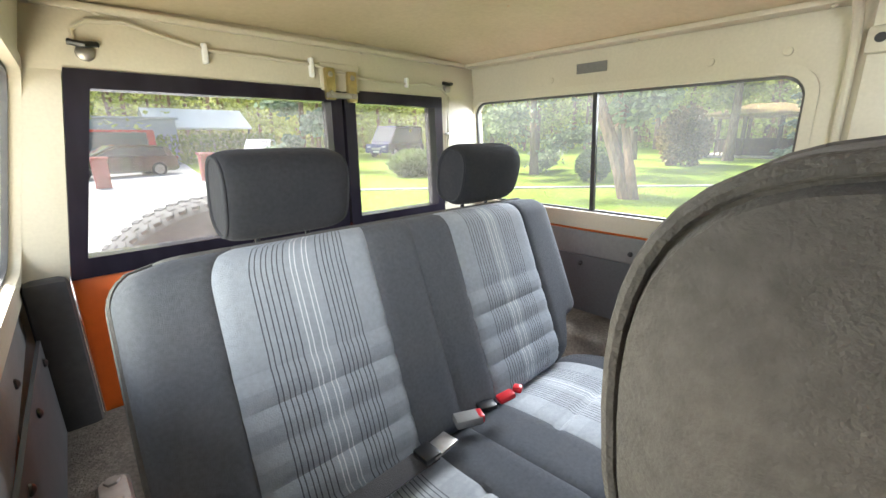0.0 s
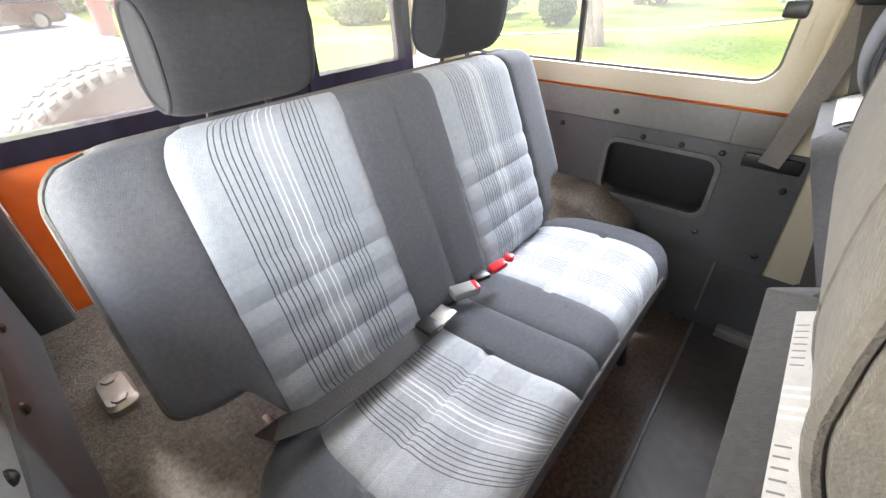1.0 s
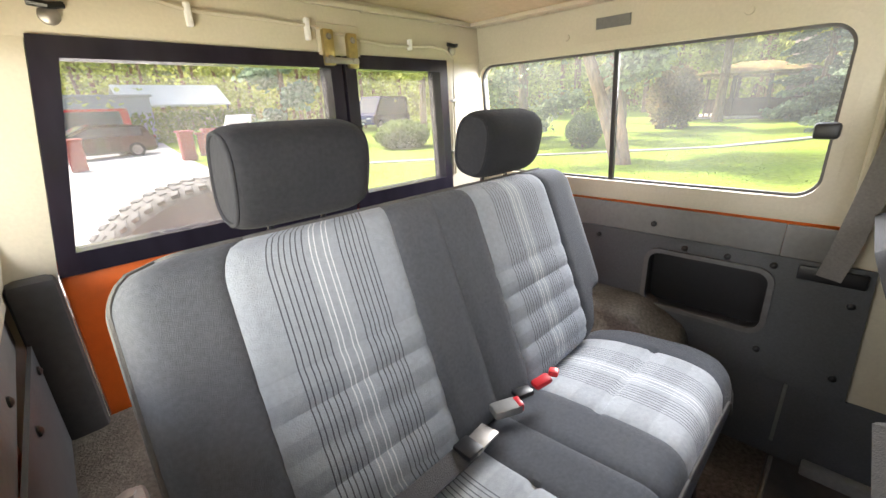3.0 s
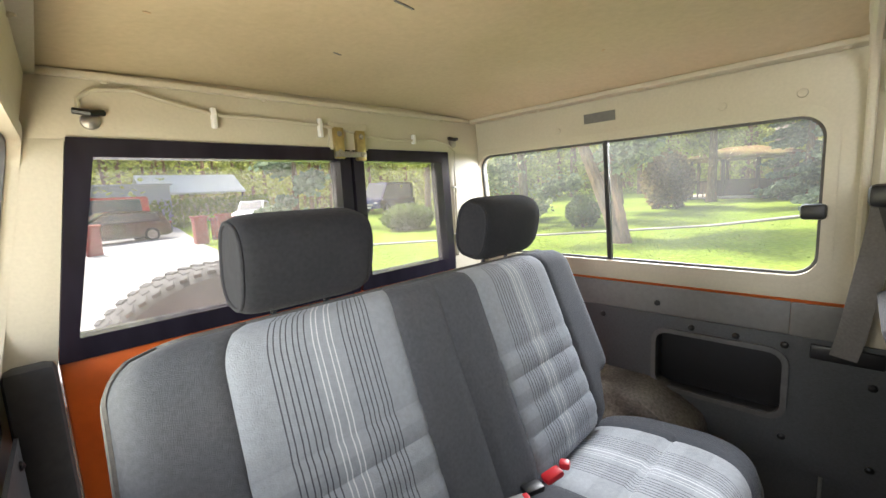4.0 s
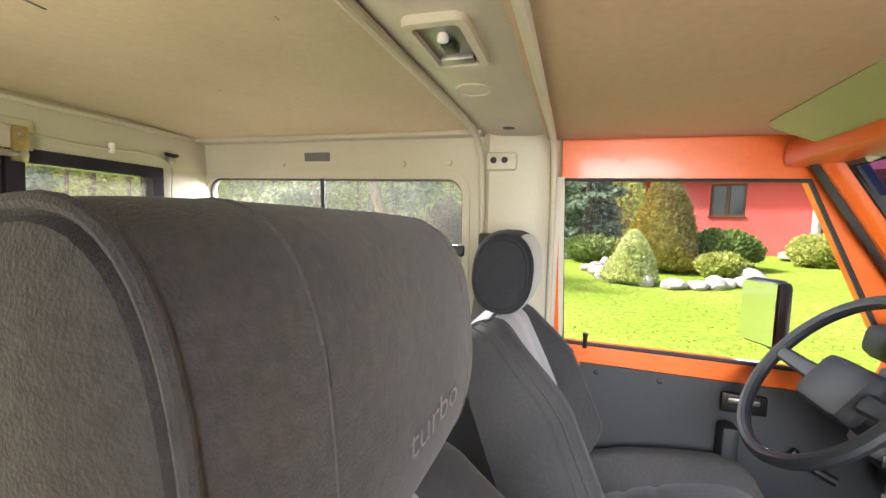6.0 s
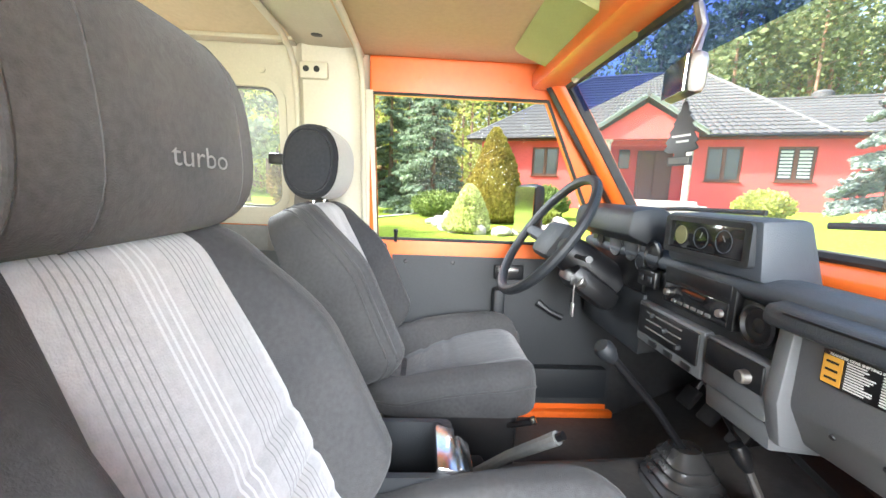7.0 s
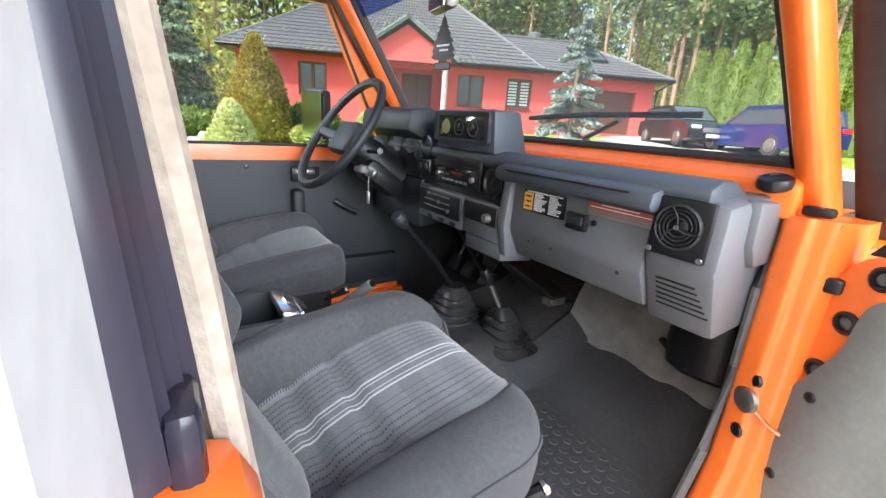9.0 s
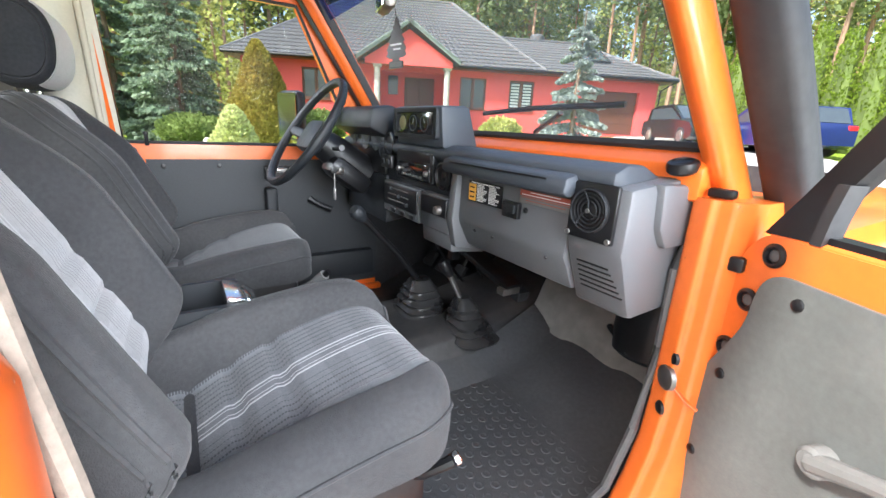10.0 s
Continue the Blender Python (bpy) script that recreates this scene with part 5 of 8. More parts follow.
for i in range(3):
    part("switch", box((-0.16 + i * 0.06, 1.978, 0.463), (0.03, 0.004, 0.012), 0.002), BLACK, dash)
part("lighter", lathe((0.11, 1.976, 0.513), (0, -1, 0), [(0.012, 0), (0.011, 0.012), (0.009, 0.014), (0.001, 0.014)], 16), STEEL, dash)
part("lower_tray", prism([(1.99, 0.412), (1.985, 0.455), (2.10, 0.46), (2.10, 0.40)], 0.01, 0.155, 0.006), DASHG, dash)
part("side_cheek", prism([(1.975, 0.50), (1.985, 0.62), (2.03, 0.63), (2.05, 0.42), (1.99, 0.43)], 0.145, 0.172, 0.005), DASHG, dash)
for i, x in enumerate((-0.50, -0.40, -0.31, -0.265)):
    part("dial", lathe((x, 1.988, 0.665 - 0.03 * (i == 3)), (0, -1, 0), [(0.036 if i in (1, 2) else 0.022, 0), (0.034 if i in (1, 2) else 0.02, 0.004), (0.03 if i in (1, 2) else 0.018, 0.002), (0.001, 0.002)], 22), DASHD, dash)
part("vent", lathe((-0.215, 1.992, 0.66), (0, -1, 0), [(0.034, 0), (0.034, 0.006), (0.029, 0.008), (0.026, 0.002), (0.015, 0.003), (0.001, 0.004)], 22), BLACK, dash)
part("switch_bank", span((-0.255, 1.978, 0.585), (-0.18, 1.992, 0.625), 0.004), BLACK, dash)
for x in (-0.235, -0.2):
    part("switch", box((x, 1.976, 0.605), (0.022, 0.006, 0.016), 0.003), DASHD, dash)
part("knee_panel", prism([(1.99, 0.40), (1.99, 0.56), (2.10, 0.56), (2.10, 0.42)], -0.60, -0.24, 0.01), DASHD, dash)
# column: stalks, key
part("stalk", tube([wc - wn_ * 0.09 + qx * 0.04, wc - wn_ * 0.08 + qx * 0.12, wc - wn_ * 0.07 + qx * 0.17], [0.006, 0.006, 0.009], 8), BLACK, col)
part("stalk", tube([wc - wn_ * 0.09 - qx * 0.04, wc - wn_ * 0.08 - qx * 0.12, wc - wn_ * 0.07 - qx * 0.17], [0.006, 0.006, 0.009], 8), BLACK, col)
part("ignition", cyl(wc - wn_ * 0.14 + qx * 0.055 + Vector((0, 0, -0.05)), wc - wn_ * 0.09 + qx * 0.07 + Vector((0, 0, -0.06)), 0.017, n=16, bev=0.003), STEEL, col)
part("shroud_lower", box(wc - wn_ * 0.15 + Vector((0.02, 0.0, -0.05)), (0.12, 0.16, 0.07), 0.03, m=rot("X", -35)), BLACK, col)
kp = wc - wn_ * 0.085 + qx * 0.072 + Vector((0, -0.005, -0.065))
t = thing("key_ring", kp, "ignition key with a hanging silver fob", "key")
part("key", box(kp, (0.004, 0.022, 0.022), 0.002), BLACK, t)
part("chain", tube([kp + Vector((0, 0, -0.01)), kp + Vector((0, 0, -0.06))], 0.0022, 6), STEEL, t)
part("fob", box(kp + Vector((0, 0, -0.078)), (0.018, 0.005, 0.038), 0.004), STEEL, t)

# ---------------- levers, console ----------------
t = thing("gear_lever", (-0.12, 2.05, 0.10), "long gear lever with a ridged black rubber boot", "gear lever")


def bellows(c, w0, w1, h, n, lean=(0, 0), twist=0.0):
    """Square rubber boot of stacked folds."""
    rings = []
    for i in range(n):
        f = i / n
        for k, dz in ((1.0, 0.0), (1.07, 0.35), (0.90, 0.75)):
            w_ = (w0 + (w1 - w0) * f) * k
            z = (i + dz) / n * h
            wob = 0.004 * math.sin(3.1 * i + twist)
            rings.append([Vector(c) + Vector((x + lean[0] * z + wob, y + lean[1] * z, z)) for x, y in rrect(w_, w_ * 0.9, w_ * 0.28, 5)])
    rings.append([Vector(c) + Vector((x + lean[0] * h, y + lean[1] * h, h * 1.12)) for x, y in rrect(w1 * 0.8, w1 * 0.8, w1 * 0.35, 5)])
    return loft(rings)


BOOT = mat("shiny_boot_rubber", (0.014, 0.014, 0.015), 0.28, var=0.2, scale=50, bump=0.15, col2=(0.07, 0.068, 0.065), big=9, bigvar=0.25)
part("boot", bellows((-0.115, 2.07, 0.10), 0.20, 0.08, 0.125, 6, (0.0, -0.12)), BOOT, t)
part("shaft", tube([(-0.115, 2.06, 0.22), (-0.10, 1.97, 0.335), (-0.075, 1.845, 0.465)], 0.0085, 8), BLACK, t)
part("knob", lathe((-0.082, 1.856, 0.452), (0.18, -0.68, 0.7), [(0.008, 0), (0.013, 0.012), (0.02, 0.03), (0.021, 0.045), (0.015, 0.056), (0.001, 0.059)], 18), DASHD, t)
t = thing("transfer_lever", (0.05, 2.12, 0.10), "short transfer lever with a folded black boot", "gear lever")
part("boot", bellows((0.065, 2.14, 0.095), 0.155, 0.055, 0.12, 5, (-0.12, -0.25), 1.3), BOOT, t)
part("shaft", tube([(0.053, 2.11, 0.21), (0.045, 2.06, 0.31)], 0.008, 8), STEEL, t)
part("knob", lathe((0.046, 2.065, 0.30), (-0.1, -0.5, 0.9), [(0.009, 0), (0.014, 0.015), (0.017, 0.04), (0.012, 0.055), (0.001, 0.058)], 16), BLACK, t)
t = thing("centre_console", (0.06, 1.43, 0.05), "black console tray with a chrome catch between the seats", "console")
bm = plate(at2(rrect(0.16, 0.30, 0.015, 3), (0.085, 1.36)), [at2(rrect(0.135, 0.27, 0.012, 3), (0.085, 1.36))], 0.16, lambda x, y, z: (x, y, 0.21 + z))
part("tray_wall", bm, DASHD, t)
part("tray", span((0.015, 1.22, 0.20), (0.155, 1.50, 0.26), 0.004), BLACK, t)
part("chrome_catch", box((0.10, 1.495, 0.372), (0.115, 0.035, 0.016), 0.005, m=rot("X", -12)), CHROME, t, "chrome catch")
part("chrome_foot", box((0.10, 1.52, 0.352), (0.09, 0.03, 0.03), 0.006, m=rot("X", -40)), CHROME, t)
t = thing("handbrake", (-0.06, 1.6, 0.1), "grey handbrake lever between the seats", "handbrake")
part("lever", tube([(-0.10, 1.55, 0.16), (-0.03, 1.63, 0.27), (0.045, 1.70, 0.36)], [0.013, 0.011, 0.013], 10), GREYTRIM, t)
part("bracket", span((-0.14, 1.47, 0.08), (-0.06, 1.60, 0.20), 0.01), BLACK, t)
part("button", cyl((0.045, 1.70, 0.36), (0.052, 1.708, 0.369), 0.008, n=10), BLACK, t)
# pedals
for i, x in enumerate((-0.50, -0.40, -0.28)):
    t = thing("pedal", (x, 2.35, 0.1), "black rubber faced foot pedal", "pedal", "pedals")
    part("pad", box((x, 2.33, 0.16), (0.06, 0.02, 0.07), 0.006, m=rot("X", -35)), RUBBER, t)
    part("arm", tube([(x, 2.34, 0.17), (x, 2.42, 0.3), (x, 2.42, 0.44)], 0.008, 6), BLACK, t)
# under the dash: bracket, pale insulation, blower
t = thing("blower_housing", (0.45, 2.46, 0.2), "round black heater blower housing under the dash", "blower")
part("drum", lathe((0.535, 2.335, 0.275), (0.1, -0.2, -1), [(0.10, -0.08), (0.105, 0.0), (0.10, 0.05), (0.085, 0.06), (0.001, 0.062)], 28), BLACK, t)
part("strap", tube([(0.43, 2.29, 0.262), (0.52, 2.235, 0.25), (0.62, 2.28, 0.262)], 0.008, 6), DASHD, t)
FELT = mat("grey_toe_board", (0.27, 0.255, 0.232), 0.7, var=0.12, scale=25, bump=0.15, bscale=60, col2=(0.12, 0.11, 0.097), big=9, bigvar=0.3, spec=0.1)
bm = bmesh.new()
random.seed(8)
fv = [[bm.verts.new((0.09 + 0.054 * i, 2.365 + 0.024 * j + random.uniform(-0.003, 0.003), 0.105 + 0.045 * j + 0.005 * math.sin(i * 1.3 + j) + (0.03 if i == 0 else 0))) for j in range(8)] for i in range(11)]
for i in range(10):
    for j in range(7):
        bm.faces.new((fv[i][j], fv[i + 1][j], fv[i + 1][j + 1], fv[i][j + 1]))
bm.normal_update()
bmesh.ops.solidify(bm, geom=bm.faces[:], thickness=0.008)
tagged(part("insulation_mat", bm, FELT), "crumpled grey insulation mat on the toe board", "mat")
t = thing("dash_bracket", (0.1, 2.1, 0.3), "black steel bracket under the middle of the dash", "bracket")
part("rail", box((0.09, 2.16, 0.335), (0.26, 0.06, 0.018), 0.004, m=rot("Y", 12)), BLACK, t)
part("rail", box((0.09, 2.20, 0.30), (0.26, 0.04, 0.03), 0.004, m=rot("Y", 12)), DASHD, t)
part("foot", box((0.205, 2.15, 0.30), (0.03, 0.06, 0.02), 0.004), STEEL, t)
part("stay", span((-0.10, 2.15, 0.30), (-0.07, 2.18, 0.46), 0.004), BLACK, t)
for i, (a, b, c) in enumerate((((-0.2, 2.1, 0.42), (-0.16, 2.2, 0.25), (-0.2, 2.3, 0.15)), ((-0.1, 2.12, 0.42), (-0.05, 2.22, 0.3), (-0.12, 2.32, 0.2)), ((0.3, 2.15, 0.43), (0.35, 2.25, 0.36), (0.4, 2.35, 0.33)))):
    tagged(part("cable", tube([a, b, c], 0.005, 6), BLACK), "loose black cable under the dash", "cable", "cables under the dash")

# rubber floor mat with round studs
t = thing("floor_mat", (0.38, 1.95, 0.0), "black moulded rubber floor mat with round studs", "mat")
bm = bmesh.new()
gx, gy = 12, 16
mv = [[bm.verts.new((0.10 + 0.51 * i / gx, 1.70 + 0.67 * j / gy, 0.0165 + 0.44 * max(0, 0.67 * j / gy - 0.45) + 0.004 * math.sin(i * 1.7) * max(0, j - 13) / 3 + (0.06 * (1 - i / 2) if i < 2 else 0))) for j in range(gy + 1)] for i in range(gx + 1)]
for i in range(gx):
    for j in range(gy):
        bm.faces.new((mv[i][j], mv[i + 1][j], mv[i + 1][j + 1], mv[i][j + 1]))
bm.normal_update()
bmesh.ops.solidify(bm, geom=bm.faces[:], thickness=0.008)
part("sheet", bm, MATRUB, t)
stud = bpy.data.meshes.new("stud")
sb = lathe((0, 0, 0), (0, 0, 1), [(0.011, 0.0), (0.0098, 0.0014), (0.0075, 0.0017), (0.004, 0.0012), (0.001, 0.0011)], 12)
bmesh.ops.recalc_face_normals(sb, faces=sb.faces)
sb.to_mesh(stud)
sb.free()
stud.materials.append(MATRUB)
for i in range(14):
    for j in range(12):
        o = new("stud", stud)
        o.parent = t
        o.location = (0.175 + 0.031 * i + (0.0155 if j % 2 else 0) - 0.38, 1.78 + 0.032 * j - 1.95, 0.0161)

# ---------------- roof things ----------------
t = thing("dome_lamp", (0.02, 1.13, 1.18), "cream interior lamp under the roof beam", "lamp")
part("housing", ring([(x + 0.02, y + 1.135) for x, y in rrect(0.15, 0.085, 0.015, 4)], [(x + 0.02, y + 1.135) for x, y in rrect(0.125, 0.062, 0.01, 4)], 0.012, lambda x, y, z: (x, y, 1.197 - z)), CREAM, t)
part("reflector", box((0.02, 1.135, 1.196), (0.128, 0.066, 0.003), 0.001), STEEL, t)
part("bulb", lathe((0.045, 1.135, 1.194), (0, 0, -1), [(0.0065, 0), (0.008, 0.004), (0.0075, 0.009), (0.004, 0.011), (0.001, 0.0115)], 16), WHITE, t, "white switch knob")
part("end_block", box((-0.03, 1.135, 1.192), (0.02, 0.05, 0.012), 0.003), STEEL, t)
part("bulb_holder", box((0.012, 1.135, 1.192), (0.03, 0.02, 0.01), 0.002), BLACK, t)
part("hole", lathe((-0.49, 1.137, 1.198), (0, 0, -1), [(0.016, 0), (0.016, 0.002), (0.012, 0.003), (0.001, 0.0035)], 16), BLACK, beam)
for x0, vm, lab in ((-0.48, VISOR, "green-tinted sun visor folded up"), (0.16, VISOR, "green-tinted sun visor folded up")):
    t = thing("sun_visor", (x0 + 0.16, 1.8, 1.15), lab, "sun visor", "sun visors")
    m_ = Matrix.Translation((x0 + 0.18, 1.77, 1.145)) @ rot("X", -22)
    part("pad", plate(rrect(0.36, 0.20, 0.03, 4), [], 0.018, lambda x, y, z: m_ @ Vector((x, y, z))), vm, t)
    part("pivot", cyl(m_ @ Vector((-0.17, 0.09, 0.0)), m_ @ Vector((-0.12, 0.10, 0.02)), 0.009, n=10), CREAM, t)
part("handle", tube([(-0.25, 1.86, 1.15), (-0.2, 1.85, 1.13), (-0.1, 1.85, 1.13), (-0.06, 1.86, 1.15)], 0.011, 8), CREAM, thing("grab_handle", (-0.15, 1.86, 1.14), "cream grab handle over the windscreen", "handle"))
t = thing("rear_view_mirror", (0.03, 1.86, 1.0), "interior mirror on a chrome stalk", "mirror")
mm = Matrix.Translation((0.035, 1.86, 0.985)) @ rot("Z", -18) @ rot("Y", 6)
part("shell", box(mm.translation, (0.155, 0.03, 0.062), 0.014, m=mm.to_3x3().to_4x4()), STEEL, t)
part("glass", box(mm @ Vector((0, -0.0155, 0)), (0.14, 0.002, 0.05), 0.0, m=mm.to_3x3().to_4x4()), MIRROR, t)
part("stalk", tube([(0.035, 1.87, 1.01), (0.03, 1.885, 1.07), (0.02, 1.87, 1.13)], 0.008, 8), STEEL, t)
# hanging air freshener: black card tree
t = thing("air_freshener", (-0.10, 1.95, 0.90), "black fir-shaped card air freshener with white print", "air freshener")
tree = [(0.004, 0.058), (0.009, 0.046), (0.008, 0.042), (0.017, 0.034), (0.013, 0.030), (0.026, 0.018), (0.021, 0.014), (0.034, 0.000), (0.028, -0.003), (0.041, -0.020), (0.034, -0.023), (0.043, -0.034), (0.030, -0.040), (0.014, -0.041), (0.014, -0.047), (0.030, -0.048), (0.030, -0.066)]
outl = [(x, z) for x, z in tree] + [(-x, z) for x, z in tree[::-1]]
at = Matrix.Translation((-0.098, 1.95, 0.925)) @ rot("Z", 12)
part("card", plate(outl, [], 0.002, lambda x, z, tt: at @ Vector((x, tt, z))), BLACK, t, smooth=False)
part("string", tube([at @ Vector((0, 0, 0.056)), (-0.05, 1.92, 1.0)], 0.001, 5), BLACK, t)
part("print_bar", box(at @ Vector((0, -0.001, -0.056)), (0.05, 0.001, 0.012), 0.0, m=rot("Z", 12)), GREYTRIM, t)
for i, w_ in enumerate((0.045, 0.03)):
    part("print_bar", box(at @ Vector((0.004 * i, -0.001, -0.008 - i * 0.011)), (w_, 0.001, 0.0042), 0.0, m=rot("Z", 12)), WHITE, t)
# outside mirror
t = thing("door_mirror", (-0.85, 1.85, 0.62), "tall black outside mirror on a bracket", "mirror")
mm = rot("Z", 24)
part("shell", box((-0.85, 1.85, 0.73), (0.13, 0.05, 0.195), 0.02, m=mm), BLACK, t)
part("glass", box(Vector((-0.85, 1.85, 0.73)) + mm @ Vector((0, -0.0265, 0)), (0.112, 0.002, 0.175), 0.0, m=mm), MIRROR, t)
part("arm", tube([(-0.85, 1.86, 0.64), (-0.80, 1.93, 0.60), (-0.70, 1.98, 0.60)], 0.012, 8), BLACK, t)

# ---------------- driver's door fittings ----------------
dd = bpy.data.objects["door_3"]
part("lock_knob", lathe((-0.645, 1.355, 0.615), (0, 0, 1), [(0.006, 0), (0.006, 0.03), (0.008, 0.036), (0.007, 0.042), (0.001, 0.043)], 10), BLACK, dd)
part("stop_plug", lathe((-0.650, 1.313, 0.597), (1, 0, 0), [(0.014, 0), (0.014, 0.005), (0.01, 0.008), (0.001, 0.008)], 14), BLACK, dd)
part("stop_plug", lathe((-0.650, 1.338, 0.512), (1, 0, 0), [(0.010, 0), (0.01, 0.004), (0.006, 0.006), (0.001, 0.006)], 14), BLACK, dd)
for y in (1.39, 1.55, 2.05):
    part("screw", lathe((-0.643, y, 0.55), (1, 0, 0), [(0.008, 0), (0.007, 0.003), (0.001, 0.004)], 10), BLACK, dd)
part("inside_handle", span((-0.645, 1.69, 0.50), (-0.628, 1.79, 0.55), 0.006), BLACK, dd)
part("handle_lever", span((-0.63, 1.70, 0.528), (-0.618, 1.77, 0.542), 0.004), STEEL, dd)
part("armrest_post", span((-0.645, 1.685, 0.36), (-0.59, 1.725, 0.475), 0.012), DASHD, dd)
part("window_winder", tube([(-0.63, 1.845, 0.425), (-0.615, 1.88, 0.40), (-0.61, 1.925, 0.38)], [0.014, 0.009, 0.012], 8), BLACK, dd)
part("door_pocket", span((-0.645, 1.50, 0.09), (-0.60, 2.10, 0.20), 0.01), DASHD, dd)
for y in (1.42, 1.70):
    part("header_screw", lathe((-0.627, y, 1.135), (1, 0, 0), [(0.009, 0), (0.008, 0.003), (0.001, 0.004)], 10), ORANGE, dd)

# ---------------- belts ----------------


def strap(pts, w, thick=0.0016, face=(1, 0, 0)):
    bm = bmesh.new()
    rings = []
    pts = [Vector(p) for p in pts]
    for i, p in enumerate(pts):
        d_ = (pts[min(i + 1, len(pts) - 1)] - pts[max(i - 1, 0)]).normalized()
        f_ = Vector(face)
        sdir = d_.cross(f_).normalized()
        nn = sdir.cross(d_).normalized()
        rings.append([p + sdir * w / 2 + nn * thick, p - sdir * w / 2 + nn * thick, p - sdir * w / 2 - nn * thick, p + sdir * w / 2 - nn * thick])
    return loft(rings, bm=bm)


BELTD = mat("dark_belt_webbing", (0.045, 0.044, 0.046), 0.8, var=0.15, scale=200, bump=0.4, bscale=600, big=10, bigvar=0.15)
t = thing("seat_belt", (-0.57, 1.07, 0.55), "grey driver's seat belt on the pillar with its black loop", "seat belt", "seat belts")
part("webbing", strap([(-0.565, 1.085, 0.90), (-0.572, 1.075, 0.80), (-0.595, 1.05, 0.60), (-0.607, 1.04, 0.545)], 0.046), WEBB, t)
part("webbing", strap([(-0.560, 1.09, 0.90), (-0.55, 1.13, 0.75), (-0.56, 1.20, 0.45), (-0.57, 1.24, 0.20)], 0.046), GREY, t)
part("loop", box((-0.560, 1.09, 0.905), (0.03, 0.07, 0.045), 0.010), BLACK, t)
part("slot_plate", box((-0.611, 1.045, 0.548), (0.008, 0.12, 0.035), 0.004), BLACK, t)
t = thing("seat_belt", (0.35, 0.67, 0.42), "grey lap belt lying across the rear cushion", "seat belt", "seat belts")
part("webbing", strap([(0.500, 0.592, 0.33), (0.512, 0.60, 0.375), (0.508, 0.635, 0.408), (0.46, 0.664, 0.4155), (0.34, 0.672, 0.412), (0.21, 0.675, 0.416)], 0.036, face=(0, 0.25, 1)), BELTD, t)
part("tongue", box((0.195, 0.676, 0.42), (0.06, 0.036, 0.006), 0.002, m=rot("Z", 5)), STEEL, t)
part("tongue_grip", box((0.225, 0.675, 0.421), (0.035, 0.04, 0.012), 0.004), BLACK, t)
part("end_bracket", box((0.500, 0.585, 0.345), (0.012, 0.04, 0.05), 0.004), STEEL, t)
t = thing("belt_buckle", (0.115, 0.67, 0.42), "grey belt buckle between the rear cushions", "buckle", "buckles")
part("body", box((0.118, 0.672, 0.432), (0.055, 0.032, 0.018), 0.005, m=rot("Z", -25)), GREYTRIM, t)
part("button", box((0.096, 0.683, 0.434), (0.012, 0.026, 0.016), 0.003, m=rot("Z", -25)), RED, t)
t = thing("belt_buckle", (0.01, 0.68, 0.42), "bright red belt buckle between the rear cushions", "buckle", "buckles")
part("body", box((0.012, 0.68, 0.434), (0.040, 0.024, 0.014), 0.006, m=rot("Z", -20) @ rot("Y", 12)), RED, t)
part("tab", box((-0.018, 0.688, 0.443), (0.020, 0.020, 0.014), 0.005, m=rot("Z", 25)), RED, t)
part("stem", box((0.055, 0.665, 0.425), (0.04, 0.024, 0.012), 0.004, m=rot("Z", -20)), BLACK, t)

# floor bracket on the wheel arch
t = thing("floor_bracket", (0.637, 0.33, 0.362), "pale steel bracket bolted to the wheel arch", "bracket")
part("plate", loft([[(0.637 + x * k, 0.33 + y * k, z) for x, y in rrect(0.05, 0.10, 0.018, 4)] for k, z in ((1.0, 0.356), (0.97, 0.370), (0.8, 0.376))]), STEEL, t)
for y in (0.302, 0.358):
    part("bolt", lathe((0.637, y, 0.374), (0, 0, 1), [(0.013, 0), (0.012, 0.006), (0.001, 0.007)], 6), STEEL, t)

# ---------------- rear header: cable, ties, hooks, catch ----------------
tagged(part("cable", tube([(0.535, 0.008, 1.14), (0.535, 0.008, 1.165), (0.51, 0.008, 1.183), (0.45, 0.008, 1.19), (0.38, 0.008, 1.172), (0.30, 0.008, 1.156), (0.16, 0.008, 1.156), (0.04, 0.008, 1.152), (-0.05, 0.012, 1.14), (-0.11, 0.008, 1.13), (-0.2, 0.008, 1.124), (-0.29, 0.008, 1.126), (-0.37, 0.008, 1.132), (-0.44, 0.008, 1.124), (-0.475, 0.008, 1.10), (-0.478, 0.006, 0.95), (-0.478, 0.006, 0.72)], 0.0042, 6), CREAM), "painted cable clipped along the rear header", "cable")
for x, z, h in ((0.304, 1.148, 0.045), (0.043, 1.144, 0.05), (-0.288, 1.13, 0.03), (-0.478, 0.97, 0.008), (-0.478, 0.80, 0.008)):
    tagged(part("cable_tie", box((x, 0.008, z), (0.012 if h > 0.01 else 0.03, 0.014, h), 0.003), WHITE), "white plastic tie round the cable", "cable tie", "cable ties")
for x in (0.52, -0.475):
    t = thing("hook", (x, 0.0, 1.13), "steel hook screwed to the rear header", "hook", "hooks")
    part("base", lathe((x, 0.0, 1.125), (0, 1, 0), [(0.016, 0), (0.015, 0.008), (0.008, 0.012), (0.001, 0.012)], 14), STEEL, t)
    part("arm", tube([(x - 0.022, 0.006, 1.142), (x, 0.016, 1.138), (x + 0.024, 0.008, 1.142)], 0.006, 8), BLACK, t)
t = thing("door_catch", (-0.04, 0.0, 1.10), "yellowish steel door catch over the rear doors", "catch")
part("back_plate", box((-0.045, 0.004, 1.125), (0.125, 0.008, 0.075), 0.006), CREAM, t)
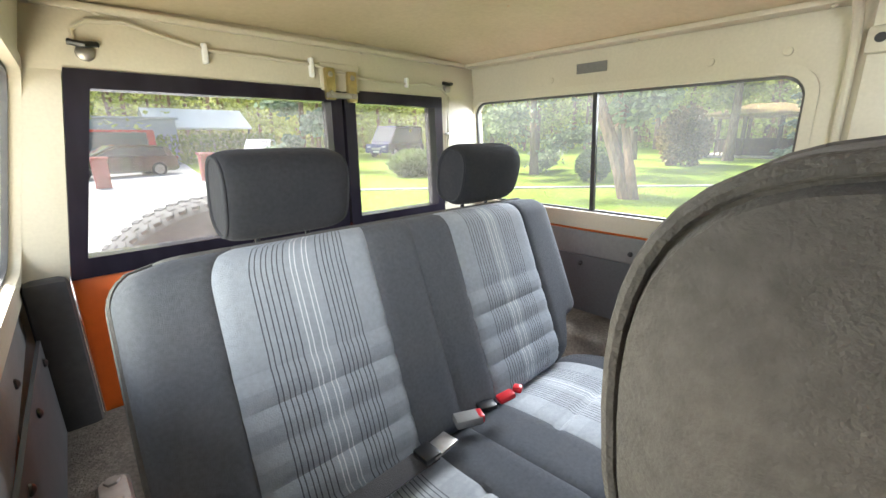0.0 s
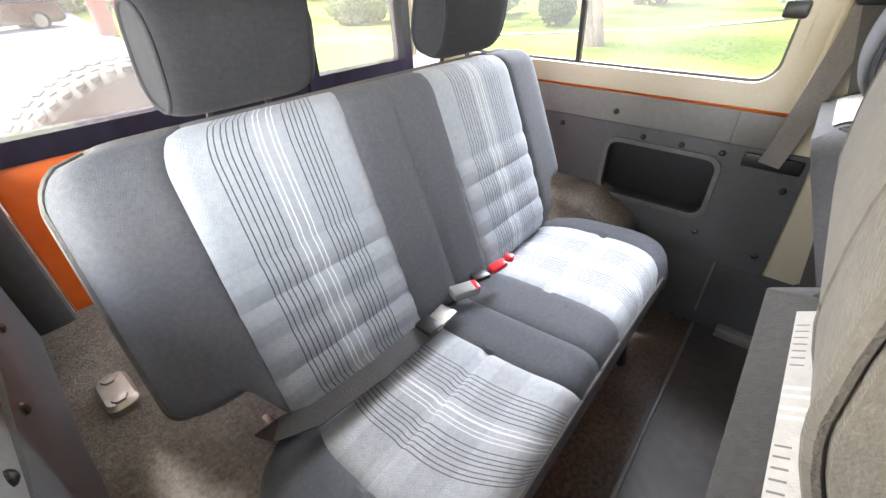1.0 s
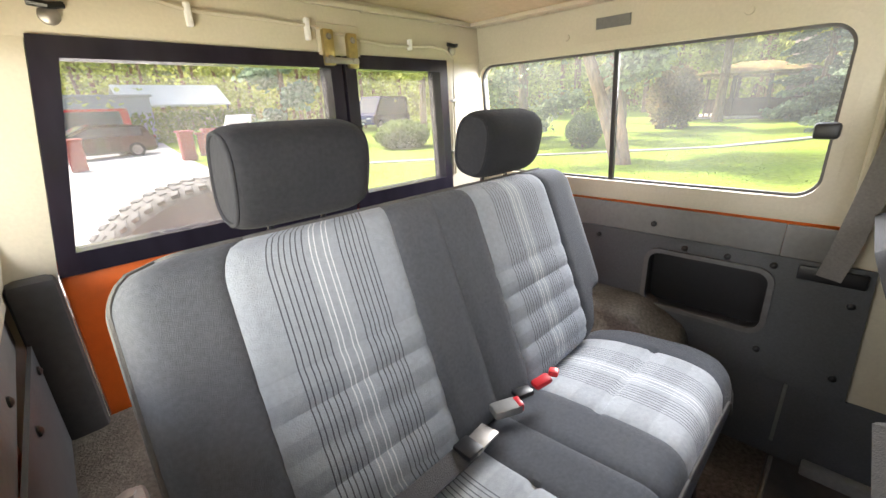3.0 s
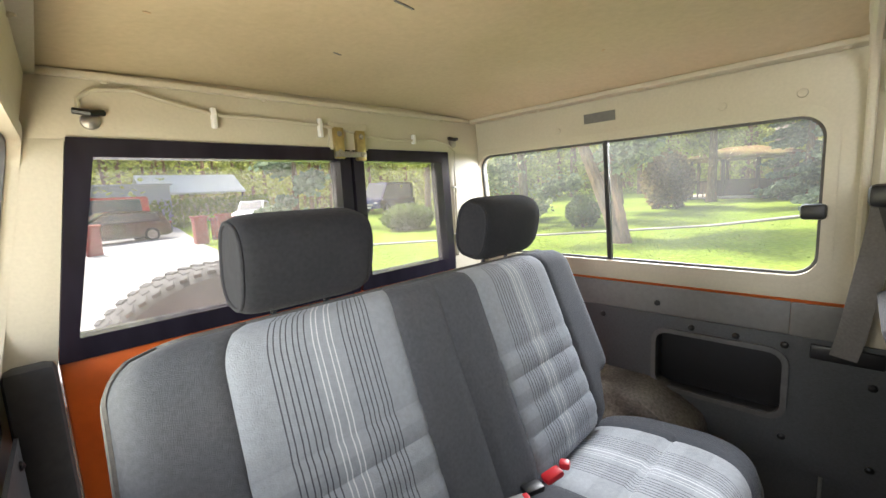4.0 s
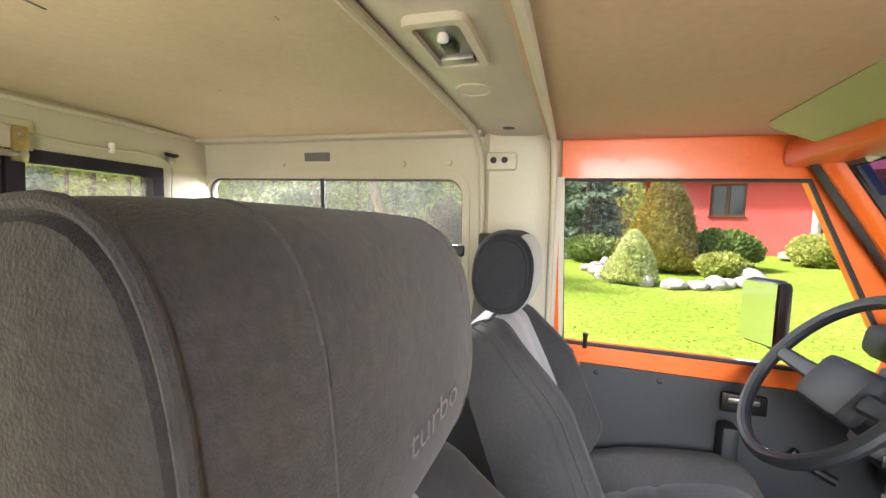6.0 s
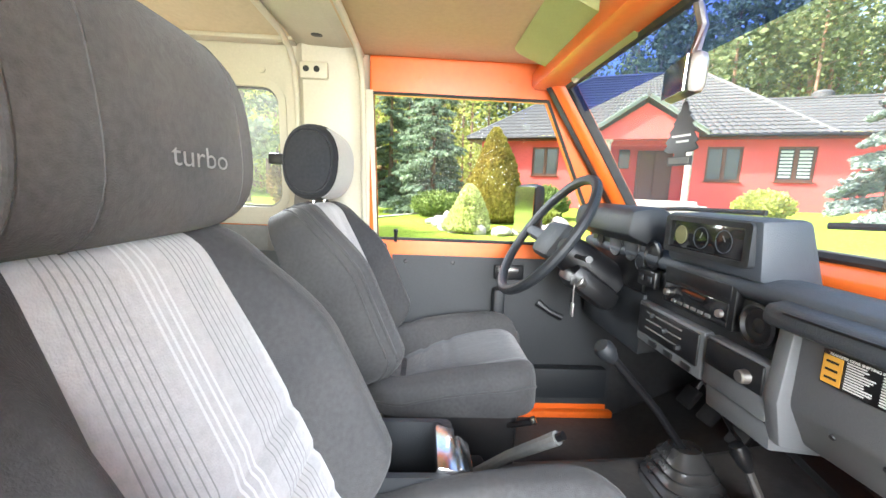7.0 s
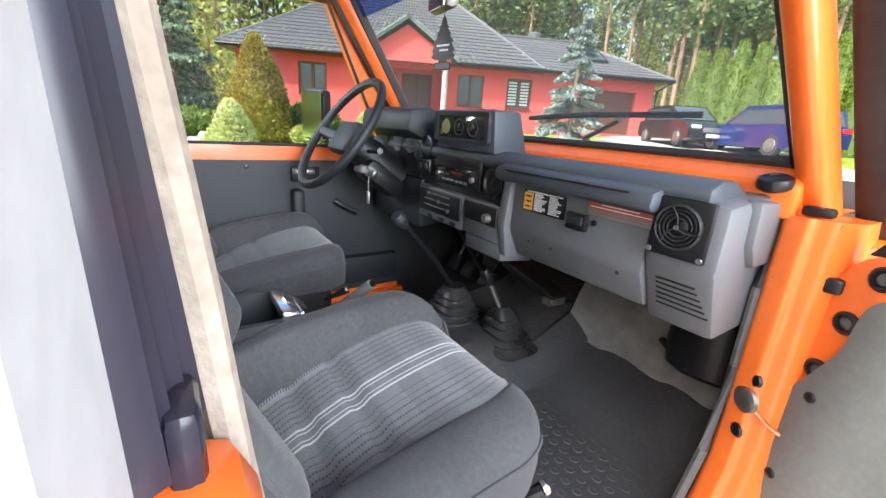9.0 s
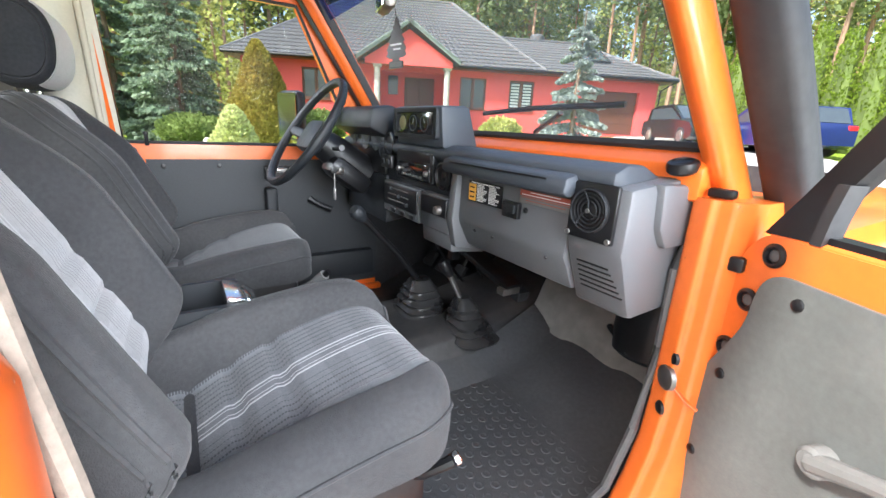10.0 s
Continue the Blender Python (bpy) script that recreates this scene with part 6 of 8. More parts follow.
for x, z in ((-0.005, 1.10), (-0.075, 1.095)):
    part("striker", box((x, 0.016, z + 0.005), (0.03, 0.016, 0.085), 0.004), BRASS, t)
    part("screw", lathe((x, 0.024, z + 0.03), (0, 1, 0), [(0.008, 0), (0.006, 0.004), (0.001, 0.004)], 10), STEEL, t)
    part("screw", lathe((x, 0.024, z - 0.02), (0, 1, 0), [(0.008, 0), (0.006, 0.004), (0.001, 0.004)], 10), STEEL, t)
part("bar", box((-0.04, 0.02, 1.075), (0.10, 0.012, 0.016), 0.003), STEEL, t)
tagged(part("data_plate", plate([(0.435, 1.138), (0.530, 1.138), (0.530, 1.166), (0.435, 1.166)], [], 0.003, lambda y, z, tt: (side(z, -1) + 0.002 + tt, y, z)), GREYTRIM), "small grey plate on the side header", "plate")
for y, z in ((0.343, 1.13), (0.792, 1.128), (0.941, 1.131)):
    tagged(part("button_plug", lathe((side(z, -1), y, z), (1, 0, 0), [(0.010, 0), (0.009, 0.004), (0.001, 0.005)], 12), CREAM), "cream plug in the side header", "plug", "header plugs")
riv = bpy.data.meshes.new("rivet")
sb = lathe((0, 0, 0), (0, 0, -1), [(0.007, 0.0), (0.006, 0.003), (0.001, 0.0045)], 8)
sb.to_mesh(riv)
sb.free()
riv.materials.append(CREAM)
tr_ = [o for o in bpy.data.objects if o.name == "trim"][0]
for x, y in [(0.188, 0.012), (-0.121, 0.012), (0.491, 0.012), (-0.42, 0.012)] + [(-0.58, 0.03), (-0.58, 0.294), (-0.58, 0.622), (-0.575, 1.008), (0.607, 0.3), (0.607, 0.63)]:
    o = new("rivet", riv)
    o.parent = tr_
    o.location = (x, y, 1.2)

# wear marks on the ceiling board: short scratches as thin flakes
for x, y, a, l_ in ((0.152, 0.509, 8, 0.045), (0.12, 0.247, 18, 0.022), (0.36, 0.42, 30, 0.012), (-0.25, 0.45, 60, 0.012), (0.3, 0.8, 25, 0.02), (-0.33, 0.62, 40, 0.012), (0.02, 0.85, 10, 0.012), (0.46, 0.28, 20, 0.01)):
    zc = 1.208 + 0.05 * (1 - (2 * (x + 0.57) / 1.2 - 1) ** 4) * min(1.0, 0.35 + y / 1.05 * 20 / 6)
    tagged(part("ceiling_scuff", box((x, y, zc - 0.0008), (l_, 0.005, 0.0015), 0.0006, m=rot("Z", a)), LINER_F if l_ < 0.02 else GREYTRIM), "grey scuff mark on the ceiling board", "scuff mark", "ceiling scuffs")

# spare wheel outside the rear door
t = thing("spare_wheel", (0.27, -0.22, 0.40), "spare wheel with a coarse off-road tyre on the rear door", "wheel")
TYRE = mat("dusty_tyre_rubber", (0.04, 0.039, 0.038), 0.85, var=0.2, scale=50, bump=0.3, col2=(0.075, 0.072, 0.07), big=10, bigvar=0.3)
part("tyre", lathe((0.27, -0.14, 0.40), (0, -1, 0), [(0.20, 0.0), (0.25, -0.012), (0.32, -0.006), (0.365, 0.012), (0.382, 0.04), (0.384, 0.10), (0.382, 0.17), (0.365, 0.20), (0.30, 0.215), (0.20, 0.20), (0.19, 0.10)], 64), TYRE, t)
part("rim", lathe((0.27, -0.16, 0.40), (0, -1, 0), [(0.196, 0.0), (0.18, 0.01), (0.16, 0.05), (0.07, 0.04), (0.001, 0.04)], 40), STEEL, t)
bl = bpy.data.meshes.new("tread_block")
sb = box((0, 0, 0), (0.019, 0.052, 0.010), 0.002, seg=1)
sb.to_mesh(bl)
sb.free()
bl.materials.append(TYRE)
tyre = t.children[0]
for i in range(72):
    for k in range(3):
        a = 2 * math.pi * (i + 0.5 * (k % 2)) / 72
        o = new("tread_block", bl)
        o.parent = tyre
        o.matrix_basis = Matrix.Translation((0.381 * math.cos(a), 0.08 - 0.035 - 0.066 * k, 0.381 * math.sin(a))) @ rot("Y", 90 - math.degrees(a)) @ rot("Z", 14 * (k - 1))

# ---------------- outside: paving ----------------


def sheet(name, outline, lift, material, label, cat, n=1):
    """A flat patch that follows the ground."""
    bm = bmesh.new()
    vs = [bm.verts.new((x, y, 0)) for x, y in outline]
    f = bm.faces.new(vs)
    bmesh.ops.triangulate(bm, faces=[f])
    bmesh.ops.subdivide_edges(bm, edges=bm.edges[:], cuts=5, use_grid_fill=True)
    for v in bm.verts:
        v.co.z = ground_z(v.co.x, v.co.y) + lift
    return tagged(part(name, bm, material), label, cat, kind="structure")


sheet("driveway", [(-2.2, -4), (-2.0, 3), (-5, 10), (-10.5, 16), (-13.5, 22.2), (-8.5, 25), (-3.5, 18), (2.2, 9), (6, 4), (8, -4), (6, -20), (1.5, -34), (-6.5, -34), (-4.0, -18)], 0.03, GRAVEL, "pale gravel driveway round the car", "driveway")
PATH_ = mat("pale_path", (0.36, 0.34, 0.30), 0.9, var=0.15, scale=8, bump=0.2, big=1.0, bigvar=0.15)
bm = bmesh.new()
pp = [(-5.2, -10.5), (-7.4, -8.1), (-9.4, -5.6), (-12.5, -1.8), (-16.5, 1.0), (-22, 3.0)]
row = []
for i, (x, y) in enumerate(pp):
    a = Vector(pp[min(i + 1, len(pp) - 1)]) - Vector(pp[max(i - 1, 0)])
    nn = Vector((-a.y, a.x)).normalized() * 0.14
    row.append((bm.verts.new((x + nn.x, y + nn.y, ground_z(x, y) + 0.03)), bm.verts.new((x - nn.x, y - nn.y, ground_z(x, y) + 0.03))))
for a, b in zip(row, row[1:]):
    bm.faces.new((a[0], a[1], b[1], b[0]))
bm.normal_update()
bmesh.ops.solidify(bm, geom=bm.faces[:], thickness=0.03)
tagged(part("garden_path", bm, PATH_), "narrow pale path across the lawn", "path", kind="structure")

# ---------------- the house ----------------
HA, HD, HN = Vector((-20.5, 3.5, 0)), Vector((0.436, 0.900, 0)), Vector((-0.900, 0.436, 0))


def hpt(u, v, z):
    """House coordinates: along the front, back from the eaves line, height."""
    return HA + HD * u + HN * v + Vector((0, 0, z))


HM = Matrix(((HD.x, HN.x, 0, HA.x), (HD.y, HN.y, 0, HA.y), (0, 0, 1, 0), (0, 0, 0, 1)))


def hbox(a, b, bev=0.01, bm=None):
    """A box between two corners in house coordinates."""
    a, b = Vector(a), Vector(b)
    c = HM @ ((a + b) / 2)
    return box(c, [abs(v) for v in (b - a)], bev, m=HM.to_3x3().to_4x4(), bm=bm, seg=1)


house = thing("house", hpt(10, 5, 0.2), "red rendered bungalow with a grey tiled hip roof", "house")


def wall_with_holes(u0, u1, z0, z1, v, holes, thick=0.3):
    hl = [[(a, c), (b, c), (b, d_), (a, d_)] for a, b, c, d_ in holes]
    return plate([(u0, z0), (u1, z0), (u1, z1), (u0, z1)], hl, thick, lambda u, z, t: hpt(u, v + t, z))


WINS = [(3.22, 4.48, 1.72, 3.07), (10.57, 11.85, 1.65, 3.07), (13.0, 14.25, 1.70, 3.07)]
GAR = (16.72, 19.75, 0.80, 2.87)
part("front_wall", wall_with_holes(0.6, 20.7, -0.3, 3.50, 0.6, [w_ for w_ in WINS] + [GAR, (6.75, 9.95, 0.5, 3.15)]), STUCCO, house, smooth=False)
bm = bmesh.new()
hbox((0.6, 0.9, -0.3), (0.9, 10.4, 3.5), 0.0, bm)
hbox((20.4, 0.9, -0.3), (20.7, 8.0, 3.5), 0.0, bm)
hbox((0.6, 10.4, -0.3), (20.7, 10.7, 3.5), 0.0, bm)
hbox((6.6, 2.1, 0.3), (10.1, 2.4, 3.4), 0.0, bm)
hbox((6.6, 0.9, 0.3), (6.75, 2.1, 3.4), 0.0, bm)
hbox((9.95, 0.9, 0.3), (10.1, 2.1, 3.4), 0.0, bm)
hbox((0.9, 4.0, 0.3), (20.4, 4.2, 3.4), 0.0, bm)
part("walls", bm, STUCCO, house, smooth=False)
SHUT = mat("pale_blind", (0.55, 0.60, 0.60), 0.6, var=0.05, scale=10, bump=0.05)
for i, (a, b, c, d_) in enumerate(WINS):
    w_ = part("window", ring([(a, c), (b, c), (b, d_), (a, d_)], [(a + 0.09, c + 0.09), (b - 0.09, c + 0.09), (b - 0.09, d_ - 0.09), (a + 0.09, d_ - 0.09)], 0.10, lambda u, z, t: hpt(u, 0.68 + t, z)), DOORB, house, "brown framed casement window", smooth=False)
    mid = (a + b) / 2
    part("mullion", hbox((mid - 0.07, 0.67, c + 0.05), (mid + 0.07, 0.77, d_ - 0.05)), DOORB, w_)
    for p0, p1 in ((a + 0.09, mid - 0.07), (mid + 0.07, b - 0.09)):
        part("pane", hbox((p0, 0.72, c + 0.09), (p1, 0.74, d_ - 0.09), 0.0), PANE, w_)
        if i == 2:
            for k in range(8):
                part("blind_slat", hbox((p0 + 0.03, 0.705, c + 0.15 + k * 0.14), (p1 - 0.03, 0.715, c + 0.24 + k * 0.14), 0.0), SHUT, w_)
    part("sill", hbox((a - 0.05, 0.52, c - 0.05), (b + 0.05, 0.70, c), 0.01), DOORB, w_)
g = part("garage_door", hbox((GAR[0], 0.80, GAR[2]), (GAR[1], 0.86, GAR[3]), 0.0), DOORB, house, "brown sectional garage door")
for k in range(4):
    z0 = GAR[2] + 0.02 + k * 0.51
    part("door_panel", hbox((GAR[0] + 0.02, 0.77, z0), (GAR[1] - 0.02, 0.80, z0 + 0.49), 0.012), DOORB, g)
part("front_door", hbox((7.95, 2.02, 0.75), (9.45, 2.10, 3.05), 0.02), DOORB, house, "brown double front door")
part("door_leaf", hbox((8.05, 1.98, 0.80), (8.68, 2.02, 2.98), 0.02), DOORB, house)
part("door_leaf", hbox((8.72, 1.98, 0.80), (9.35, 2.02, 2.98), 0.02), DOORB, house)
part("small_window", hbox((7.12, 2.04, 2.2), (7.62, 2.10, 3.1), 0.02), PANE, house)
STEPM = mat("pale_stone_steps", (0.45, 0.43, 0.40), 0.8, var=0.15, scale=8, bump=0.2, big=2)
for k in range(3):
    part("step", hbox((6.4 - 0.3 * k, -1.0 - 0.35 * k, 0.2), (10.2 + 0.3 * k, 2.1, 0.75 - 0.17 * k), 0.015), STEPM, house)
MARBLE = mat("veined_pale_column", (0.52, 0.49, 0.45), 0.5, var=0.3, scale=6, bump=0.1, col2=(0.25, 0.24, 0.22), big=4, bigvar=0.25)
for u in (6.7, 9.75):
    c_ = part("column", cyl(hpt(u, -0.9, 0.5), hpt(u, -0.9, 3.2), 0.13, n=16), MARBLE, house)
    part("capital", hbox((u - 0.18, -1.08, 3.1), (u + 0.18, -0.72, 3.25), 0.02), MARBLE, c_)
# porch gable
bm = plate([(6.2, 3.2), (9.95, 3.2), (9.95, 3.4), (8.05, 4.6), (6.2, 3.4)], [], 0.25, lambda u, z, t: hpt(u, -1.15 + t, z))
part("porch_gable", bm, STUCCO, house, smooth=False)
GREENB = mat("grey_green_bargeboard", (0.20, 0.24, 0.22), 0.5, var=0.1, scale=5, bump=0.05)
for p0, p1 in (((5.85, 3.28), (8.06, 4.78)), ((10.25, 3.28), (8.06, 4.78))):
    bm = bmesh.new()
    loft([[hpt(p0[0], v, p0[1] + dz) for v, dz in ((-1.45, 0), (-1.45, 0.2), (-1.36, 0.2), (-1.36, 0))], [hpt(p1[0], v, p1[1] + dz) for v, dz in ((-1.45, 0), (-1.45, 0.2), (-1.36, 0.2), (-1.36, 0))]], bm=bm)
    part("bargeboard", bm, GREENB, house)


def tiled(corners, cols, rows):
    """Roof face from eave (two points) to ridge (two points), with rolled tiles as real waves and steps."""
    a, b, c, d_ = [hpt(*p) for p in corners]
    nrm = (b - a).cross(d_ - a).normalized()
    if nrm.z < 0:
        nrm = -nrm
    vs, fs = [], []
    cu, rv = cols * 4, rows
    for j in range(rv + 1):
        for half in (0, 1):
            t = min(1.0, (j + (0.0 if half == 0 else 0.94)) / rv)
            for i in range(cu + 1):
                s_ = i / cu
                p = (a.lerp(b, s_)).lerp(d_.lerp(c, s_), t)
                h = 0.035 * abs(math.sin(math.pi * s_ * cols)) + (0.04 if half == 0 else 0.0)
                vs.append(p + nrm * h)
    w_ = cu + 1
    for r in range(2 * rv):
        for i in range(cu):
            k = r * w_ + i
            fs.append((k, k + 1, k + 1 + w_, k + w_))
    me = bpy.data.meshes.new("roof_tiles")
    me.from_pydata(vs, [], fs)
    bm = bmesh.new()
    bm.from_mesh(me)
    bpy.data.meshes.remove(me)
    return bm


E0 = 3.48
faces = [
    ([(0.0, 0.0, E0), (14.6, 0.0, E0), (10.6, 5.5, 7.35), (5.4, 5.5, 7.35)], 48, 20),
    ([(0.0, 11.0, E0), (0.0, 0.0, E0), (5.4, 5.5, 7.35), (5.4, 5.5, 7.36)], 36, 18),
    ([(14.6, 0.0, E0), (14.6, 11.0, E0), (10.6, 5.5, 7.36), (10.6, 5.5, 7.35)], 36, 18),
    ([(13.0, -0.02, E0), (21.35, -0.02, E0), (17.4, 3.7, 5.45), (12.0, 3.7, 5.45)], 26, 12),
    ([(21.35, 0.0, E0), (21.35, 8.0, E0), (17.4, 3.7, 5.46), (17.4, 3.7, 5.45)], 24, 12),
    ([(5.8, -1.5, 3.36), (5.8, 2.2, 3.36), (8.06, 2.2, 4.86), (8.06, -1.5, 4.86)], 12, 8),
    ([(10.3, 2.2, 3.36), (10.3, -1.5, 3.36), (8.06, -1.5, 4.86), (8.06, 2.2, 4.86)], 12, 8),
]
for cn, c_, r_ in faces:
    o = part("roof_tiles", tiled(cn, c_, r_), TILE, house, "grey rolled concrete tiles", smooth=False)
    o["kind"] = "stuff"
for p0, p1 in (((0, 0, E0), (5.4, 5.5, 7.37)), ((14.6, 0, E0), (10.6, 5.5, 7.37)), ((5.4, 5.5, 7.38), (10.6, 5.5, 7.38)), ((21.35, 0, E0), (17.4, 3.7, 5.47)), ((12.5, 3.7, 5.48), (17.4, 3.7, 5.48)), ((8.06, -1.5, 4.88), (8.06, 2.2, 4.88))):
    part("ridge", tube([hpt(*p0), hpt(*p1)], 0.10, 8), TILE, house)
part("soffit", hbox((0.0, 0.0, 3.36), (21.3, 10.8, 3.42), 0.0), DOORB, house)
for u0, u1 in ((0.0, 5.8), (10.3, 21.3)):
    part("gutter", tube([hpt(u0, -0.06, 3.44), hpt(u1, -0.06, 3.44)], 0.07, 8), BLACK, house)
part("downpipe", tube([hpt(21.2, -0.05, 3.4), hpt(20.8, 0.5, 3.0), hpt(20.8, 0.5, 0.6)], 0.05, 8), BLACK, house)
sk = part("skylight", loft([[hpt(u, v, 3.5 + 1.97 * v / 3.7 + h) for u, v in ((16.6, 1.2), (18.3, 1.2), (18.3, 2.7), (16.6, 2.7))] for h in (0.05, 0.16)]), BLACK, house)
part("pane", loft([[hpt(u, v, 3.5 + 1.97 * v / 3.7 + h) for u, v in ((16.7, 1.28), (18.2, 1.28), (18.2, 2.62), (16.7, 2.62))] for h in (0.16, 0.17)]), PANE, sk)
part("roof_vent", lathe(hpt(15.2, 4.0, 5.4), (0, 0, 1), [(0.4, 0), (0.4, 0.35), (0.3, 0.45), (0.001, 0.5)], 14), TILE, house)

# ---------------- plants ----------------
BARK = mat("grey_brown_bark", (0.17, 0.12, 0.085), 0.9, var=0.35, scale=14, bump=0.8, bscale=20, col2=(0.26, 0.19, 0.13), big=2.5, bigvar=0.3, stretch=(1, 1, 0.25))
PINEB = mat("orange_pine_bark", (0.34, 0.20, 0.12), 0.9, var=0.3, scale=12, bump=0.7, bscale=18, col2=(0.20, 0.15, 0.12), big=1.2, bigvar=0.3, stretch=(1, 1, 0.25))


def leafy(name, col, col2, isl=0.3):
    """Leaves that let some light through."""
    m = mat(name, col, 0.7, var=0.15, scale=3, bump=0.0, col2=col2, big=1.0, bigvar=0.3, isl=isl, spec=0.25)
    n, l = m.node_tree.nodes, m.node_tree.links
    b = n["Principled BSDF"]
    tl = n.new("ShaderNodeBsdfTranslucent")
    l.new(b.inputs["Base Color"].links[0].from_socket, tl.inputs[0])
    mx = n.new("ShaderNodeMixShader")
    mx.inputs[0].default_value = 0.42
    l.new(b.outputs[0], mx.inputs[1])
    l.new(tl.outputs[0], mx.inputs[2])
    l.new(mx.outputs[0], n["Material Output"].inputs[0])
    return m


SPRUCE = leafy("blue_green_needles", (0.20, 0.27, 0.18), (0.30, 0.37, 0.26))
BLUESP = leafy("silver_blue_needles", (0.27, 0.33, 0.30), (0.40, 0.44, 0.40))
CONE = leafy("olive_dwarf_spruce", (0.27, 0.25, 0.05), (0.34, 0.25, 0.06))
LIME = leafy("pale_yellow_leaves", (0.58, 0.62, 0.26), (0.66, 0.68, 0.38))
HEDGE = leafy("fresh_thuja_green", (0.16, 0.24, 0.022), (0.22, 0.29, 0.05))
LEAF = leafy("spring_leaves", (0.42, 0.46, 0.12), (0.52, 0.52, 0.20))
PINEL = leafy("pine_needles", (0.16, 0.21, 0.09), (0.24, 0.28, 0.13))
BUSH = leafy("dark_shrub_leaves", (0.15, 0.21, 0.06), (0.22, 0.28, 0.09))
BROWNL = leafy("browned_thuja", (0.34, 0.23, 0.11), (0.24, 0.21, 0.09))


def leaves(spots, size, flat=0.0, rng=None, droop=0.0):
    """Many small leaf sprays: each a bent pair of quads at a spot (place, direction)."""
    rng = rng or random
    vs, fs = [], []
    for p, d_ in spots:
        d_ = Vector(d_).normalized()
        r = Vector((rng.uniform(-1, 1), rng.uniform(-1, 1), rng.uniform(-1, 1)))
        sdir = d_.cross(r)
        if sdir.length < 1e-3:
            continue
        sdir.normalize()
        l_ = size * rng.uniform(0.6, 1.3)
        w_ = l_ * rng.uniform(0.28, 0.5)
        up = d_.cross(sdir)
        k = len(vs)
        mid = p + d_ * l_ * 0.5 + up * l_ * 0.12
        tip = p + d_ * l_ - Vector((0, 0, droop * l_))
        vs += [p - sdir * w_ * 0.3, p + sdir * w_ * 0.3, mid + sdir * w_, tip, mid - sdir * w_]
        fs += [(k, k + 1, k + 2, k + 4), (k + 4, k + 2, k + 3)]
    me = bpy.data.meshes.new("leaves")
    me.from_pydata(vs, [], fs)
    return me


def crown(me, material, parent, name="crown"):
    o = new(name, me)
    me.materials.append(material)
    o.parent = parent
    o.matrix_parent_inverse = Matrix.Translation(-Vector(parent.location))
    return o


def on_ground(x, y):
    return Vector((x, y, ground_z(x, y)))


def spruce(x, y, h, r, material, n, label, seed, base=0.02, size=0.24):
    n = int(n * 1.7)
    rng = random.Random(seed)
    p0 = on_ground(x, y)
    t = thing("spruce_tree", p0, label, "tree", "garden conifers")
    part("trunk", tube([p0 - Vector((0, 0, 0.1)), p0 + Vector((0, 0, h * 0.5)), p0 + Vector((0, 0, h * 0.98))], [0.035 * h * 0.6, 0.02 * h * 0.6, 0.01], 8), BARK, t)
    spots = []
    bm = bmesh.new()
    nb = int(h * 13)
    for i in range(nb):
        f = base + (0.97 - base) * (i + rng.random()) / nb
        z = f * h
        a = rng.uniform(0, 2 * math.pi)
        L = r * (1 - f) ** 0.85 * rng.uniform(0.75, 1.12) + 0.08
        tip = p0 + Vector((math.cos(a) * L, math.sin(a) * L, z - 0.10 * L + 0.1 * h * 0))
        st = p0 + Vector((0, 0, z + 0.12 * L))
        if i % 3 == 0:
            tube([st, st.lerp(tip, 0.6) - Vector((0, 0, 0.05 * L)), tip], [0.018, 0.012, 0.004], 4, bm=bm)
        m_ = max(3, int(n / nb * (L / r + 0.25) * 1.5))
        for k in range(m_):
            q = rng.random() ** 0.6
            sp = rng.uniform(-1, 1) * L * 0.28 * q
            p = st.lerp(tip, q) + Vector((-math.sin(a) * sp, math.cos(a) * sp, rng.uniform(-0.10, 0.04) * L * 0.7))
            spots.append((p, Vector((math.cos(a) + rng.uniform(-0.7, 0.7), math.sin(a) + rng.uniform(-0.7, 0.7), rng.uniform(-0.55, 0.2)))))
    part("limbs", bm, BARK, t)
    crown(leaves(spots, size, rng=rng, droop=0.15), material, t)
    return t


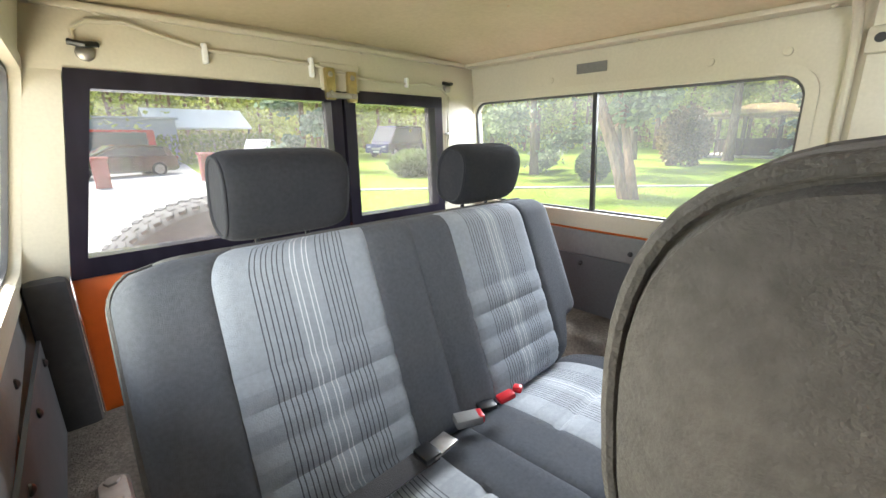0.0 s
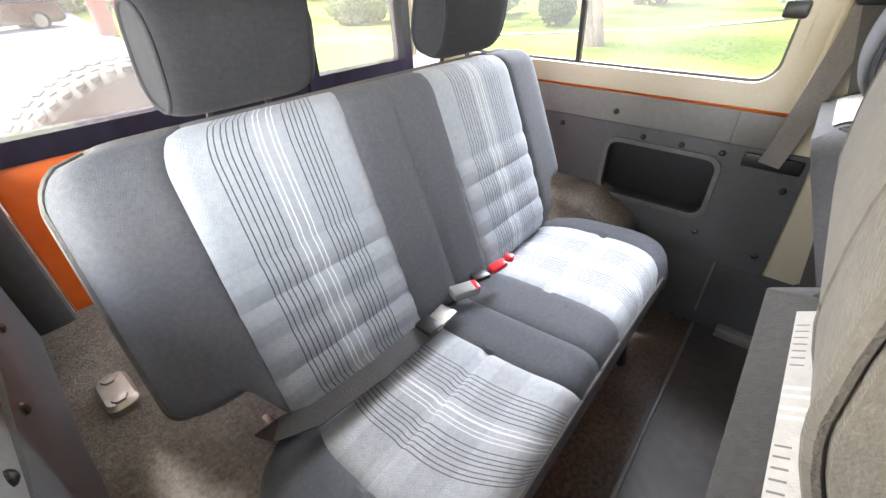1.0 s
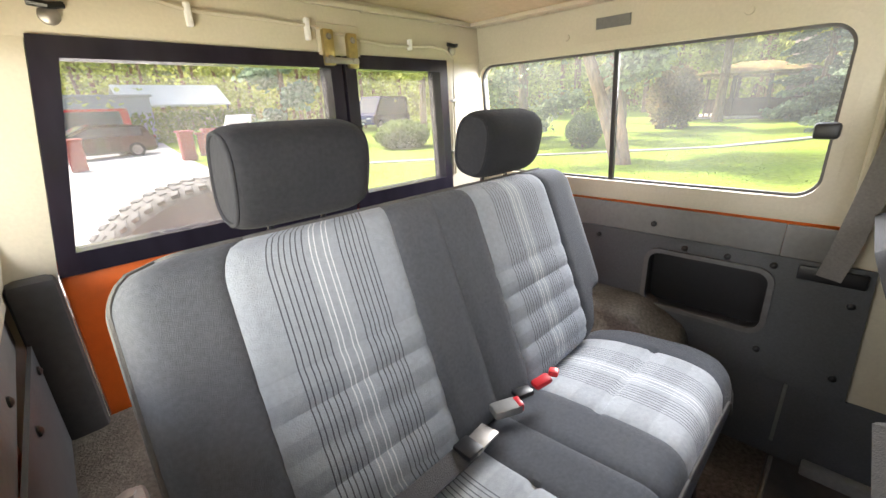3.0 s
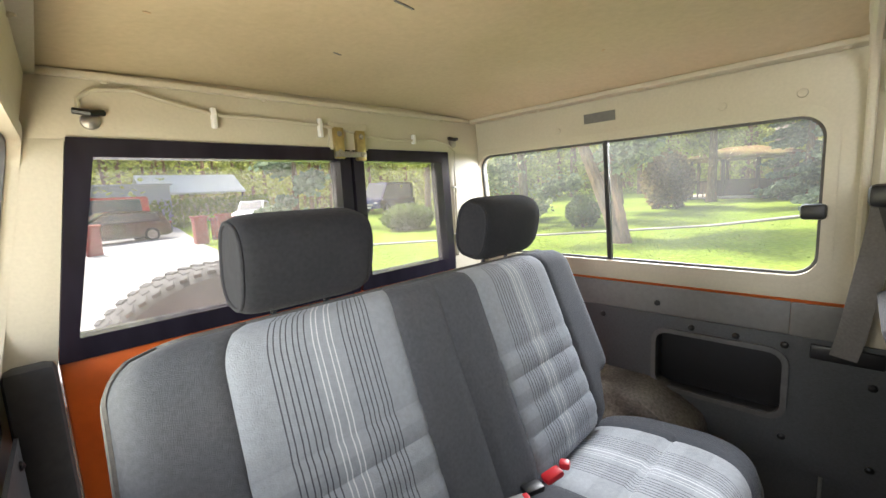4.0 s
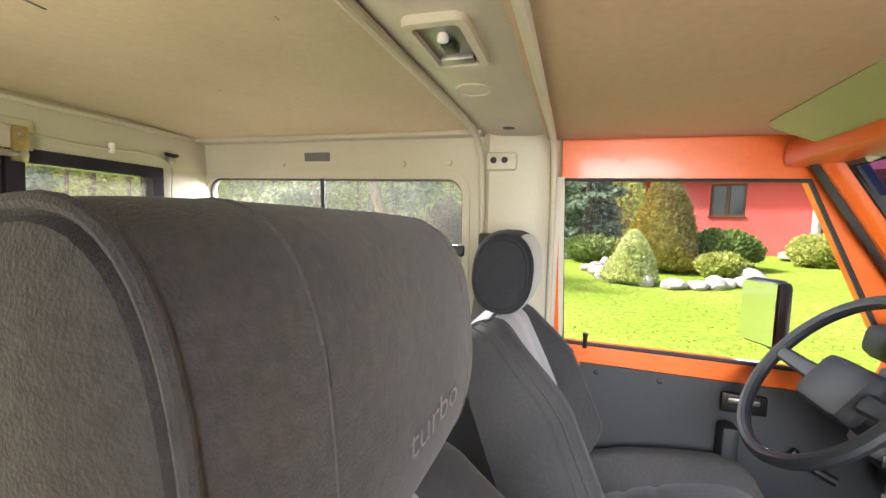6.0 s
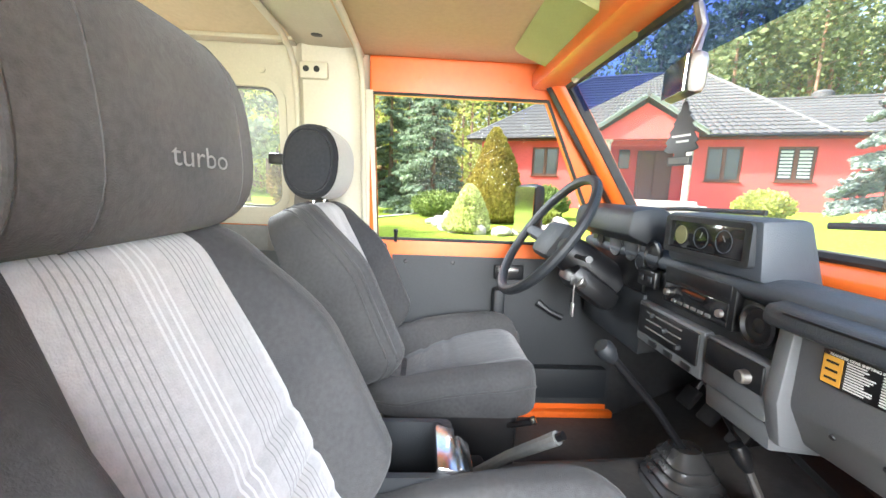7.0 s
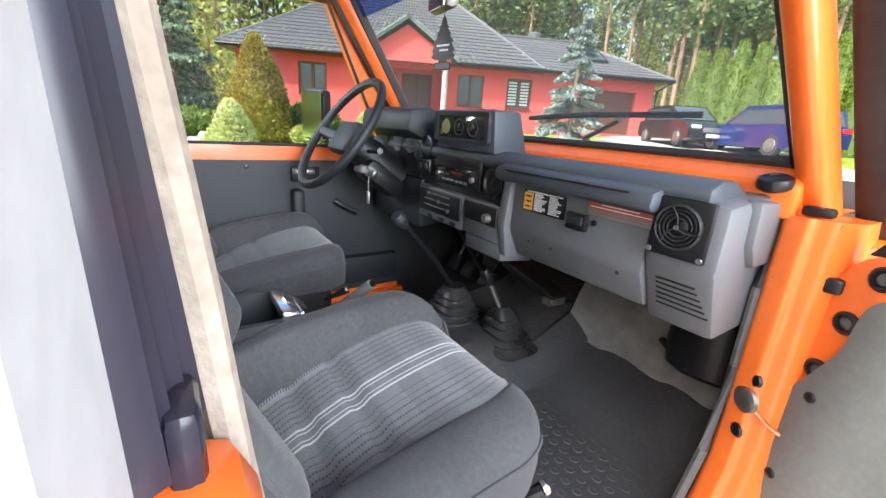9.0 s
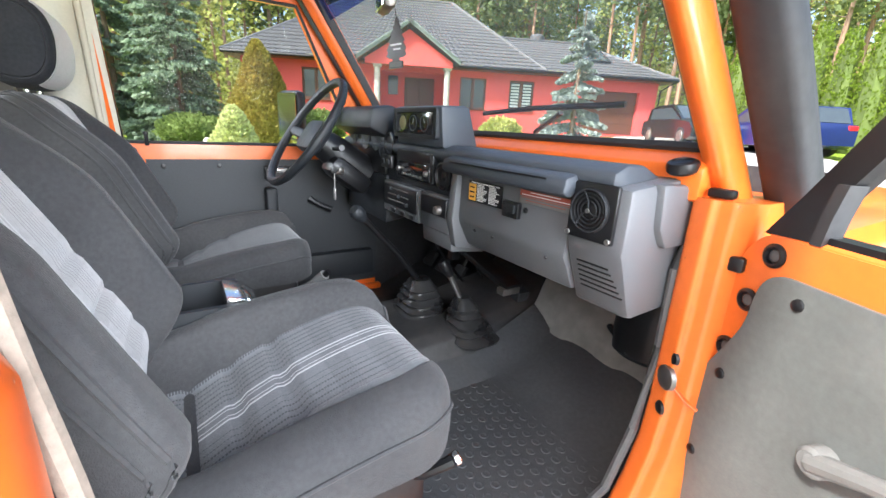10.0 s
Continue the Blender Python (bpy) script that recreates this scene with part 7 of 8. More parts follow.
def shrub(x, y, rx, rz, material, n, label, name, seed, size=0.12, power=2.0, lift=0.0, cone=False):
    rng = random.Random(seed)
    p0 = on_ground(x, y)
    t = thing(name, p0, label, "bush", "garden shrubs")
    spots = []
    for i in range(n):
        a = rng.uniform(0, 2 * math.pi)
        if cone:
            f = rng.random() ** 1.3
            z = f * rz * 2
            rr = rx * (1 - f) ** 0.75 * (0.88 + 0.14 * math.sin(3 * a + 5 * f) + rng.uniform(-0.08, 0.06)) * min(1.0, 0.55 + f * 6)
            p = Vector((math.cos(a) * rr, math.sin(a) * rr, z))
            d_ = Vector((math.cos(a), math.sin(a), 0.9))
        else:
            b = math.asin(rng.uniform(-0.9, 1))
            k = rng.uniform(0.82, 1.06) * (1 + 0.12 * math.sin(4 * a + seed) * math.cos(3 * b))
            p = Vector((math.cos(a) * math.cos(b) * rx * k, math.sin(a) * math.cos(b) * rx * k, rz + math.sin(b) * rz * k))
            d_ = Vector((p.x, p.y, (p.z - rz) * rx / rz + 0.3))
        spots.append((p0 + p, d_ + Vector((rng.uniform(-0.5, 0.5), rng.uniform(-0.5, 0.5), rng.uniform(-0.4, 0.5))) * d_.length))
    bm = bmesh.new()
    for k in range(5):
        a = 2 * math.pi * k / 5
        tube([p0 - Vector((0, 0, 0.05)), p0 + Vector((math.cos(a) * rx * 0.3, math.sin(a) * rx * 0.3, rz)), p0 + Vector((math.cos(a) * rx * (0.2 if cone else 0.6), math.sin(a) * rx * (0.2 if cone else 0.6), rz * 1.5))], [0.03, 0.02, 0.006], 5, bm=bm)
    part("stems", bm, BARK, t)
    # dark core so that the bush is not see-through
    core = bmesh.new()
    bmesh.ops.create_icosphere(core, subdivisions=3, radius=1.0)
    for v in core.verts:
        f = 0.8 + 0.1 * noise.noise(v.co * 3 + Vector((seed, 0, 0)))
        if cone:
            zz = (v.co.z + 1) / 2
            rr = (1 - zz) ** 0.75 * min(1.0, 0.55 + zz * 6)
            h_ = math.hypot(v.co.x, v.co.y) or 1
            v.co = p0 + Vector((v.co.x / h_ * rr * rx * f, v.co.y / h_ * rr * rx * f, zz * rz * 1.85))
        else:
            v.co = p0 + Vector((v.co.x * rx * f, v.co.y * rx * f, rz + v.co.z * rz * f))
    part("inner_growth", core, material, t)
    crown(leaves(spots, size, rng=rng), material, t)
    return t


spruce(-18.0, 1.75, 8.0, 2.0, SPRUCE, 8500, "tall blue-green spruce with layered drooping branches", 1, size=0.17)
spruce(-23.2, -0.55, 8.5, 1.8, SPRUCE, 6500, "tall blue-green spruce beside the lawn", 2, size=0.19)
spruce(-24.0, 1.7, 9.5, 2.0, SPRUCE, 6000, "tall dark spruce near the wood's edge", 3, size=0.19)
spruce(-10.2, 14.3, 4.75, 1.25, BLUESP, 9500, "young silver-blue spruce ahead of the house", 4, size=0.14)
spruce(-26.2, 0.3, 8.0, 1.5, SPRUCE, 4500, "dark spruce beside the pavilion", 5, size=0.2)
shrub(-12.9, 3.7, 1.32, 1.5, CONE, 9000, "olive-green dwarf spruce clipped to a cone", "cone_bush", 6, size=0.10, cone=True)
shrub(-10.1, 2.62, 0.66, 0.60, LIME, 5200, "pale yellow-green feathery ornamental bush", "pale_bush", 7, size=0.11, cone=True)
shrub(-13.4, 5.4, 0.9, 0.55, BUSH, 2600, "low dark green shrub beside the stones", "shrub", 8)
shrub(-11.6, 4.9, 0.5, 0.28, LEAF, 1300, "low green shrub beside the stones", "shrub", 9)
shrub(-12.0, 12.3, 0.7, 0.45, LEAF, 1600, "low green shrub before the house", "shrub", 10)
shrub(-14.6, 8.2, 0.6, 0.45, LEAF, 1500, "low green shrub before the porch", "shrub", 11)
shrub(-15.4, 2.0, 1.0, 0.45, BUSH, 2000, "low dark green shrub on the lawn", "shrub", 12)
shrub(-11.7, -5.1, 0.46, 0.48, BUSH, 3000, "round clipped box bush on the lawn", "box_bush", 13, size=0.07)
shrub(-18.7, -4.75, 0.86, 1.12, BROWNL, 4200, "browned rounded thuja before the pavilion", "thuja_bush", 14, size=0.14)
shrub(-9.9, -11.6, 0.95, 0.46, BUSH, 3200, "wide low shrub on the lawn", "shrub", 15)

# stones round the bed
STONE = mat("pale_field_stone", (0.42, 0.39, 0.36), 0.85, var=0.2, scale=9, bump=0.5, bscale=15, col2=(0.28, 0.25, 0.22), big=3, bigvar=0.3)
random.seed(21)
for i in range(26):
    a = radians(-160 + 310 * i / 25)
    x, y = -12.0 + 2.6 * math.cos(a) + random.uniform(-0.15, 0.15), 3.7 + 1.9 * math.sin(a) + random.uniform(-0.15, 0.15)
    bm = bmesh.new()
    bmesh.ops.create_icosphere(bm, subdivisions=2, radius=1.0)
    sx, sy, sz = random.uniform(0.17, 0.32), random.uniform(0.16, 0.26), random.uniform(0.11, 0.2)
    off = Vector((random.uniform(0, 50), random.uniform(0, 50), 0))
    g0 = on_ground(x, y)
    for v in bm.verts:
        f = 1 + 0.3 * noise.noise(v.co * 1.3 + off)
        v.co = g0 + Vector((v.co.x * sx * f, v.co.y * sy * f, v.co.z * sz * f + sz * 0.55))
    tagged(part("stone", bm, STONE), "pale rounded field stone edging the bed", "stone", "bed stones")

# tall hedge: a row of pointed columns grown together
rng = random.Random(31)
hedge = thing("hedge", on_ground(-4.0, 21), "tall dense bright green thuja hedge of pointed columns", "hedge")
line = [Vector((-9.6, 21.7)), Vector((-6.2, 21.0)), Vector((-3.0, 21.4)), Vector((1.0, 20.6)), Vector((6.0, 18.0)), Vector((9.5, 12.0))]
cum = []
for a, b in zip(line, line[1:]):
    n_ = int((b - a).length / 0.78)
    for k in range(n_):
        cum.append(a.lerp(b, k / n_))
core = bmesh.new()
spots = []
for i, c_ in enumerate(cum):
    g0 = on_ground(c_.x, c_.y)
    hh = 4.1 + rng.uniform(-0.25, 0.25)

    def girth(f):
        return 0.56 * (1 - 0.72 * f ** 1.7) * min(1.0, 0.7 + 3 * f)

    loft([[g0 + Vector((math.cos(2 * math.pi * q / 10) * girth(k / 7) * 0.9, math.sin(2 * math.pi * q / 10) * girth(k / 7) * 0.9, k / 7 * hh * 0.97)) for q in range(10)] for k in range(8)], bm=core)
    for k in range(1500):
        f = rng.random()
        a = rng.uniform(0, 2 * math.pi)
        rr = girth(f) * rng.uniform(0.88, 1.08) * (1 + 0.06 * math.sin(9 * a + 14 * f))
        spots.append((g0 + Vector((math.cos(a) * rr, math.sin(a) * rr, f * hh)), Vector((math.cos(a) * 0.7, math.sin(a) * 0.7, 1.5 + rng.uniform(-0.5, 0.5)))))
part("inner_growth", core, BUSH, hedge)
crown(leaves(spots, 0.10, rng=rng), HEDGE, hedge, "foliage")


def broadleaf(x, y, h, seed, material, bark, n, label, lean=(0, 0), crown_r=2.2, clear=0.45, size=0.3, name="tree", fork=None):
    rng = random.Random(seed)
    p0 = on_ground(x, y)
    t = thing(name, p0, label, "tree", "garden trees")
    top = p0 + Vector((lean[0], lean[1], h))
    def axis(f):
        return p0.lerp(top, f) + Vector((0.12 * math.sin(4 * f + seed), 0.12 * math.cos(3 * f + seed), 0))
    part("trunk", tube([axis(f) - Vector((0, 0, 0.1 if f == 0 else 0)) for f in (0, 0.1, 0.3, 0.5, 0.7, 0.9, 1.0)], [0.028 * h * k for k in (1.15, 0.9, 0.75, 0.6, 0.42, 0.2, 0.05)], 10), bark, t)
    if fork:
        part("trunk", tube([axis(0) - Vector((0, 0, 0.1)) + Vector((0, 0.10, 0))] + [axis(f) + Vector((fork[0], fork[1], 0)) * f + Vector((0, 0.10, 0)) for f in (0.1, 0.3, 0.5, 0.7, 0.9)], [0.024 * h * k for k in (1.1, 0.85, 0.7, 0.5, 0.3, 0.05)], 10), bark, t)
    bm = bmesh.new()
    spots = []
    for i in range(int(h * 2.6)):
        f = clear + (1 - clear) * (i + rng.random()) / (h * 2.6)
        a = rng.uniform(0, 2 * math.pi)
        L = crown_r * (1.1 - 0.6 * abs(2 * (f - clear) / (1 - clear) - 0.7)) * rng.uniform(0.6, 1.1)
        st = axis(min(f, 1))
        tip = st + Vector((math.cos(a) * L, math.sin(a) * L, L * rng.uniform(0.0, 0.5)))
        mid = st.lerp(tip, 0.5) + Vector((0, 0, rng.uniform(-0.1, 0.15) * L))
        tube([st, mid, tip], [0.006 * h * (1.1 - f), 0.004 * h * (1.1 - f), 0.006], 5, bm=bm)
        for k in range(int(n / (h * 2.6))):
            q = rng.uniform(0.3, 1.05)
            p = (st.lerp(mid, q * 2) if q < 0.5 else mid.lerp(tip, q * 2 - 1)) + Vector((rng.gauss(0, 0.22), rng.gauss(0, 0.22), rng.gauss(0, 0.16))) * L * 0.5
            spots.append((p, Vector((rng.uniform(-1, 1), rng.uniform(-1, 1), rng.uniform(-0.8, 0.6)))))
    part("limbs", bm, bark, t)
    crown(leaves(spots, size, rng=rng), material, t)
    return t


PINEP = leafy("pale_pine_needles", (0.27, 0.32, 0.19), (0.40, 0.43, 0.30))
broadleaf(-9.0, -2.7, 6.5, 41, PINEP, PINEB, 6200, "leaning garden pine with a pale forked trunk", lean=(0.2, -2.9), clear=0.22, crown_r=2.7, size=0.17, name="pine_tree", fork=(0.0, 1.3))
broadleaf(-16.5, -6.6, 8.0, 42, PINEL, BARK, 5200, "garden pine with a broad needled crown", clear=0.2, crown_r=2.8, size=0.2, name="pine_tree")
broadleaf(-22.0, -3.95, 8.0, 43, LEAF, BARK, 4200, "slender tree in fresh leaf near the pavilion", clear=0.3, crown_r=2.6, size=0.3, name="pine_tree")
broadleaf(-12.6, -8.0, 6.0, 44, PINEP, BARK, 9000, "low branched pale green pine on the lawn", clear=0.05, crown_r=2.7, size=0.18, name="pine_tree")
broadleaf(-21.5, -8.0, 9.0, 45, LEAF, BARK, 3600, "birch-like tree in fresh leaf", clear=0.25, crown_r=2.6, size=0.24)
broadleaf(-15.6, -16.4, 7.5, 46, LEAF, BARK, 3600, "tree in fresh yellow-green leaf by the road", clear=0.3, crown_r=2.3, size=0.24)
broadleaf(-8.7, -18.9, 6.5, 47, SPRUCE, BARK, 4200, "dark weeping conifer by the gate", clear=0.05, crown_r=1.9, size=0.3)

# ---------------- woods ----------------
rng = random.Random(77)
trunks, sp_pine, sp_leaf, twigs = bmesh.new(), [], [], bmesh.new()


def in_wood(x, y):
    if -23 < x < -8 and 2 < y < 27 and (Vector((x, y, 0)) - HA).dot(HN) < 12:
        return False
    return True


count = 0
while count < 330:
    a = radians(rng.uniform(85, 290))
    d_ = rng.uniform(33, 62)
    x, y = d_ * math.cos(a), d_ * math.sin(a)
    if not in_wood(x, y):
        continue
    count += 1
    g0 = on_ground(x, y)
    h = rng.uniform(12, 19)
    r = rng.uniform(0.10, 0.2)
    lean_ = Vector((rng.uniform(-0.6, 0.6), rng.uniform(-0.6, 0.6), h))
    tube([g0, g0 + lean_ * 0.5, g0 + lean_], [r, r * 0.75, r * 0.2], 6, bm=trunks)
    fresh = rng.random() < (0.15 if y > 14 else 0.8)
    for k in range(1050 if not fresh else 700):
        f = rng.uniform(0.45, 1.0) if not fresh else rng.uniform(0.12, 1.0)
        rad = (1.9 if not fresh else 2.2) * (1.15 - 0.6 * f)
        q = g0 + lean_ * f + Vector((rng.gauss(0, rad * 0.6), rng.gauss(0, rad * 0.6), rng.gauss(0, 0.4)))
        (sp_leaf if fresh else sp_pine).append((q, Vector((rng.uniform(-1, 1), rng.uniform(-1, 1), rng.uniform(-0.6, 0.6)))))
    if rng.random() < 0.7:
        for k in range(6):
            f = rng.uniform(0.2, 0.7)
            b_ = rng.uniform(0, 6.28)
            tube([g0 + lean_ * f, g0 + lean_ * f + Vector((math.cos(b_) * 1.5, math.sin(b_) * 1.5, 0.5))], [0.03, 0.006], 4, bm=twigs)
wood = thing("far_woods", on_ground(-40, 0), "tall pine and birch wood behind the garden", "woods", kind="stuff")
for nm, b_ in (("trunks", trunks), ("twigs", twigs)):
    o = part(nm, b_, PINEB if nm == "trunks" else BARK, wood)
    o["kind"] = "stuff"
for nm, sp, m_ in (("pine_crowns", sp_pine, PINEL), ("leaf_crowns", sp_leaf, LEAF)):
    o = crown(leaves(sp, 0.36, rng=rng), m_, wood, nm)
    o["kind"] = "stuff"
# the depth of the wood behind its first trees
DEEP = mat("deep_wood", (0.26, 0.25, 0.13), 0.95, var=0.4, scale=1.4, bump=0.0, col2=(0.44, 0.44, 0.18), big=0.12, bigvar=0.3, spec=0.0, stretch=(1, 1, 0.4))
bm = bmesh.new()
ringv = []
for i in range(141):
    a = radians(78 + 220 * i / 140)
    top = 10.5 + 2.2 * noise.noise(Vector((i * 0.35, 0, 3))) + 1.2 * noise.noise(Vector((i * 1.3, 5, 0)))
    ringv.append([bm.verts.new((r * math.cos(a), r * math.sin(a), z)) for r, z in ((66, -3.0), (66, top * 0.5), (67, top))])
for p_, q_ in zip(ringv, ringv[1:]):
    for k in range(2):
        bm.faces.new((p_[k], q_[k], q_[k + 1], p_[k + 1]))
tagged(part("backdrop", bm, DEEP), "dim depth of the wood far behind the garden", "woods", kind="structure")
# undergrowth at the wood's foot
sp = []
for i in range(16000):
    a = radians(rng.uniform(82, 292))
    d_ = rng.uniform(36, 40)
    x, y = d_ * math.cos(a), d_ * math.sin(a)
    if not in_wood(x, y):
        continue
    sp.append((on_ground(x, y) + Vector((0, 0, rng.random() ** 1.7 * 3.2)), Vector((rng.uniform(-1, 1), rng.uniform(-1, 1), rng.uniform(-0.3, 0.9)))))
o = new("undergrowth", leaves(sp, 0.22, rng=rng))
o.data.materials.append(LEAF)
tagged(o, "green undergrowth at the foot of the wood", "undergrowth", kind="stuff")
# grass tufts on the lawn, where it is seen nearest
sp = []
for i in range(26000):
    x = -3.2 - 13 * rng.random() ** 1.4
    y = rng.uniform(-9, 5)
    sp.append((on_ground(x, y) + Vector((0, 0, -0.01)), Vector((rng.uniform(-0.5, 0.5), rng.uniform(-0.5, 0.5), 1))))
BLADE = leafy("grass_blades", (0.20, 0.28, 0.035), (0.26, 0.33, 0.06), 0.12)
o = new("grass", leaves(sp, 0.024, rng=rng))
o.data.materials.append(BLADE)
tagged(o, "short fresh grass tufts on the lawn", "grass", kind="stuff")

# ---------------- cars on the drive ----------------
CARBLK = mat("black_car_paint", (0.012, 0.013, 0.015), 0.2, var=0.1, scale=30, bump=0.0, coat=0.8)
CARBLU = mat("blue_car_paint", (0.012, 0.022, 0.11), 0.2, var=0.1, scale=30, bump=0.0, coat=0.8)
CARWHT = mat("pale_car_paint", (0.6, 0.6, 0.6), 0.3, var=0.05, scale=30, bump=0.0, coat=0.6)
CARRED = mat("red_car_paint", (0.5, 0.02, 0.02), 0.3, var=0.05, scale=30, bump=0.0, coat=0.6)
LAMP = mat("pale_lamp_glass", (0.7, 0.72, 0.75), 0.1, var=0.0, bump=0.0)


def car(x, y, heading, paint, label, name="parked_car", L=4.4, W=1.8, H=1.55, van=False):
    g0 = on_ground(x, y)
    t = thing(name, g0, label, "car", "parked cars")
    m = Matrix.Translation(g0) @ rot("Z", heading)
    prof = [(-L / 2, 0.35), (-L / 2, 0.75), (-L / 2 + 0.08, 0.95), (-0.3 * L, 1.0), (0.2 * L, 0.98), (L / 2 - 0.25, 0.86), (L / 2, 0.65), (L / 2, 0.32), (L / 2 - 0.2, 0.22), (-L / 2 + 0.2, 0.24)]
    if van:
        prof = [(-L / 2, 0.35), (-L / 2, 1.0), (0.3 * L, 1.0), (L / 2 - 0.1, 0.95), (L / 2, 0.65), (L / 2, 0.32), (-L / 2 + 0.2, 0.24)]
    bm = bmesh.new()
    rings = []
    for w_, k in ((-W / 2, 0.97), (-W / 2 + 0.08, 1.0), (W / 2 - 0.08, 1.0), (W / 2, 0.97)):
        rings.append([m @ Vector((a * k, w_, 0.6 + (b - 0.6) * (0.92 if k < 1 else 1))) for a, b in prof])
    loft(rings, bm=bm)
    part("body", bm, paint, t)
    cab = [(-L / 2 + 0.12, 0.93), (-L / 2 + 0.35, H - 0.12), (-0.25 * L, H), (0.02 * L, H), (0.24 * L, 0.95)]
    if van:
        cab = [(-L / 2 + 0.02, 0.93), (-L / 2 + 0.06, H - 0.05), (-L / 2 + 0.2, H), (0.22 * L, H), (0.4 * L, 0.98)]
    bm = bmesh.new()
    loft([[m @ Vector((a, w_, b)) for a, b in cab] for w_ in (-W / 2 + 0.16, W / 2 - 0.16)], bm=bm)
    part("cabin", bm, paint, t)
    for s in (-1, 1):
        bm = bmesh.new()
        a0, a1 = cab[0][0], cab[-1][0]
        loft([[m @ Vector((a, s * (W / 2 - 0.155 + q), b)) for a, b in ((a0 + 0.35, 0.98), (a0 + 0.45, H - 0.14), (cab[-2][0] - 0.05, H - 0.12), (a1 - 0.2, 0.98))] for q in (0.0, 0.006)], bm=bm)
        part("side_window", bm, PANE, t)
    for e in (0, 1):
        (a0, b0), (a1, b1) = (cab[-1], cab[-2]) if e == 0 else (cab[0], cab[1])
        o = 0.012 if e == 0 else -0.012
        bm = bmesh.new()
        loft([[m @ Vector((a0 + (a1 - a0) * f + o * q, w_, b0 + (b1 - b0) * f + 0.01 * q)) for f, w_ in ((0.1, -W / 2 + 0.24), (0.1, W / 2 - 0.24), (0.92, W / 2 - 0.28), (0.92, -W / 2 + 0.28))] for q in (0.0, 1.0)], bm=bm)
        part("windscreen" if e == 0 else "rear_window", bm, PANE, t)
    for a in (-0.31 * L, 0.31 * L):
        for s in (-1, 1):
            c_ = m @ Vector((a, s * (W / 2 - 0.10), 0.34))
            ax = m.to_3x3() @ Vector((0, s, 0))
            w_ = part("wheel", lathe(c_, ax, [(0.22, -0.1), (0.33, -0.09), (0.345, 0.0), (0.33, 0.10), (0.24, 0.115), (0.22, 0.1)], 24), RUBBER, t)
            part("rim", lathe(c_ + ax * 0.09, ax, [(0.225, 0.0), (0.21, 0.03), (0.06, 0.012), (0.05, 0.03), (0.001, 0.03)], 20), STEEL, w_)
    for s in (-1, 1):
        part("headlight", box(m @ Vector((L / 2 - 0.10, s * 0.62, 0.72)), (0.16, 0.34, 0.13), 0.03, m=m.to_3x3().to_4x4()), LAMP, t)
        part("tail_light", box(m @ Vector((-L / 2 + 0.04, s * 0.68, 0.85)), (0.08, 0.28, 0.14), 0.02, m=m.to_3x3().to_4x4()), RED, t)
    part("grille", box(m @ Vector((L / 2, 0, 0.62)), (0.04, 0.8, 0.16), 0.02, m=m.to_3x3().to_4x4()), STEEL, t)
    part("number_plate", box(m @ Vector((L / 2 + 0.015, 0, 0.42)), (0.02, 0.5, 0.11), 0.004, m=m.to_3x3().to_4x4()), WHITE, t)
    return t


car(-8.5, 19.2, -35, CARBLK, "parked black compact car with silver wheels")
car(-5.3, 18.4, 150, CARBLU, "parked bright blue car with its back turned")
car(-18.7, -24.5, 20, CARBLU, "blue delivery van parked by the road", "parked_van", 5.2, 1.95, 2.2, True)
car(-1.6, -23.5, 10, CARBLK, "dark pickup parked beyond the gate", L=4.8, H=1.5)
car(-1.6, -28.9, 10, CARRED, "red lorry cab beyond the gate", "parked_lorry", 5.0, 2.0, 2.3, True)
car(-9.6, -27.2, 60, CARWHT, "pale car parked beyond the gate")

# ---------------- beyond the gate ----------------
BRICK = mat("red_brick_pillar", (0.34, 0.09, 0.07), 0.85, var=0.2, scale=10, bump=0.3, col2=(0.25, 0.07, 0.06), big=3, bigvar=0.2)
GREYW = mat("grey_shed_wall", (0.32, 0.34, 0.36), 0.7, var=0.08, scale=5, bump=0.1, big=0.6)
WROOF = mat("white_roof_sheet", (0.75, 0.75, 0.74), 0.5, var=0.05, scale=5, bump=0.1, big=0.6)
for x, y, w_ in ((-3.9, -17.3, 0.45), (-4.9, -17.7, 0.45), (-0.65, -17.9, 0.45)):
    g0 = on_ground(x, y)
    t = thing("gate_pillar", g0, "red brick gate pillar with a capping stone", "gate pillar", "gate pillars")
    part("shaft", box(g0 + Vector((0, 0, 0.5)), (w_, w_, 1.1), 0.015), BRICK, t)
    part("cap", box(g0 + Vector((0, 0, 1.08)), (w_ + 0.1, w_ + 0.1, 0.08), 0.02), BRICK, t)
g0 = on_ground(-6.4, -18.2)
t = thing("garden_wall", g0, "low red brick garden wall beside the gate", "wall")
part("wall", box(g0 + Vector((0, 0, 0.4)), (3.6, 0.25, 0.9), 0.02, m=rot("Z", -18)), BRICK, t)
part("coping", box(g0 + Vector((0, 0, 0.88)), (3.7, 0.33, 0.07), 0.02, m=rot("Z", -18)), BRICK, t)
g0 = on_ground(-4.4, -17.5)
t = thing("wrought_gate", g0, "dark wrought iron gate between brick pillars", "gate")
for k in range(8):
    p_ = Vector((-3.95 - 0.95 * (k + 0.5) / 8, -17.32 - 0.38 * (k + 0.5) / 8, 0))
    z_ = ground_z(p_.x, p_.y)
    part("bar", cyl((p_.x, p_.y, z_ + 0.05), (p_.x, p_.y, z_ + 1.0), 0.012, n=6), BLACK, t)
for h_ in (0.15, 0.9):
    part("rail", tube([(-3.95, -17.32, ground_z(-4, -17.3) + h_), (-4.9, -17.7, ground_z(-4.9, -17.7) + h_)], 0.016, 6), BLACK, t)
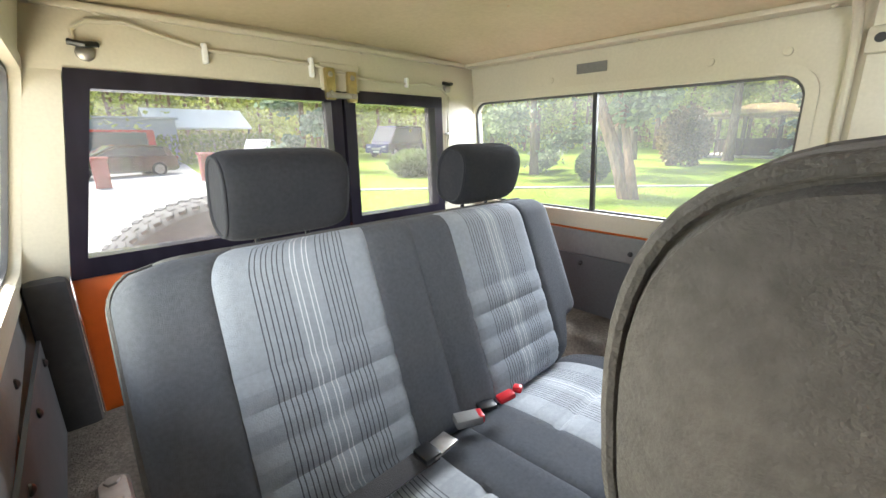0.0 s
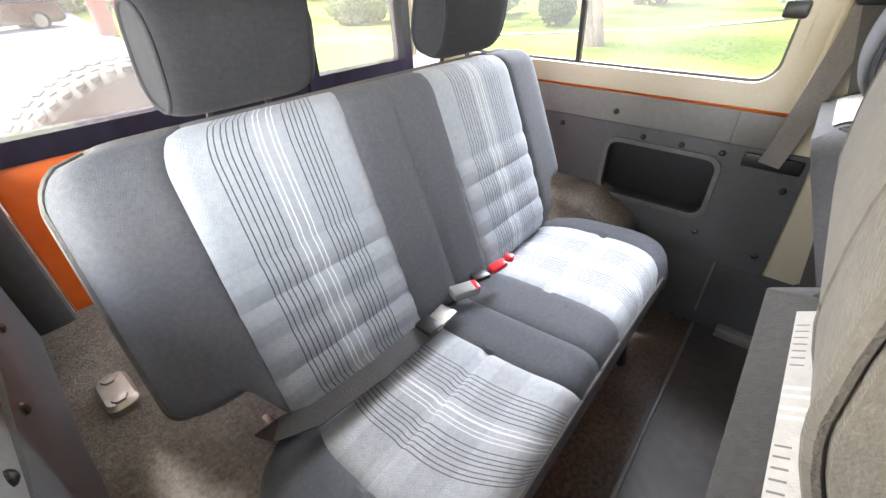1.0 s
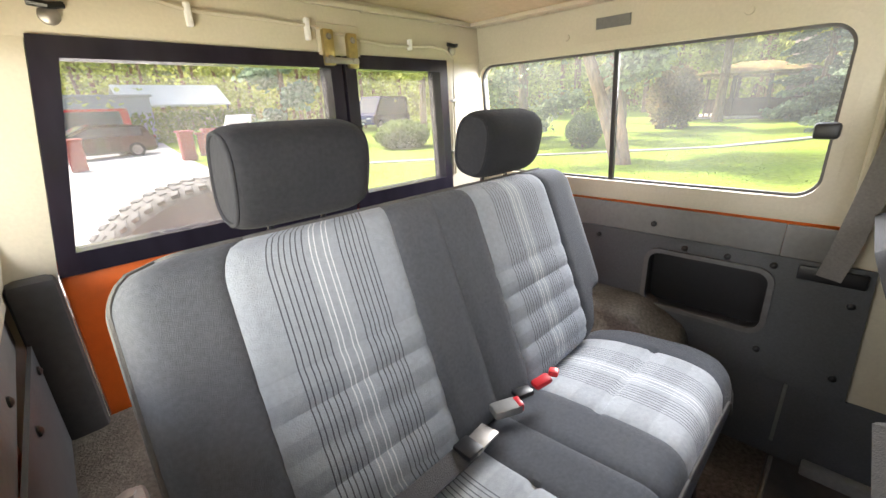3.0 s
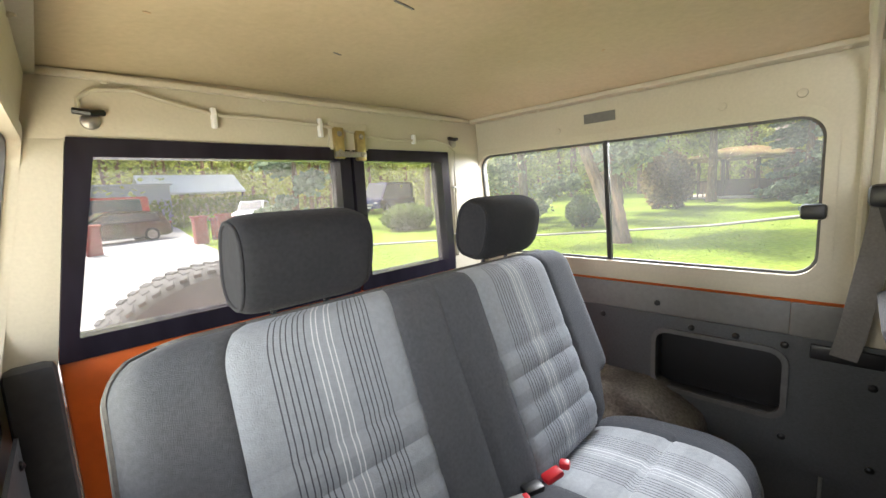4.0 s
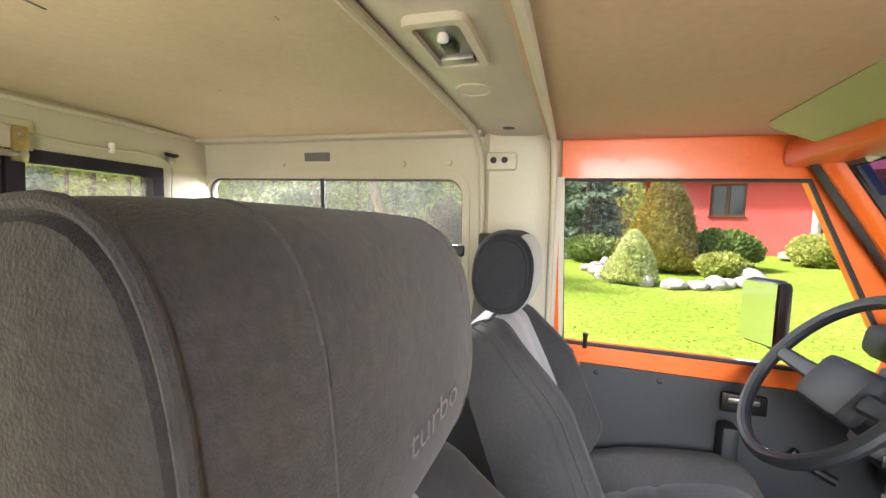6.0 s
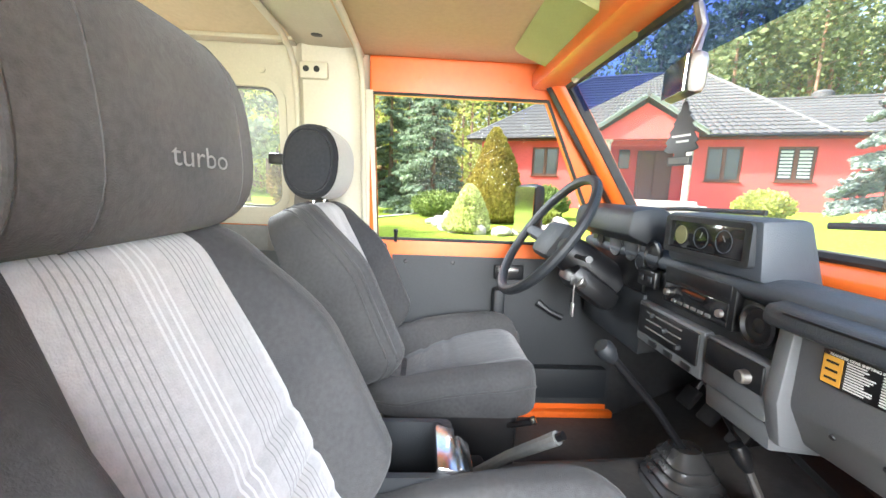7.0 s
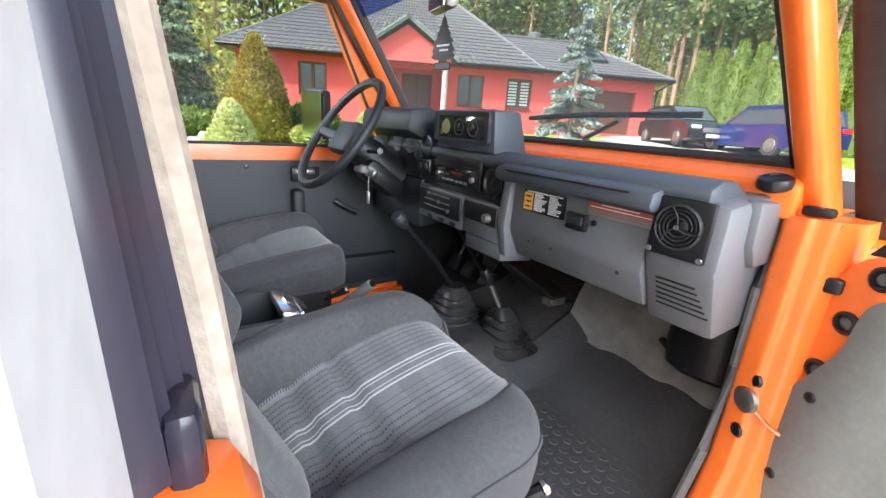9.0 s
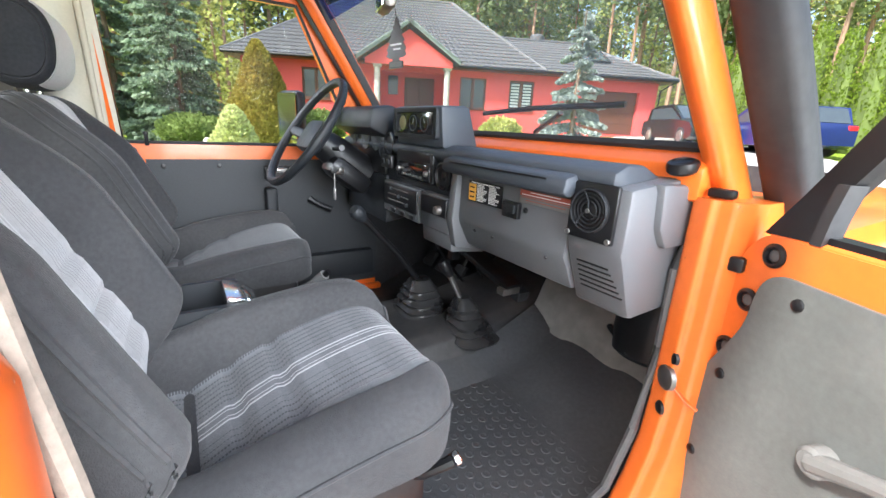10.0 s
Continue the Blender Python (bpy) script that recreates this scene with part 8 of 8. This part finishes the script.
g0 = on_ground(-2.7, -34.6)
t = thing("grey_shed", g0, "grey flat-roofed shed across the road", "shed")
part("wall", box(g0 + Vector((-1.2, 0, 1.5)), (4.6, 3.5, 3.2), 0.03), GREYW, t)
part("door", box(g0 + Vector((-1.2, 1.77, 1.1)), (0.9, 0.06, 1.9), 0.02), DASHD, t)
part("roof", box(g0 + Vector((-1.2, 0, 3.15)), (4.9, 3.8, 0.15), 0.03), GREYW, t)
g0 = on_ground(-7.9, -36)
t = thing("white_roofed_shelter", g0, "open shelter with a white pitched roof", "shelter")
bm = bmesh.new()
loft([[g0 + Vector((x, y, z)) for y, z in ((2.4, 2.5), (0, 3.9), (-2.4, 2.5), (-2.4, 2.4), (0, 3.75), (2.4, 2.4))] for x in (-3.6, 3.2)], bm=bm)
part("roof", bm, WROOF, t, smooth=False)
for x in (-3.4, 3.0):
    for y in (-2.2, 2.2):
        part("post", cyl(g0 + Vector((x, y, 0)), g0 + Vector((x, y, 2.5)), 0.07, n=8), DASHD, t)
rng = random.Random(55)
t = thing("thuja_row", on_ground(-8, -33), "row of young pointed thujas across the road", "hedge")
sp = []
for k in range(26):
    x, y = -2.6 - 0.42 * k, -32.5 - 0.05 * k
    g0 = on_ground(x, y)
    for i in range(170):
        f = rng.random()
        a = rng.uniform(0, 6.28)
        rr = 0.28 * (1 - f) ** 0.7
        sp.append((g0 + Vector((math.cos(a) * rr, math.sin(a) * rr, f * 1.9)), Vector((math.cos(a), math.sin(a), 1.3))))
crown(leaves(sp, 0.22, rng=rng), HEDGE, t, "foliage")

# pavilion on the lawn
ROOFB = mat("mossy_brown_roof", (0.20, 0.11, 0.05), 0.9, var=0.25, scale=6, bump=0.4, col2=(0.22, 0.20, 0.05), big=1.5, bigvar=0.3)
WOODD = mat("dark_pavilion_timber", (0.10, 0.065, 0.045), 0.75, var=0.2, scale=8, bump=0.3, big=2, stretch=(1, 1, 0.2))
BRK2 = mat("pale_brick", (0.45, 0.40, 0.36), 0.85, var=0.25, scale=10, bump=0.3, big=3)
g0 = on_ground(-26.0, -3.4)
pv = thing("pavilion", g0, "open timber garden pavilion with a mossy brown roof", "pavilion")
pm = Matrix.Translation(g0) @ rot("Z", 8)
bm = bmesh.new()
loft([[pm @ Vector((x * k, y * k, z)) for x, y in ((-2.4, -2.5), (2.4, -2.5), (2.4, 2.5), (-2.4, 2.5))] for k, z in ((1.0, 1.92), (1.0, 2.02), (0.25, 2.55))], bm=bm)
part("roof", bm, ROOFB, pv, smooth=False)
for x in (-1.9, 1.9):
    for y in (-2.1, -0.7, 0.7, 2.1):
        part("post", box(pm @ Vector((x, y, 1.0)), (0.16, 0.16, 2.1), 0.02), WOODD, pv)
for y0, y1 in ((-2.1, -0.7), (0.7, 2.1)):
    part("rail", box(pm @ Vector((1.9, (y0 + y1) / 2, 0.85)), (0.08, y1 - y0, 0.10), 0.01), WOODD, pv)
    for k in range(6):
        part("baluster", box(pm @ Vector((1.9, y0 + (y1 - y0) * (k + 0.5) / 6, 0.45)), (0.05, 0.06, 0.8), 0.008), WOODD, pv)
part("back_wall", box(pm @ Vector((-1.95, 0, 0.45)), (0.12, 4.3, 0.8), 0.01), WOODD, pv)
part("counter", box(pm @ Vector((0.9, 0.2, 0.45)), (0.6, 2.6, 0.9), 0.03), WOODD, pv)
part("chimney", box(pm @ Vector((-0.6, 1.7, 1.9)), (0.7, 0.7, 3.4), 0.03), BRK2, pv)
part("floor", box(pm @ Vector((0, 0, 0.03)), (4.4, 4.8, 0.12), 0.02), BRK2, pv)
